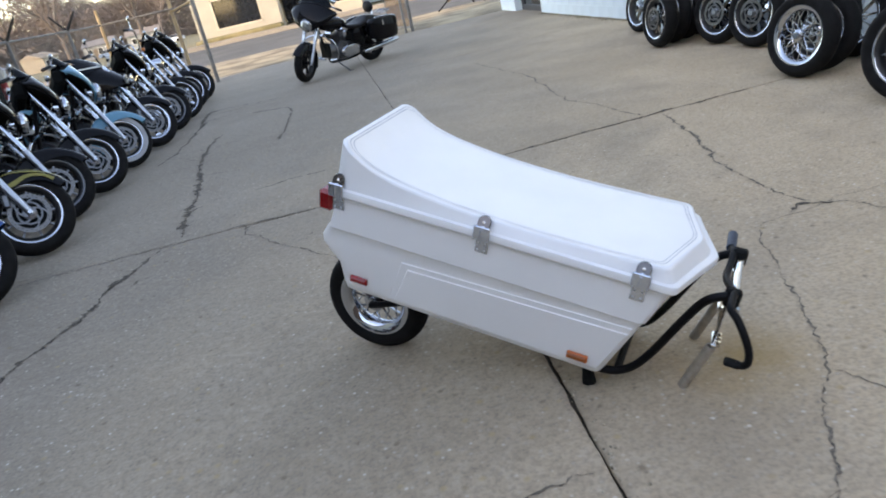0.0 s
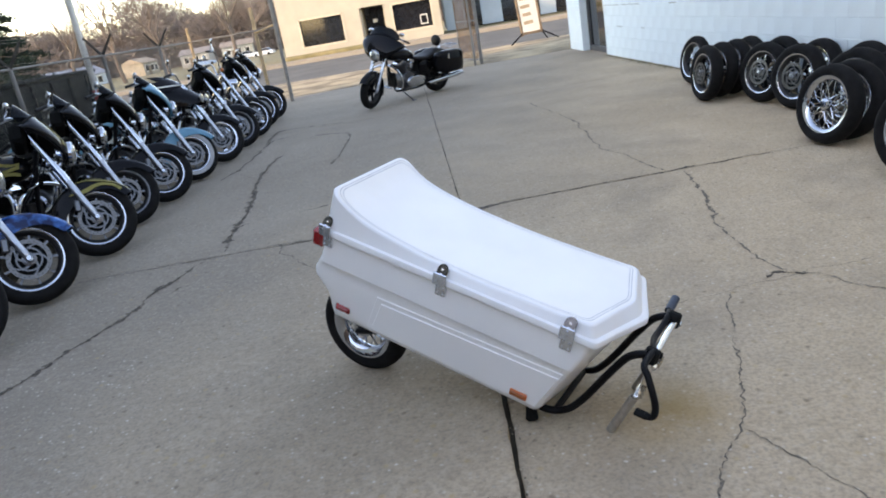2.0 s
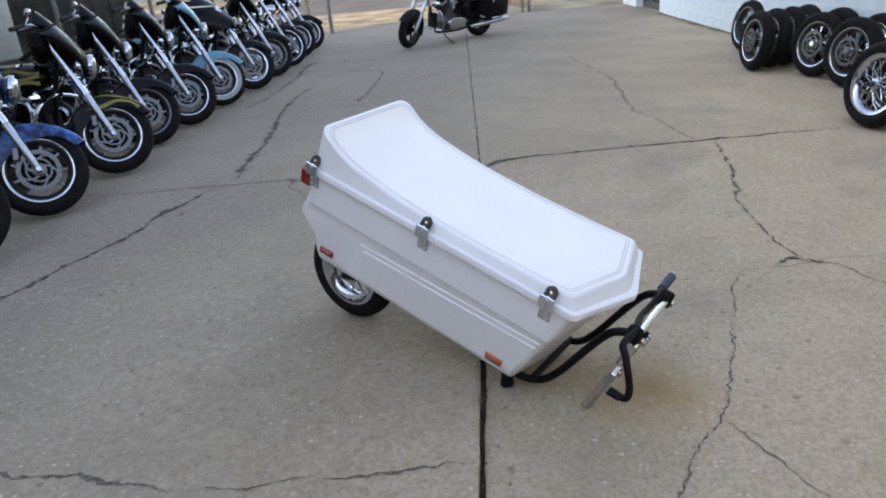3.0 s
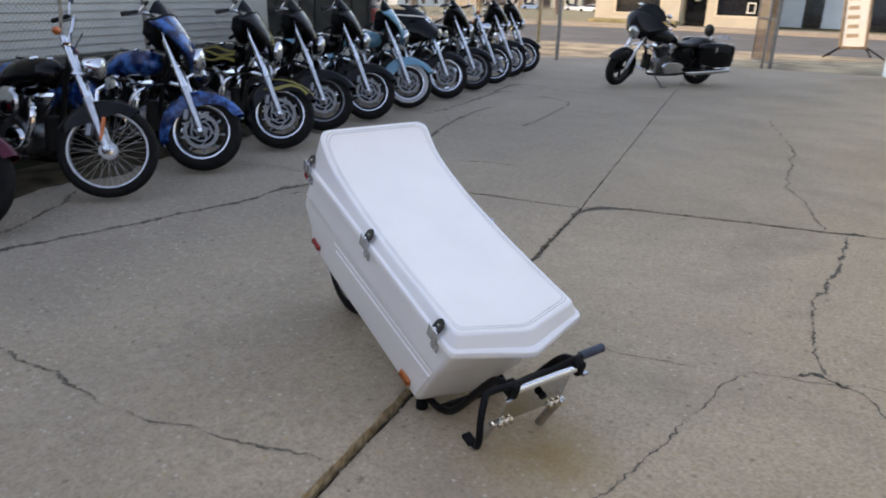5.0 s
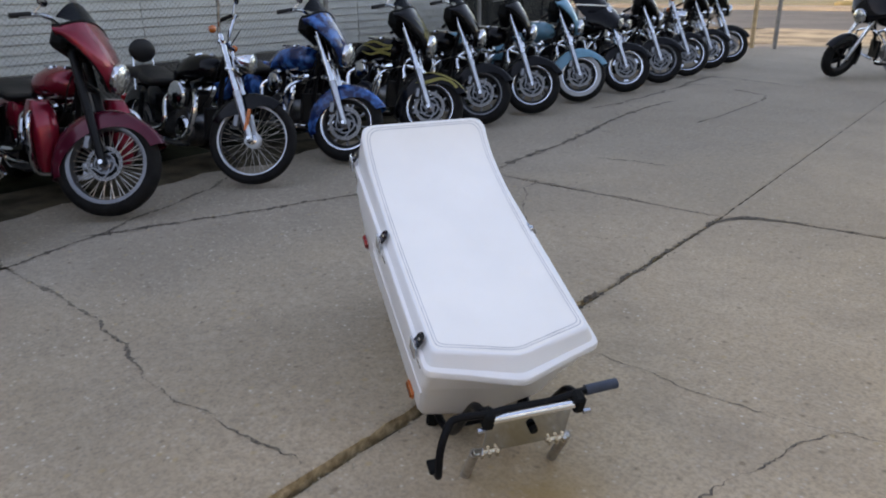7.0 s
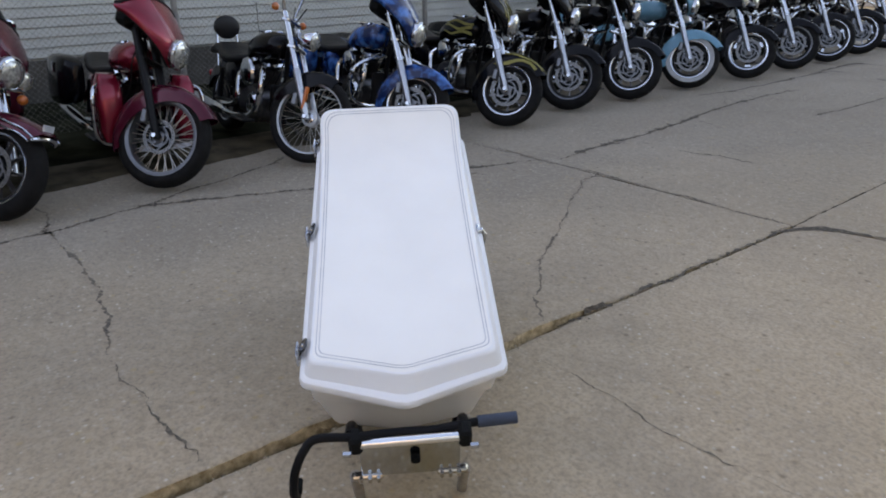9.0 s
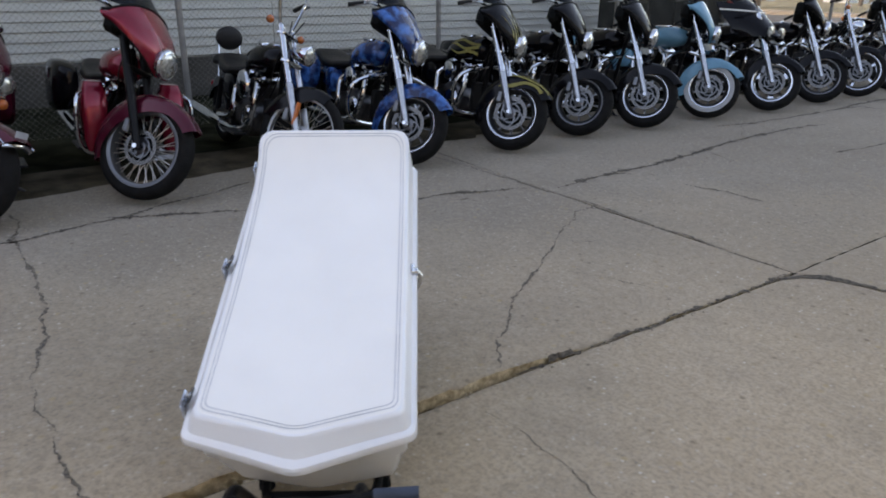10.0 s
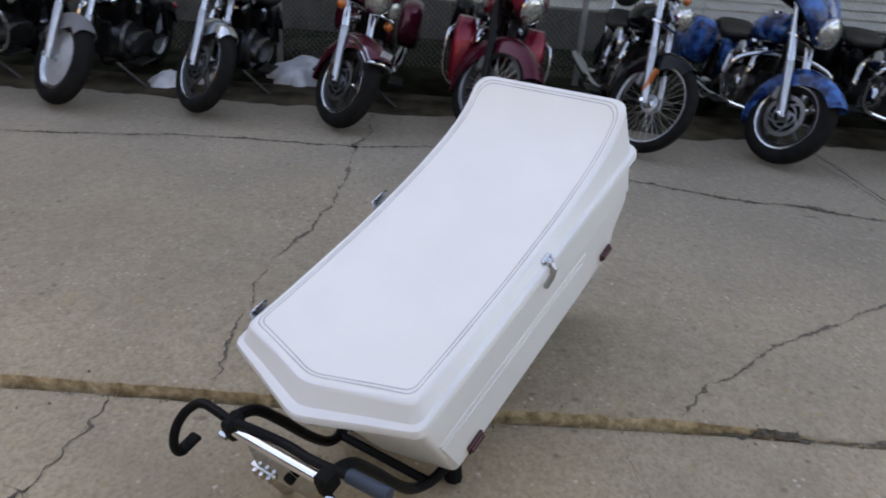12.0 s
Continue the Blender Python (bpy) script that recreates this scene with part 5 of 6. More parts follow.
        fork_part("headlight_ring", Geo().lathe([(hr * 1.02, -0.03), (hr * 1.14, -0.02), (hr * 1.17, 0.006), (hr * 1.08, 0.018), (hr * 1.0, 0.014)], hl, (1, 0, -0.06), 24), CHROME, shell)
        if o.get("flames"):
            for sg in (-1, 1):
                for k, (t0, t1, v0, v1) in enumerate(((0.10, 0.30, 0.2, 0.95), (0.24, 0.52, 0.12, 0.85), (0.40, 0.68, 0.2, 0.6))):
                    strip = []
                    for q in range(9):
                        u = q / 8
                        tt, vv = sg * (t0 + (t1 - t0) * u + 0.05 * math.sin(u * 6 + k)), v0 + (v1 - v0) * u
                        hw = 0.028 * (1 - u) ** 0.7 + 0.002
                        strip.append([wing(vv, tt - hw) + Vector((0.006, 0, 0.003)), wing(vv, tt + hw) + Vector((0.006, 0, 0.003))])
                    fork_part("flame", Geo().shell(strip, 0.002), GOLD, shell, "gold painted flame", 60)
        rows2 = []
        for i in range(6):
            v = i / 5
            row = []
            for j in range(17):
                t = (-1 + 2 * j / 16) * 0.78
                hgt = 0.115 * (1 - (abs(t) / 0.79) ** 5)
                row.append(wing(1, t) + Vector((-0.13 * v - 0.004 * (1 - v), 0, hgt * v)))
            rows2.append(row)
        if o["shield"]:
            fork_part("windshield", Geo().shell(rows2, 0.004), SMOKE, shell, "low smoked windshield", 60)
        # dash inside
        fork_part("dash", Geo().box(B + Vector((-0.20, 0, 0.20)), (0.12, 0.42, 0.16), 0.03), CRATEBLACK, shell)
        if o.get("aux"):
            for sg in (-1, 1):
                fork_part("aux_light", Geo().lathe([(0.02, -0.08), (0.05, -0.05), (0.06, 0.0), (0.055, 0.012)], B + Vector((0.11, sg * 0.19, 0.02)), (1, 0, -0.05), 18), CHROME, th, "chrome auxiliary lamp")
                fork_part("aux_lens", Geo().lathe([(0.055, 0.01), (0.03, 0.025), (0.002, 0.028)], B + Vector((0.11, sg * 0.19, 0.02)), (1, 0, -0.05), 18), LENS, th)
                fork_part("turn_signal", Geo().ball(B + Vector((0.10, sg * 0.21, -0.10)), (0.035, 0.035, 0.035), 10), AMBER, th, "orange turn signal")
            fork_part("light_bar", Geo().tube([B + Vector((0.09, -0.22, -0.05)), B + Vector((0.06, 0, -0.06)), B + Vector((0.09, 0.22, -0.05))], 0.012, 8, smooth=4), CHROME, th)
    elif o["fairing"] == "shark":
        rows = []
        C = Vector((-0.30, 0, 0.96))
        for i in range(9):
            v = i / 8
            row = []
            for j in range(21):
                t = -1 + 2 * j / 20
                at_ = abs(t)
                wd = 0.42 * (0.55 + 0.45 * math.sin(math.pi * (0.15 + 0.6 * v)))
                row.append(C + Vector((0.32 * (1 - at_ ** 2.2) - 0.40 * v - 0.05, wd * t * 0.92, -0.10 + 0.33 * v - 0.05 * at_ ** 2 * (1 - v))))
            rows.append(row)
        shell = part("fairing", Geo().shell(rows, 0.012), pm, th, "black shark-nose fairing with a pale stripe", 60)
        part("fairing_stripe", Geo().shell([[q + Vector((0.004, 0, 0.004)) for q in rows[6]], [q.lerp(p2, 0.35) + Vector((0.004, 0, 0.004)) for q, p2 in zip(rows[6], rows[7])]], 0.002), SIGNWHITE, shell, "thin white stripe", 60)
        part("windshield", Geo().shell([[q * 1.0 for q in rows[8][3:18]], [q + Vector((-0.15, 0, 0.075)) for q in rows[8][3:18]]], 0.004), SMOKE, shell, "low smoked windshield", 60)
        for sg in (-1, 1):
            part("headlight", Geo().lathe([(0.02, -0.03), (0.06, -0.01), (0.062, 0.01), (0.002, 0.02)], C + Vector((0.21, sg * 0.11, -0.06)), (1, 0, 0), 16), LENS, shell)
    # handlebar
    if o["bars"] == "ape":
        hb = [(0, 0.04, 0), (-0.02, 0.10, 0.05), (-0.04, 0.20, 0.26), (-0.10, 0.30, 0.30), (-0.22, 0.38, 0.27)]
    else:
        hb = [(0, 0.04, 0), (-0.03, 0.12, 0.06), (-0.09, 0.24, 0.12), (-0.16, 0.33, 0.10), (-0.25, 0.39, 0.05)]
    T = H + AXIS * 0.82
    for sg in (-1, 1):
        pts = [T + Vector((p[0], sg * p[1], p[2])) for p in hb]
        bar_ob = fork_part("handlebar", Geo().tube(pts, 0.0135, 8, smooth=4), CHROME)
        fork_part("grip", Geo().tube([pts[-1] + (pts[-2] - pts[-1]) * 0.95, pts[-1] + (pts[-1] - pts[-2]) * 0.12], 0.018, 10), LEATHER, bar_ob)
        lev = pts[-2] + Vector((0.05, 0, 0))
        fork_part("lever", Geo().tube([pts[-2] + Vector((0.02, 0, 0.0)), lev, pts[-1] + Vector((0.05, 0, -0.005))], 0.006, 6), ALLOY, bar_ob)
        if o["fairing"] == "batwing":
            stem = pts[-2] + Vector((0.03, -sg * 0.02, 0.075))
            fork_part("mirror_stem", Geo().tube([pts[-2], stem], 0.005, 6), CHROME, bar_ob)
            fork_part("mirror", Geo().ball(stem + Vector((0, 0, 0.03)), (0.026, 0.058, 0.036), 12), CHROME, bar_ob, "chrome mirror back")
            continue
        fork_part("mirror_stem", Geo().tube([pts[-2], pts[-2] + Vector((-0.02, sg * 0.03, 0.12))], 0.005, 6), CHROME, bar_ob)
        fork_part("mirror", Geo().ball(pts[-2] + Vector((-0.02, sg * 0.05, 0.15)), (0.018, 0.06, 0.035), 10), CHROME, bar_ob, "chrome mirror")
        if o["fairing"] == "none":
            fork_part("turn_signal", Geo().ball(H + AXIS * 0.80 + Vector((-0.02, sg * 0.24, 0.03)), (0.03, 0.03, 0.03), 8), AMBER, bar_ob, "orange turn signal")
    # frame, tank, seat
    part("frame", Geo().tube([(-0.36, 0, 0.98), (-0.42, 0, 0.74), (-0.52, 0.02, 0.30), (-0.62, 0.05, 0.20), (-1.25, 0.09, 0.22), (-1.38, 0.1, 0.45)], 0.021, 10, smooth=4).tube([(-0.38, 0, 0.90), (-0.80, 0, 0.76), (-1.25, 0, 0.62), (-1.62, 0, 0.56)], 0.02, 8, smooth=4), FORKBLACK, th)
    rings = []
    for k, x, wd, zb, zt in ((0, -0.43, 0.04, 0.82, 0.88), (1, -0.47, 0.11, 0.77, 0.93), (2, -0.58, 0.155, 0.735, 0.965), (3, -0.72, 0.165, 0.72, 0.965), (4, -0.88, 0.14, 0.71, 0.925), (5, -1.0, 0.095, 0.70, 0.86), (6, -1.06, 0.04, 0.70, 0.80)):
        rings.append([(x, wd * math.cos(a) * (1 if math.sin(a) < 0 else 0.94), zb + (zt - zb) * (0.5 + 0.5 * math.sin(a))) for a in [2 * math.pi * i / 20 for i in range(20)]])
    tank = part("fuel_tank", Geo().loft(rings), pm, th, "", 50)
    if o.get("flames"):
        for k, z in enumerate((0.80, 0.85, 0.895)):
            strip = []
            for q in range(9):
                u = q / 8
                x, zz = -0.47 - 0.36 * u, z + 0.016 * math.sin(u * 7 + 2 * k) + 0.01 * u
                hw = 0.014 * (1 - u) ** 0.6 + 0.001
                wd = (0.11 + 0.055 * min(u * 3, 1)) * (1.03 if k < 1 else 0.99 if k < 2 else 0.88)
                strip.append([(x, -wd, zz - hw), (x, -wd, zz + hw)])
            part("flame", Geo().shell(strip, 0.004), GOLD, tank, "gold painted flame", 60)
    part("tank_cap", Geo().lathe([(0.001, 0.016), (0.03, 0.014), (0.035, 0.0)], (-0.66, -0.06, 0.955), (0, -0.2, 1), 14), CHROME, tank)
    part("tank_console", Geo().box((-0.72, 0, 0.955), (0.36, 0.06, 0.03), 0.012), CHROME, tank)
    srings = []
    for x, wd, zb, zt in ((-1.0, 0.09, 0.70, 0.76), (-1.08, 0.15, 0.67, 0.75), (-1.25, 0.18, 0.65, 0.735), (-1.42, 0.18, 0.655, 0.775), (-1.52, 0.14, 0.68, 0.82), (-1.68, 0.13, 0.70, 0.81), (-1.85, 0.10, 0.69, 0.76)):
        srings.append([(x, wd * math.copysign(abs(math.cos(a)) ** 0.6, math.cos(a)), zb + (zt - zb) * (0.5 + 0.5 * math.copysign(abs(math.sin(a)) ** 0.7, math.sin(a)))) for a in [2 * math.pi * i / 18 for i in range(18)]])
    part("seat", Geo().loft(srings), LEATHER, th, "black two-up seat", 50)
    if o["backrest"]:
        part("sissy_bar", Geo().tube([(-1.62, -0.11, 0.60), (-1.70, -0.09, 0.92), (-1.70, 0.09, 0.92), (-1.62, 0.11, 0.60)], 0.009, 8), CHROME, th)
        part("backrest_pad", Geo().ball((-1.69, 0, 0.94), (0.04, 0.125, 0.105), 14), LEATHER, th, "rounded black backrest pad")
    # rear wheel and fender
    RH = Vector((-1.62, 0, 0.315))
    tmp = FM
    wheel_parts(th, RH, (0, 1, 0), 0.315, 0.15, 0.215, "nine" if o["style"] in ("laced", "fat") else o["style"], spoke_mat=o["spoke"], rim_mat=o["rim_mat"], rotor=0.14, rotor_side=-1)
    FM = Matrix()
    fender(th, RH, 0.355, 0.11, 10, 172, pm, "rear_fender")
    FM = tmp
    part("tail_light", Geo().box((-2.0, 0, 0.50), (0.06, 0.12, 0.07), 0.02), REDLENS, th, "red tail lamp")
    if o["bags"]:
        for sg in (-1, 1):
            br = []
            for x, y0, y1, z0, z1 in ((-1.36, 0.20, 0.30, 0.50, 0.72), (-1.42, 0.19, 0.36, 0.42, 0.765), (-1.60, 0.19, 0.38, 0.37, 0.785), (-1.85, 0.19, 0.38, 0.355, 0.775), (-2.02, 0.19, 0.36, 0.37, 0.755), (-2.07, 0.21, 0.32, 0.42, 0.71)):
                c = ((y0 + y1) / 2, (z0 + z1) / 2)
                br.append([(x, sg * (c[0] + (y1 - y0) / 2 * math.copysign(abs(math.cos(a)) ** 0.5, math.cos(a))), c[1] + (z1 - z0) / 2 * math.copysign(abs(math.sin(a)) ** 0.5, math.sin(a))) for a in [2 * math.pi * i / 20 for i in range(20)]])
            if sg < 0:
                br = br[::-1]
            bag = part("saddlebag", Geo().loft(br), o.get("bag_paint", pm), th, "", 50)
            part("bag_latch", Geo().box((-1.62, sg * 0.385, 0.68), (0.04, 0.012, 0.09), 0.004), CHROME, bag)
    part("battery_box", Geo().box((-1.18, 0, 0.50), (0.24, 0.24, 0.30), 0.03), CRATEBLACK, th, "black battery box")
    for sg in (-1, 1):
        part("side_cover", Geo().loft([[(-1.19 + 0.13 * kk * math.copysign(abs(math.cos(a)) ** 0.7, math.cos(a)), sg * y, 0.56 + 0.11 * kk * math.copysign(abs(math.sin(a)) ** 0.7, math.sin(a))) for a in [-sg * 2 * math.pi * i / 18 for i in range(18)]] for y, kk in ((0.12, 1.0), (0.16, 1.0), (0.175, 0.8), (0.178, 0.3))]), pm, th, "", 50)
        part("swing_arm", Geo().tube([(-1.15, sg * 0.13, 0.33), (-1.62, sg * 0.14, 0.315)], 0.022, 8), FORKBLACK, th)
        part("shock_absorber", Geo().tube([(-1.50, sg * 0.15, 0.33), (-1.42, sg * 0.15, 0.60)], [0.026, 0.02], 10), FORKBLACK, th)
    part("oil_cooler", Geo().box((-0.50, 0, 0.42), (0.05, 0.22, 0.26), 0.012), FORKBLACK, th, "black finned oil cooler")
    # engine
    crank = Geo().lathe([(0.001, -0.13), (0.15, -0.13), (0.165, -0.11), (0.165, 0.11), (0.15, 0.13), (0.001, 0.13)], (-0.82, 0, 0.36), (0, 1, 0), 22).box((-1.02, 0, 0.36), (0.28, 0.24, 0.22), 0.04)
    eng = part("engine_case", crank, ENGINE, th, "silver engine case")
    for sg in (-1, 1):
        d = Vector((sg * math.sin(radians(23)), 0, math.cos(radians(23))))
        base = Vector((-0.82, 0, 0.40))
        rot = Matrix.Translation(base) @ Matrix.Rotation(radians(23) * sg, 4, "Y")
        g = Geo()
        fins = []
        for k in range(10):
            for hh, zz in ((0.058, 0.0), (0.058, 0.009), (0.08, 0.0095), (0.08, 0.0165)):
                z9 = 0.10 + k * 0.017 + zz
                fins.append([(hh * math.copysign(abs(math.cos(a)) ** 0.5, math.cos(a)), hh * 1.04 * math.copysign(abs(math.sin(a)) ** 0.5, math.sin(a)), z9) for a in [2 * math.pi * i / 16 for i in range(16)]])
        g.loft(fins, m=rot)
        cyl = part("cylinder", g, FORKBLACK if not o.get("silver") else ENGINE, eng, "finned engine cylinder")
        part("rocker_cover", Geo().box((0, 0, 0.325), (0.17, 0.17, 0.075), 0.02, rot), CHROME, eng, "chrome rocker cover")
        part("pushrod_tube", Geo().tube([(-0.82 + sg * 0.03, -0.10, 0.42), (-0.82 + sg * 0.10, -0.095, 0.68)], 0.011, 8), CHROME, eng)
    ac = 1.3 if o.get("silver") else 1.0
    part("air_cleaner", Geo().lathe([(0.001, 0.05), (0.06 * ac, 0.048), (0.085 * ac, 0.035), (0.092 * ac, 0.015), (0.088 * ac, 0.0), (0.001, 0.0)], (-0.82, -0.15, 0.62), (0, -1, 0), 24), CHROME, th, "round chrome air cleaner")
    part("cam_cover", Geo().lathe([(0.001, 0.03), (0.09, 0.025), (0.11, 0.0)], (-0.80, -0.13, 0.35), (0, -1, 0), 20), CHROME, eng)
    part("primary_cover", Geo().loft([[(-0.95 + (0.24 * kk) * math.copysign(abs(math.cos(a)) ** 0.8, math.cos(a)), y, 0.34 + 0.105 * kk * math.sin(a)) for a in [-2 * math.pi * i / 24 for i in range(24)]] for y, kk in ((0.12, 1.0), (0.17, 0.97), (0.19, 0.85), (0.195, 0.5))]), o.get("primary", ENGINE), eng, "smooth metal primary cover")
    # exhaust on the right side
    g = Geo()
    g.tube([(-0.73, -0.07, 0.66), (-0.60, -0.13, 0.64), (-0.56, -0.17, 0.50), (-0.64, -0.19, 0.32), (-0.85, -0.21, 0.25), (-1.25, -0.22, 0.25)], 0.024, 10, smooth=5)
    g.tube([(-0.92, -0.08, 0.66), (-1.02, -0.15, 0.58), (-0.98, -0.19, 0.42), (-1.05, -0.2, 0.33), (-1.3, -0.21, 0.30)], 0.024, 10, smooth=5)
    ex = part("exhaust_pipe", g, CHROME, th, "chrome exhaust pipes")
    part("muffler", Geo().tube([(-1.2, -0.225, 0.25), (-1.3, -0.23, 0.255), (-1.95, -0.24, 0.29), (-2.1, -0.24, 0.30)], [0.028, 0.045, 0.047, 0.036], 14), CHROME, ex, "chrome muffler")
    if o["bags"]:
        part("muffler", Geo().tube([(-1.2, 0.225, 0.25), (-1.3, 0.23, 0.255), (-1.95, 0.24, 0.29), (-2.1, 0.24, 0.30)], [0.028, 0.045, 0.047, 0.036], 14), CHROME, ex, "chrome muffler")
    for sg in (-1, 1):
        part("footboard", Geo().box((-0.66, sg * 0.29, 0.26), (0.30, 0.11, 0.02), 0.008), FORKBLACK, th)
        if o["crash"]:
            hoop = [(-0.40, 0.04, 0.70), (-0.38, 0.22, 0.67), (-0.38, 0.36, 0.60), (-0.42, 0.385, 0.46), (-0.47, 0.30, 0.30), (-0.52, 0.06, 0.25)]
            if o["lowers"]:
                hoop = [(-0.40, 0.30, 0.69), (-0.33, 0.365, 0.655), (-0.30, 0.385, 0.58), (-0.30, 0.385, 0.46), (-0.34, 0.36, 0.34), (-0.42, 0.28, 0.25), (-0.52, 0.06, 0.23)]
            part("crash_bar", Geo().tube([(x, sg * y, z) for x, y, z in hoop], 0.0155, 10, smooth=5), CHROME, th, "chrome crash bar")
        if o["lowers"]:
            rings = []
            for z, x0, x1, hw in ((0.28, -0.40, -0.30, 0.05), (0.36, -0.44, -0.28, 0.075), (0.55, -0.48, -0.28, 0.09), (0.68, -0.50, -0.32, 0.085), (0.75, -0.50, -0.38, 0.06)):
                cx, hx = (x0 + x1) / 2, (x1 - x0) / 2
                rings.append([(cx + hx * math.copysign(abs(math.cos(a)) ** 0.6, math.cos(a)), sg * 0.26 + hw * math.copysign(abs(math.sin(a)) ** 0.6, math.sin(a)), z) for a in [2 * math.pi * i / 18 for i in range(18)]])
            part("lower_fairing", Geo().loft(rings), pm, th, "", 50)
    part("kickstand", Geo().tube([(-0.62, 0.10, 0.22), (-0.66, 0.24, 0.11), (-0.68, 0.335, 0.042 + 0.002)], 0.012, 8).box((-0.69, 0.345, 0.046), (0.10, 0.045, 0.01), 0.004), CARRIER, th, "steel kickstand")
    g = Geo()
    for k in range(3):
        y = -0.09 + 0.05 * k
        g.tube([T + Vector((-0.02, 0.15 - 0.1 * k, 0.08)), Vector((-0.30, y, 0.90)), Vector((-0.45, y, 0.66)), Vector((-0.58, y * 1.5, 0.5))], 0.0055, 6, smooth=4)
    part("cable", g, FORKBLACK, th)
    part("horn_cover", Geo().box((-0.84, 0.17, 0.64), (0.07, 0.05, 0.11), 0.02), CHROME, th)
    if o["rack"]:
        part("luggage_rack", Geo().tube([(-1.85, -0.12, 0.79), (-2.1, -0.12, 0.82), (-2.12, 0.12, 0.82), (-1.85, 0.12, 0.79)], 0.009, 8).tube([(-1.9, 0, 0.8), (-2.1, 0, 0.82)], 0.008, 6), CHROME, th)
    return th


BIKES = [
    ("black cruiser with a chrome-trimmed engine, wheel turned aside", (-3.25, -6.55), dict(fairing="none", bars="ape", style="laced", fender="short", bags=False)),
    ("grey cruiser with a solid disc front wheel and black frame", (-3.27, -5.54), dict(paint=BLACK, fender_paint=GREYP, fairing="none", style="disc", spoke=RIMBRIGHT, fender="short", bags=False, crash=False, rotor=0, steer=52)),
    ("black cruiser with a chrome front fender and five-spoke wheel", (-3.33, -4.55), dict(fender_paint=CHROME, fairing="none", style="five", fender="short", bags=False, crash=False, r=0.335, rim=0.245, w=0.11, steer=46)),
    ("maroon touring motorcycle with chrome fender trim and extra lamps", (-3.21, -3.51), dict(paint=MAROON, fairing="batwing", fender="trim", aux=True, style="nine", spoke=CARRIER, crash=False, steer=42)),
    ("candy-red bagger with many-spoked front wheel and leg fairings", (-3.245, -2.49), dict(paint=RED, fender_paint=MAROON, r=0.350, rim=0.262, w=0.125, style="fat", spoke=GOLDSPOKE, fork=FORKBLACK, lowers=True, nose=0.05, rotor=0.12, steer=45, bag_paint=BLACK)),
    ("small black motorcycle with a laced front wheel and tall handlebar", (-3.16, -1.39), dict(fairing="none", bars="ape", style="laced", r=0.345, rim=0.283, w=0.09, fender="short", bags=False, crash=False, backrest=True, spot=True, rotor=0.0, silver=True, spoke=GOLDSPOKE, nose=0.02, steer=40)),
    ("blue marbled bagger with a fork-mounted fairing", (-3.14, -0.43), dict(paint=BLUE)),
    ("black bagger with gold flames on fairing and fender", (-3.11, 0.62), dict(flames=True, rim_mat=CHROME, rotor=0.15)),
    ("plain black bagger with a fork-mounted fairing", (-3.26, 1.6), dict(spoke=ALLOY, rim_mat=ALLOY)),
    ("black bagger with a bright-rimmed front wheel", (-3.2, 2.48), dict()),
    ("pale blue bagger with whitewall tyres", (-3.2, 3.52), dict(paint=SKYBLUE, white=True, rim=0.21)),
    ("black touring motorcycle with shark-nose fairing and chrome three-spoke wheel", (-3.13, 4.6), dict(fairing="shark", style="three", spoke=CHROME, fender="long")),
    ("black cruiser with dark wheel and chrome fork", (-3.15, 5.68), dict(fairing="batwing", rim_mat=ALLOY, rotor=0.15)),
    ("black cruiser with a silver cast front wheel", (-3.16, 6.65), dict(fairing="none", style="five", spoke=CHROME, fender="short", bars="ape", r=0.33, rim=0.245, w=0.11)),
    ("black bagger with a pale cast front wheel", (-3.25, 7.75), dict(style="ten", spoke=CHROME)),
    ("black bagger with a long front fender ending the row", (-3.3, 8.75), dict(style="nine")),
]
for label, hub, spec in BIKES:
    motorcycle(label, hub, spec)
motorcycle("black bagger with saddlebags and backrest standing alone", (-1.24, 7.74), dict(head=223.5, steer=20, backrest=True, rack=True, style="five", spoke=FORKBLACK, rim_mat=FORKBLACK, span=1.2, primary=CHROME, silver=True))


# ---- loose wheels along the block wall ----
def loose_wheel(x, y, turn, tilt, r, w, rim, style, **kw):
    """A wheel leaning back: turn is where its face looks, tilt how far it leans from upright."""
    m = pose(x, y, 0, 0, 0, turn) @ pose(0, 0, 0, 0, -tilt, 0) @ pose(0, 0, r)
    m.translation.z += w / 2 * math.sin(radians(tilt)) * 0.7
    th = thing("loose_wheel", "used motorcycle wheel with black tyre leaning by the wall", "wheel", m, "loose wheels along the wall")
    wheel_parts(th, (0, 0, 0), (1, 0, 0), r, w, rim, style, **kw)
    return th


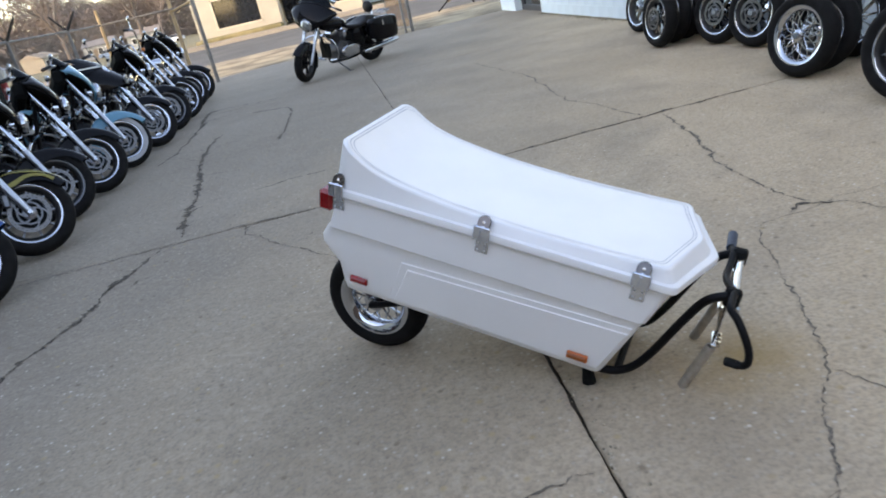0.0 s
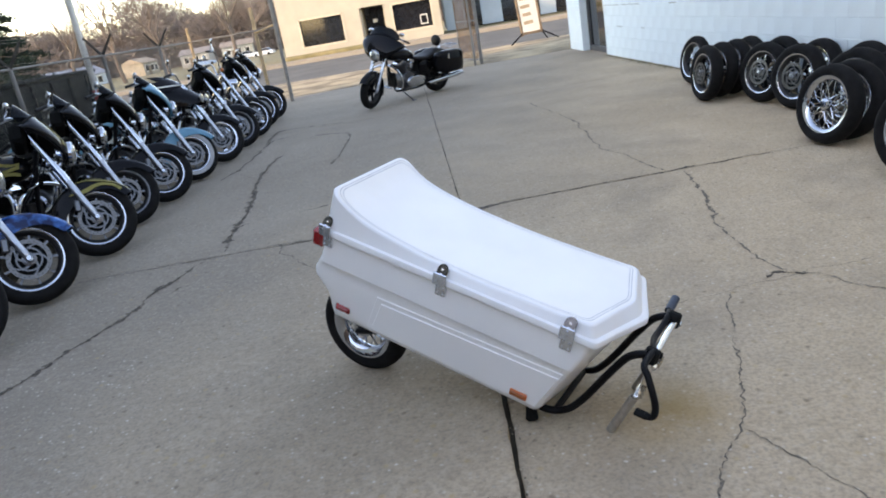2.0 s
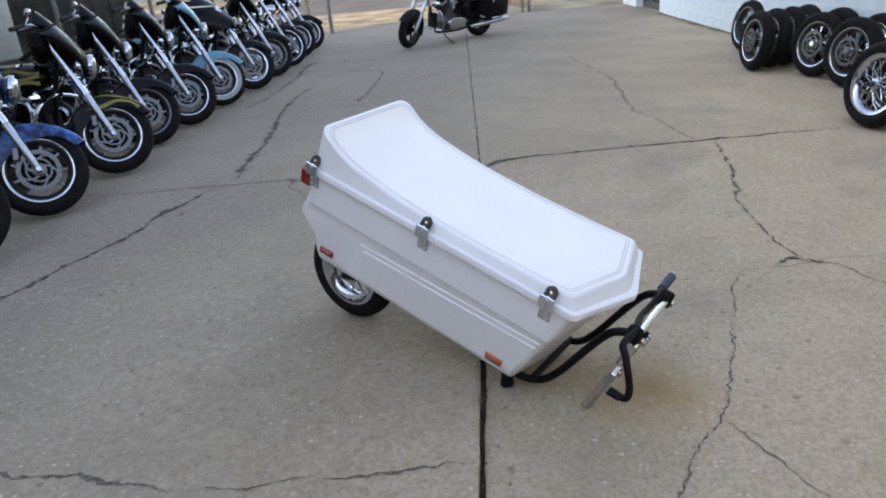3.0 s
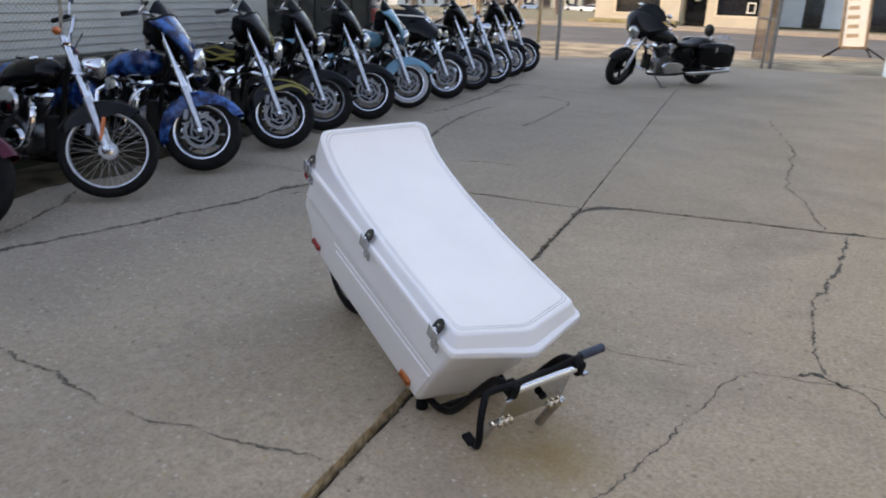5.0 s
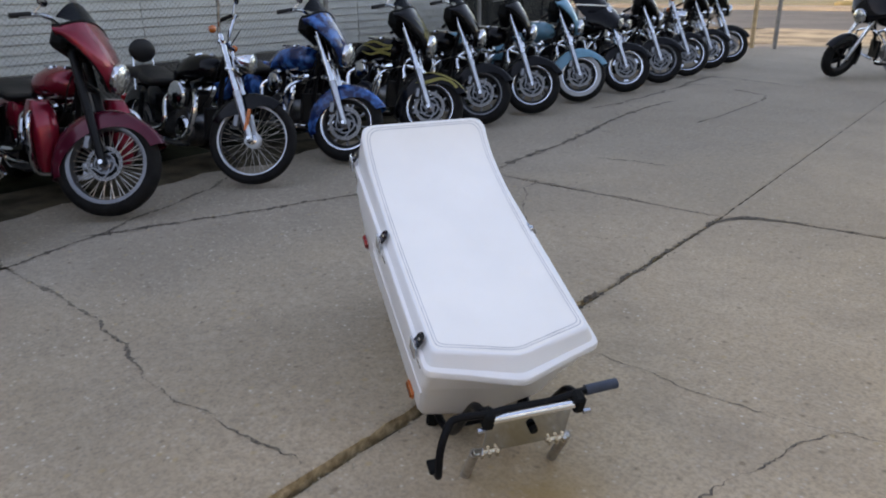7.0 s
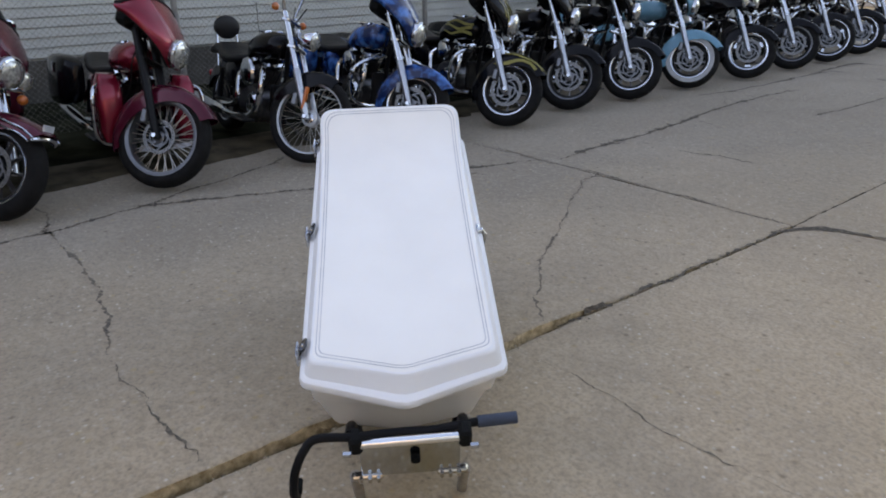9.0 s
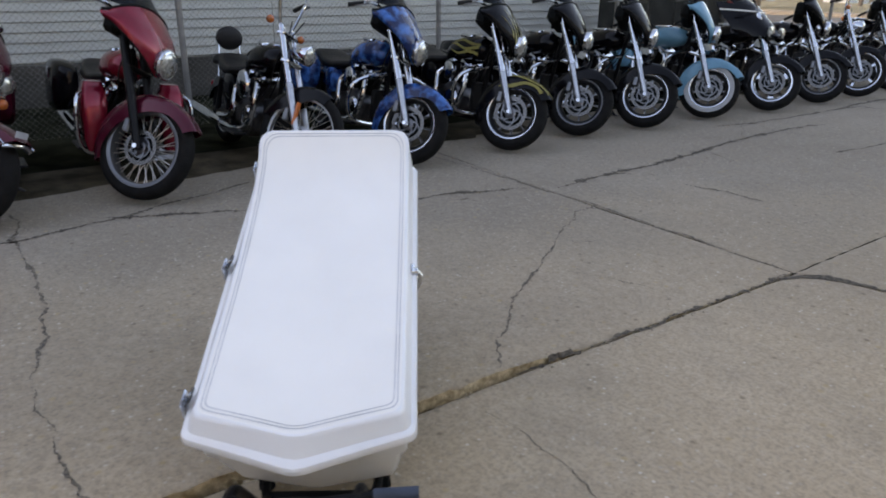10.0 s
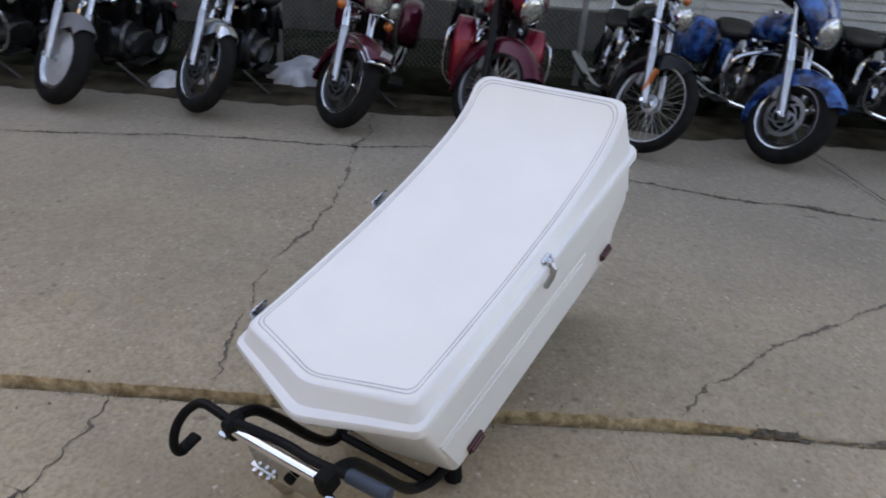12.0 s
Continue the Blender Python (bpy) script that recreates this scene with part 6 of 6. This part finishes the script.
for x, y, turn, tilt, r, w, rim, style, kw in (
        (3.32, 4.45, 190, 12, 0.31, 0.13, 0.22, "nine", {}),
        (2.98, 3.05, 186, 8, 0.315, 0.14, 0.215, "ten", {"rotor": 0.12}),
        (3.17, 3.14, 188, 9, 0.315, 0.14, 0.215, "ten", {}),
        (3.35, 3.20, 188, 10, 0.315, 0.14, 0.215, "five", {}),
        (3.53, 3.28, 188, 12, 0.315, 0.14, 0.215, "five", {}),
        (3.36, 2.42, 200, 11, 0.315, 0.14, 0.215, "nine", {"rotor": 0.13}),
        (3.64, 2.72, 194, 14, 0.315, 0.14, 0.215, "nine", {}),
        (3.42, 1.80, 200, 11, 0.315, 0.14, 0.215, "nine", {"rotor": 0.13}),
        (3.68, 1.98, 192, 14, 0.315, 0.14, 0.215, "five", {}),
        (2.93, 0.30, 196, 12, 0.315, 0.13, 0.222, "web", {}),
        (3.11, 0.34, 203, 13, 0.315, 0.13, 0.215, "ten", {}),
        (3.28, 0.62, 198, 16, 0.34, 0.13, 0.24, "nine", {}),
        (3.52, 0.50, 195, 15, 0.315, 0.13, 0.215, "ten", {}),
        (3.72, 1.25, 190, 15, 0.315, 0.14, 0.215, "five", {}),
        (2.88, -0.95, 203, 11, 0.325, 0.14, 0.225, "ten", {"rotor": 0.13}),
        (3.14, -0.80, 200, 13, 0.315, 0.14, 0.215, "nine", {}),
        (3.5, -0.5, 195, 15, 0.315, 0.14, 0.215, "nine", {})):
    loose_wheel(x, y, turn, tilt, r, w, rim, style, **kw)


# ---- behind the fence ----
dumpster = thing("dumpster", "large black steel bin with a red striped edge behind the fence", "bin", pose(-6.4, 6.6, -0.02))
part("bin_body", Geo().box((0, 0, 0.78), (0.7, 2.6, 1.4), 0.03), CRATEBLACK, dumpster)
part("bin_lid", Geo().box((0, 0, 1.51), (0.76, 2.68, 0.06), 0.02), CRATEBLACK, dumpster)
g = Geo()
for k in range(4):
    g.box((0.37, -0.9 + k * 0.6, 0.8), (0.05, 0.07, 1.3), 0.01)
part("bin_rib", g, CRATEBLACK, dumpster)
REDTAPE = material("red_reflective_tape", (0.45, 0.03, 0.03), 0.4)
for k in range(5):
    part("striped_tape", Geo().box((0.355, 1.26, 0.3 + 0.22 * k), (0.012, 0.06, 0.11), 0.002), REDTAPE, dumpster, "red reflective stripe")
for sx in (-1, 1):
    for sy in (-1, 1):
        part("caster", Geo().lathe([(0.001, -0.03), (0.05, -0.03), (0.05, 0.03), (0.001, 0.03)], (sx * 0.25, sy * 1.1, 0.05), (1, 0, 0), 12), RUBBER, dumpster)
pole = thing("utility_pole", "weathered pale pole with a red reflector near its foot", "pole", pose(-6.0, 7.65, -0.05))
part("shaft", Geo().tube([(0, 0, 0), (0.02, 0.02, 8.0)], [0.056, 0.05], 14), material("pale_pole", (0.55, 0.51, 0.45), 0.85, vary=0.2, scale=4, bump=0.3), pole)
part("reflector", Geo().lathe([(0.055, 0), (0.059, 0.005), (0.059, 0.3), (0.055, 0.305)], (0, 0, 0.9), (0, 0, 1), 14), REDTAPE, pole, "red reflective band")


def snow(x, y, sx, sy, h, seed):
    """A low, crusted snow remnant with a ragged outline."""
    rings = []
    for k in range(14):
        u = k / 13
        rr = math.cos(u * math.pi / 2)
        ring_ = []
        for i in range(40):
            a = 2 * math.pi * i / 40
            q = 1 + 0.5 * noise.noise((math.cos(a) * 1.3 + seed, math.sin(a) * 1.3, seed)) + 0.15 * noise.noise((math.cos(a) * 4, math.sin(a) * 4, seed))
            px, py = sx * rr * q * math.cos(a), sy * rr * q * math.sin(a)
            lump = 0.35 * noise.noise((px * 6, py * 6, seed)) + 0.08 * noise.noise((px * 20, py * 20, seed + 2))
            ring_.append((x + px + 0.02 * noise.noise((px * 20, u * 5, seed)), y + py, -0.03 + (h + 0.03) * math.sin(u * math.pi / 2) * (1 + lump)))
        rings.append(ring_)
    ob = part("snow_patch", Geo().loft(rings), SNOW, angle=70)
    return tagged(ob, "small crusted patch of old white snow on dark soil", "snow", "leftover snow patches")


snow(-4.13, -5.14, 0.22, 0.17, 0.11, 1)
snow(-4.45, -4.95, 0.30, 0.16, 0.20, 6)
snow(-4.58, -4.16, 0.27, 0.18, 0.13, 3)
snow(-4.95, -4.12, 0.30, 0.36, 0.15, 2)
snow(-4.95, -3.78, 0.24, 0.2, 0.12, 7)
snow(-4.5, -2.15, 0.26, 0.2, 0.12, 4)

# ---- across the street ----
FX, FY = -8.35, 37.0
shop = thing("shop_building", "cream single-storey shop with dark plate-glass windows and recessed door", "building", pose(FX, FY, -0.06))
W, HT = 9.0, 4.2
g = Geo()
for x0, x1, z0, z1 in ((0, 1.1, 0, HT), (1.1, 3.55, 0, 0.55), (1.1, 3.55, 2.05, HT), (3.55, 4.55, 0, HT), (4.55, 5.95, 2.15, HT), (5.95, 6.35, 0, HT), (6.35, 8.55, 0, 0.55), (6.35, 8.55, 2.05, HT), (8.55, W, 0, HT)):
    part("wall", Geo().box(((x0 + x1) / 2, 0.15, (z0 + z1) / 2), (x1 - x0, 0.3, z1 - z0), 0.001), STUCCO, shop)
part("side_wall", Geo().box((0.15, 5.3, HT / 2), (0.3, 10, HT), 0.01).box((W - 0.15, 5.3, HT / 2), (0.3, 10, HT), 0.01).box((W / 2, 10.4, HT / 2), (W, 0.2, HT), 0.01), STUCCO, shop)
part("roof", Geo().box((W / 2, 5.2, HT + 0.06), (W + 0.3, 10.8, 0.16), 0.02), TRIMPAINT, shop)
part("door_reveal", Geo().box((4.6, 0.9, 1.08), (0.1, 1.2, 2.15), 0.01).box((5.9, 0.9, 1.08), (0.1, 1.2, 2.15), 0.01).box((5.25, 0.9, 2.2), (1.4, 1.2, 0.1), 0.01), STUCCO, shop)
dr = part("door", Geo().box((5.3, 1.45, 1.05), (1.2, 0.06, 2.1), 0.01), DARKGLASS, shop, "dark glazed door")
part("door_notice", Geo().box((5.25, 1.41, 1.35), (0.26, 0.01, 0.2), 0.002), SIGNWHITE, dr, "small white notice")
for x0, x1 in ((1.1, 3.55), (6.35, 8.55)):
    win = part("window", Geo().box(((x0 + x1) / 2, 0.2, 1.3), (x1 - x0, 0.03, 1.5), 0.002), DARKGLASS, shop, "dark plate-glass window")
    g = Geo()
    for a, b in (((x0, 0.55), (x1, 0.55)), ((x0, 2.05), (x1, 2.05)), ((x0, 0.55), (x0, 2.05)), ((x1, 0.55), (x1, 2.05))):
        g.box(((a[0] + b[0]) / 2, 0.02, (a[1] + b[1]) / 2), (abs(b[0] - a[0]) + 0.1, 0.08, abs(b[1] - a[1]) + 0.1), 0.01)
    part("window_frame", g, TRIMPAINT, win)
g = Geo()
for dx, dz, sx, sz in ((0, 0.24, 0.4, 0.05), (0, -0.24, 0.4, 0.05), (-0.18, 0, 0.05, 0.5), (0.18, 0, 0.05, 0.5)):
    g.box((8.05 + dx, 0.17, 1.0 + dz), (sx, 0.02, sz), 0.004)
part("picture_frame", g, SIGNWHITE, shop, "pale picture frame in the window")
planter = part("planting_strip", Geo().box((2.3, -0.9, 0.1), (4.6, 1.4, 0.3), 0.08), GRASS, shop, "low strip of dry grass")

garage = thing("garage_building", "grey-blue workshop with dark open bays", "building", pose(1.0, 42.5, -0.1))
GREYBLUE = material("grey_blue_wall_paint", (0.33, 0.38, 0.42), 0.8, vary=0.08, scale=1)
g = Geo()
for x0, x1, z0, z1 in ((0, 1.3, 0, 4.5), (1.3, 2.3, 2.3, 4.5), (2.3, 3.6, 0, 4.5), (3.6, 6.0, 2.7, 4.5), (6.0, 7.0, 0, 4.5), (7.0, 9.4, 2.7, 4.5), (9.4, 14, 0, 4.5)):
    part("wall", Geo().box(((x0 + x1) / 2, 0.15, (z0 + z1) / 2), (x1 - x0, 0.3, z1 - z0), 0.003), GREYBLUE, garage)
part("rear_wall", Geo().box((7, 6, 2.25), (14, 0.2, 4.5), 0.01), GREYBLUE, garage)
part("roof", Geo().box((7, 3, 4.55), (14.4, 6.6, 0.15), 0.02), FOUNDATION, garage)
for x0, x1, h in ((1.3, 2.3, 2.3), (3.6, 6.0, 2.7), (7.0, 9.4, 2.7)):
    part("bay_door", Geo().box(((x0 + x1) / 2, 0.32, h / 2), (x1 - x0, 0.05, h), 0.01), DARKGLASS, garage, "dark bay opening")

sign = thing("pavement_sign", "white board sign in a brown frame on splayed metal legs", "sign", pose(3.08, 18.0, -0.005, 0, 0, 6))
board_ob = part("board", Geo().box((0, 0, 1.12), (0.56, 0.05, 1.62), 0.006, pose(0, 0, 0, 0, -4, 0)), SIGNWHITE, sign, "white sign board")
g = Geo()
for dx in (-0.31, 0.31):
    g.box((dx, 0, 1.1), (0.07, 0.09, 1.75), 0.01, pose(0, 0, 0, 0, -4, 0))
g.box((0, 0, 0.28), (0.62, 0.09, 0.07), 0.01).box((-0.15, 0, 1.97), (0.62, 0.09, 0.07), 0.01)
part("sign_frame", g, WOOD, sign, "brown wooden frame")
for dx in (-1, 1):
    part("leg", Geo().tube([(dx * 0.28, 0, 0.32), (dx * 0.75, -0.25, 0.02)], 0.022, 8), FORKBLACK, sign)
    part("leg", Geo().tube([(dx * 0.28, 0, 0.32), (dx * 0.55, 0.35, 0.02)], 0.022, 8), FORKBLACK, sign)
for k in range(5):
    part("lettering", Geo().box((-0.05 - 0.012 * k, -0.03, 0.6 + 0.24 * k), (0.3 - 0.04 * (k % 2), 0.006, 0.1), 0.002, pose(0, 0, 0, 0, -4, 0)), material("faded_ink", (0.4, 0.3, 0.2), 0.7) if k == 0 else bpy.data.materials["faded_ink"], board_ob)


# ---- distance: houses, cars, trees ----
def house(x, y, z, w, d, h, turn, wall_col, roof_col, label):
    wall_col = tuple(c * 0.6 for c in wall_col)
    th = thing("house", label, "house", pose(x, y, z, 0, 0, turn))
    wm = material("house_wall", wall_col, 0.8, vary=0.06)
    part("wall", Geo().loft([[(-w / 2, -d / 2, zz), (w / 2, -d / 2, zz), (w / 2, d / 2, zz), (-w / 2, d / 2, zz)] for zz in (0, h)]), wm, th)
    g = Geo()
    g.add([(-w / 2 - 0.3, -d / 2 - 0.4, h - 0.1), (w / 2 + 0.3, -d / 2 - 0.4, h - 0.1), (w / 2 + 0.3, 0, h + d * 0.17), (-w / 2 - 0.3, 0, h + d * 0.17), (-w / 2 - 0.3, d / 2 + 0.4, h - 0.1), (w / 2 + 0.3, d / 2 + 0.4, h - 0.1)], [(0, 1, 2, 3), (3, 2, 5, 4), (0, 3, 4), (1, 5, 2), (0, 4, 5, 1)])
    part("roof", g, material("roof_shingles", roof_col, 0.9, vary=0.15), th)
    for k in (-0.3, 0.05, 0.32):
        win = part("window", Geo().box((k * w, -d / 2 - 0.02, h * 0.55), (0.9, 0.06, 1.1), 0.01), DARKGLASS, th)
        part("window_frame", Geo().box((k * w, -d / 2 + 0.0, h * 0.55), (1.1, 0.06, 1.3), 0.01), SIGNWHITE, win)
    part("door", Geo().box((-0.12 * w, -d / 2 - 0.02, 1.0), (0.9, 0.06, 2.0), 0.01), WOOD, th)
    return th


house(-70.5, 139, -2.6, 11, 9, 2.6, 55, (0.66, 0.72, 0.78), (0.19, 0.21, 0.25), "white single-storey house with a grey roof")
house(-62, 153, -2.4, 4.5, 6, 2.8, 70, (0.55, 0.47, 0.36), (0.3, 0.24, 0.18), "tan house with a brown gabled roof")
house(-86, 128, -2.1, 4.5, 6, 2.6, 80, (0.68, 0.70, 0.72), (0.3, 0.31, 0.32), "small white gabled garage")
house(-51, 158, -2.4, 6, 6, 2.8, 5, (0.5, 0.49, 0.47), (0.2, 0.18, 0.17), "grey bungalow with a dark roof")
house(-45, 170, -2.5, 7, 6, 3.0, 10, (0.62, 0.6, 0.52), (0.24, 0.2, 0.17), "cream bungalow with a brown roof")


def parked_car(x, y, z, turn, col, label):
    th = thing("car", label, "car", pose(x, y, z, 0, 0, turn), "cars parked far along the street")
    pm = material("car_paint", col, 0.3, coat=0.6, vary=0.05)
    part("body", Geo().loft([[(xx, -0.85, z0), (xx, 0.85, z0), (xx, 0.85, z1), (xx, 0.7, z1 + 0.08), (xx, -0.7, z1 + 0.08), (xx, -0.85, z1)] for xx, z0, z1 in ((-2.2, 0.35, 0.75), (-2.0, 0.25, 0.85), (-0.9, 0.22, 0.9), (0.9, 0.22, 0.9), (2.0, 0.25, 0.75), (2.25, 0.35, 0.6))]), pm, th)
    part("cabin", Geo().loft([[(-1.7, -0.78, 0.9), (1.0, -0.78, 0.9), (1.0, 0.78, 0.9), (-1.7, 0.78, 0.9)], [(-1.2, -0.62, 1.42), (0.3, -0.62, 1.42), (0.3, 0.62, 1.42), (-1.2, 0.62, 1.42)]]), DARKGLASS, th)
    part("roof", Geo().box((-0.45, 0, 1.43), (1.5, 1.24, 0.05), 0.02), pm, th)
    for sx in (-1.35, 1.4):
        for sy in (-0.8, 0.8):
            part("wheel", Geo().lathe([(0.001, -0.1), (0.2, -0.1), (0.32, -0.09), (0.33, 0), (0.32, 0.09), (0.2, 0.1), (0.001, 0.1)], (sx, sy, 0.33), (0, 1, 0), 18), RUBBER, th)


parked_car(-38, 150, -2.36, 10, (0.55, 0.57, 0.6), "silver car parked far down the street")
parked_car(-34, 146, -2.32, 170, (0.7, 0.72, 0.74), "white car parked far down the street")
parked_car(-47, 149, -2.35, 12, (0.2, 0.3, 0.45), "blue car parked far down the street")


def bare_tree_geo(h, seed, levels=5, fork=3, spread=0.55, twigs=True):
    rnd = random.Random(seed)
    g = Geo()

    def grow(p, d, length, r, lev):
        pts, rs = [p], [r]
        n = 3
        for k in range(n):
            d = (d + Vector((rnd.uniform(-1, 1), rnd.uniform(-1, 1), rnd.uniform(-0.4, 0.6))) * 0.13).normalized()
            p = p + d * (length / n)
            pts.append(p)
            rs.append(r * (1 - 0.32 * (k + 1) / n))
        g.tube(pts, rs, 7 if lev > 3 else 4 if lev > 1 else 3, cap=False)
        if lev == 0:
            return
        kids = fork + (1 if rnd.random() < 0.4 else 0)
        for k in range(kids):
            a = rnd.uniform(0, 2 * math.pi)
            side = d.orthogonal().normalized()
            side = Matrix.Rotation(a, 3, d) @ side
            nd = (d + side * rnd.uniform(0.4, 1.0) * spread * 1.5 + Vector((0, 0, 0.15))).normalized()
            start = pts[-1] if k == 0 else pts[rnd.choice((2, 3))]
            grow(start, nd, length * rnd.uniform(0.62, 0.85), rs[-1] * rnd.uniform(0.6, 0.8), lev - 1)

    grow(Vector((0, 0, 0)), Vector((0, 0, 1)), h * 0.27, h * 0.0155, levels)
    return g


def tree(geo, m, label, group="", mat=None):
    th = thing("tree", label, "tree", m, group)
    ob = new("crown", geo)
    ob.parent = th
    return th


near_me = [bare_tree_geo(15, 3, 6, 3, 0.5).mesh("branches", BARK), bare_tree_geo(14, 8, 6, 3, 0.55).mesh("branches", BARK)]
for x, y, z, k, sc, rz in ((-26.0, 68, -0.7, 0, 1.0, 0), (-33, 74, -0.8, 1, 1.15, 70), (-18.5, 66, -0.6, 1, 1.0, 140), (-41, 80, -1.0, 0, 1.1, 200)):
    tree(near_me[k], pose(x, y, z, 0, 0, rz) @ Matrix.Scale(sc, 4), "tall bare deciduous tree with thin grey-brown twigs", "bare trees beyond the street")
FARBARK = material("hazy_twigs", (0.18, 0.142, 0.122), 1.0, vary=0.2)
far_geo = [bare_tree_geo(12, 20 + k, 4, 4, 0.5) for k in range(3)]
g = Geo()
rnd = random.Random(5)
for k in range(110):
    x, y = -150 + k * 1.75 + rnd.uniform(-2, 2), rnd.uniform(175, 230)
    src = far_geo[k % 3]
    m = pose(x, y, -3.1, 0, 0, rnd.uniform(0, 360)) @ Matrix.Scale(rnd.uniform(1.2, 2.0), 4)
    g.add(src.v, src.f, m)
tagged(part("far_woods", g, FARBARK), "hazy brown belt of bare winter woods", "woods", kind="stuff")
g = Geo()
for k in range(20000):
    x, y = rnd.uniform(-150, 45), rnd.uniform(178, 232)
    c = Vector((x, y, -3 + (rnd.random() ** 1.3) * 19 * (0.75 + 0.5 * noise.noise((x * 0.06, 1, 2)))))
    for j in range(5):
        d = Vector((rnd.uniform(-1, 1), rnd.uniform(-1, 1), rnd.uniform(-0.2, 1))).normalized() * rnd.uniform(0.8, 2.2)
        sd = d.orthogonal().normalized() * rnd.uniform(0.05, 0.12)
        g.add([c - d - sd * 0.3, c - d + sd * 0.3, c + d + sd, c + d - sd], [(0, 1, 2, 3)])
tagged(part("far_brush", g, FARBARK), "brown tangle of distant brush and twigs", "woods", kind="stuff")

pine = thing("pine_tree", "dark evergreen tree with drooping limbs", "tree", pose(-30.2, 45, -0.2) @ Matrix.Scale(0.78, 4))
part("trunk", Geo().tube([(0, 0, 0), (0.1, 0, 6), (0, 0.1, 14)], [0.3, 0.22, 0.05], 10), BARK, pine)
gl, gn = Geo(), Geo()
for k in range(70):
    z = 2.0 + k * 0.158
    a = k * 2.4
    ln = (5.4 - 0.38 * (z - 3)) * rnd.uniform(0.75, 1.1)
    tip = Vector((math.cos(a) * ln, math.sin(a) * ln, z - 0.06 * ln * ln / 3))
    gl.tube([(0, 0, z), Vector((tip.x * 0.5, tip.y * 0.5, z + 0.15)), tip], [0.06, 0.04, 0.012], 5, smooth=3)
    for j in range(420):
        u = rnd.uniform(0.12, 1.02)
        c = Vector((tip.x * u, tip.y * u, z + (tip.z - z) * u * u)) + Vector((rnd.gauss(0, 0.35), rnd.gauss(0, 0.35), rnd.gauss(-0.05, 0.14)))
        d = Vector((rnd.uniform(-1, 1), rnd.uniform(-1, 1), rnd.uniform(-0.5, 0.3))).normalized() * rnd.uniform(0.25, 0.5)
        sd = d.orthogonal().normalized() * 0.09
        gn.add([c - d * 0.2 - sd, c - d * 0.2 + sd, c + d], [(0, 1, 2)])
part("limbs", gl, BARK, pine)
tagged(part("needles", gn, NEEDLES, pine), kind="stuff")

# plain unseen buildings added behind the way in, for darker reflections and bounced light
south = thing("added_dark_wall", "unseen brown brick building added to darken reflections", "wall", kind="structure")
part("wall_core", Geo().box((-1, -17, 3.0), (24, 2, 6.0), 0.02), material("brown_brick", (0.16, 0.10, 0.075), 0.9, vary=0.2, scale=4, bump=0.4), south)
part("roof", Geo().box((-1, -17, 6.05), (24.4, 2.4, 0.2), 0.02), FOUNDATION, south)
# pale block added out of view to throw warm sunlight back at the trailer
southeast = thing("bounce_wall", "unseen pale stucco building added to bounce warm sunlight", "wall", kind="structure")
part("wall_core", Geo().box((13.4, -12.2, 3.6), (2.4, 14.0, 7.2), 0.02), material("warm_bounce_stucco", (0.8, 0.67, 0.53), 0.85, vary=0.06, scale=1.5, bump=0.3), southeast)
part("roof", Geo().box((13.4, -12.2, 7.3), (2.8, 14.4, 0.2), 0.02), FOUNDATION, southeast)
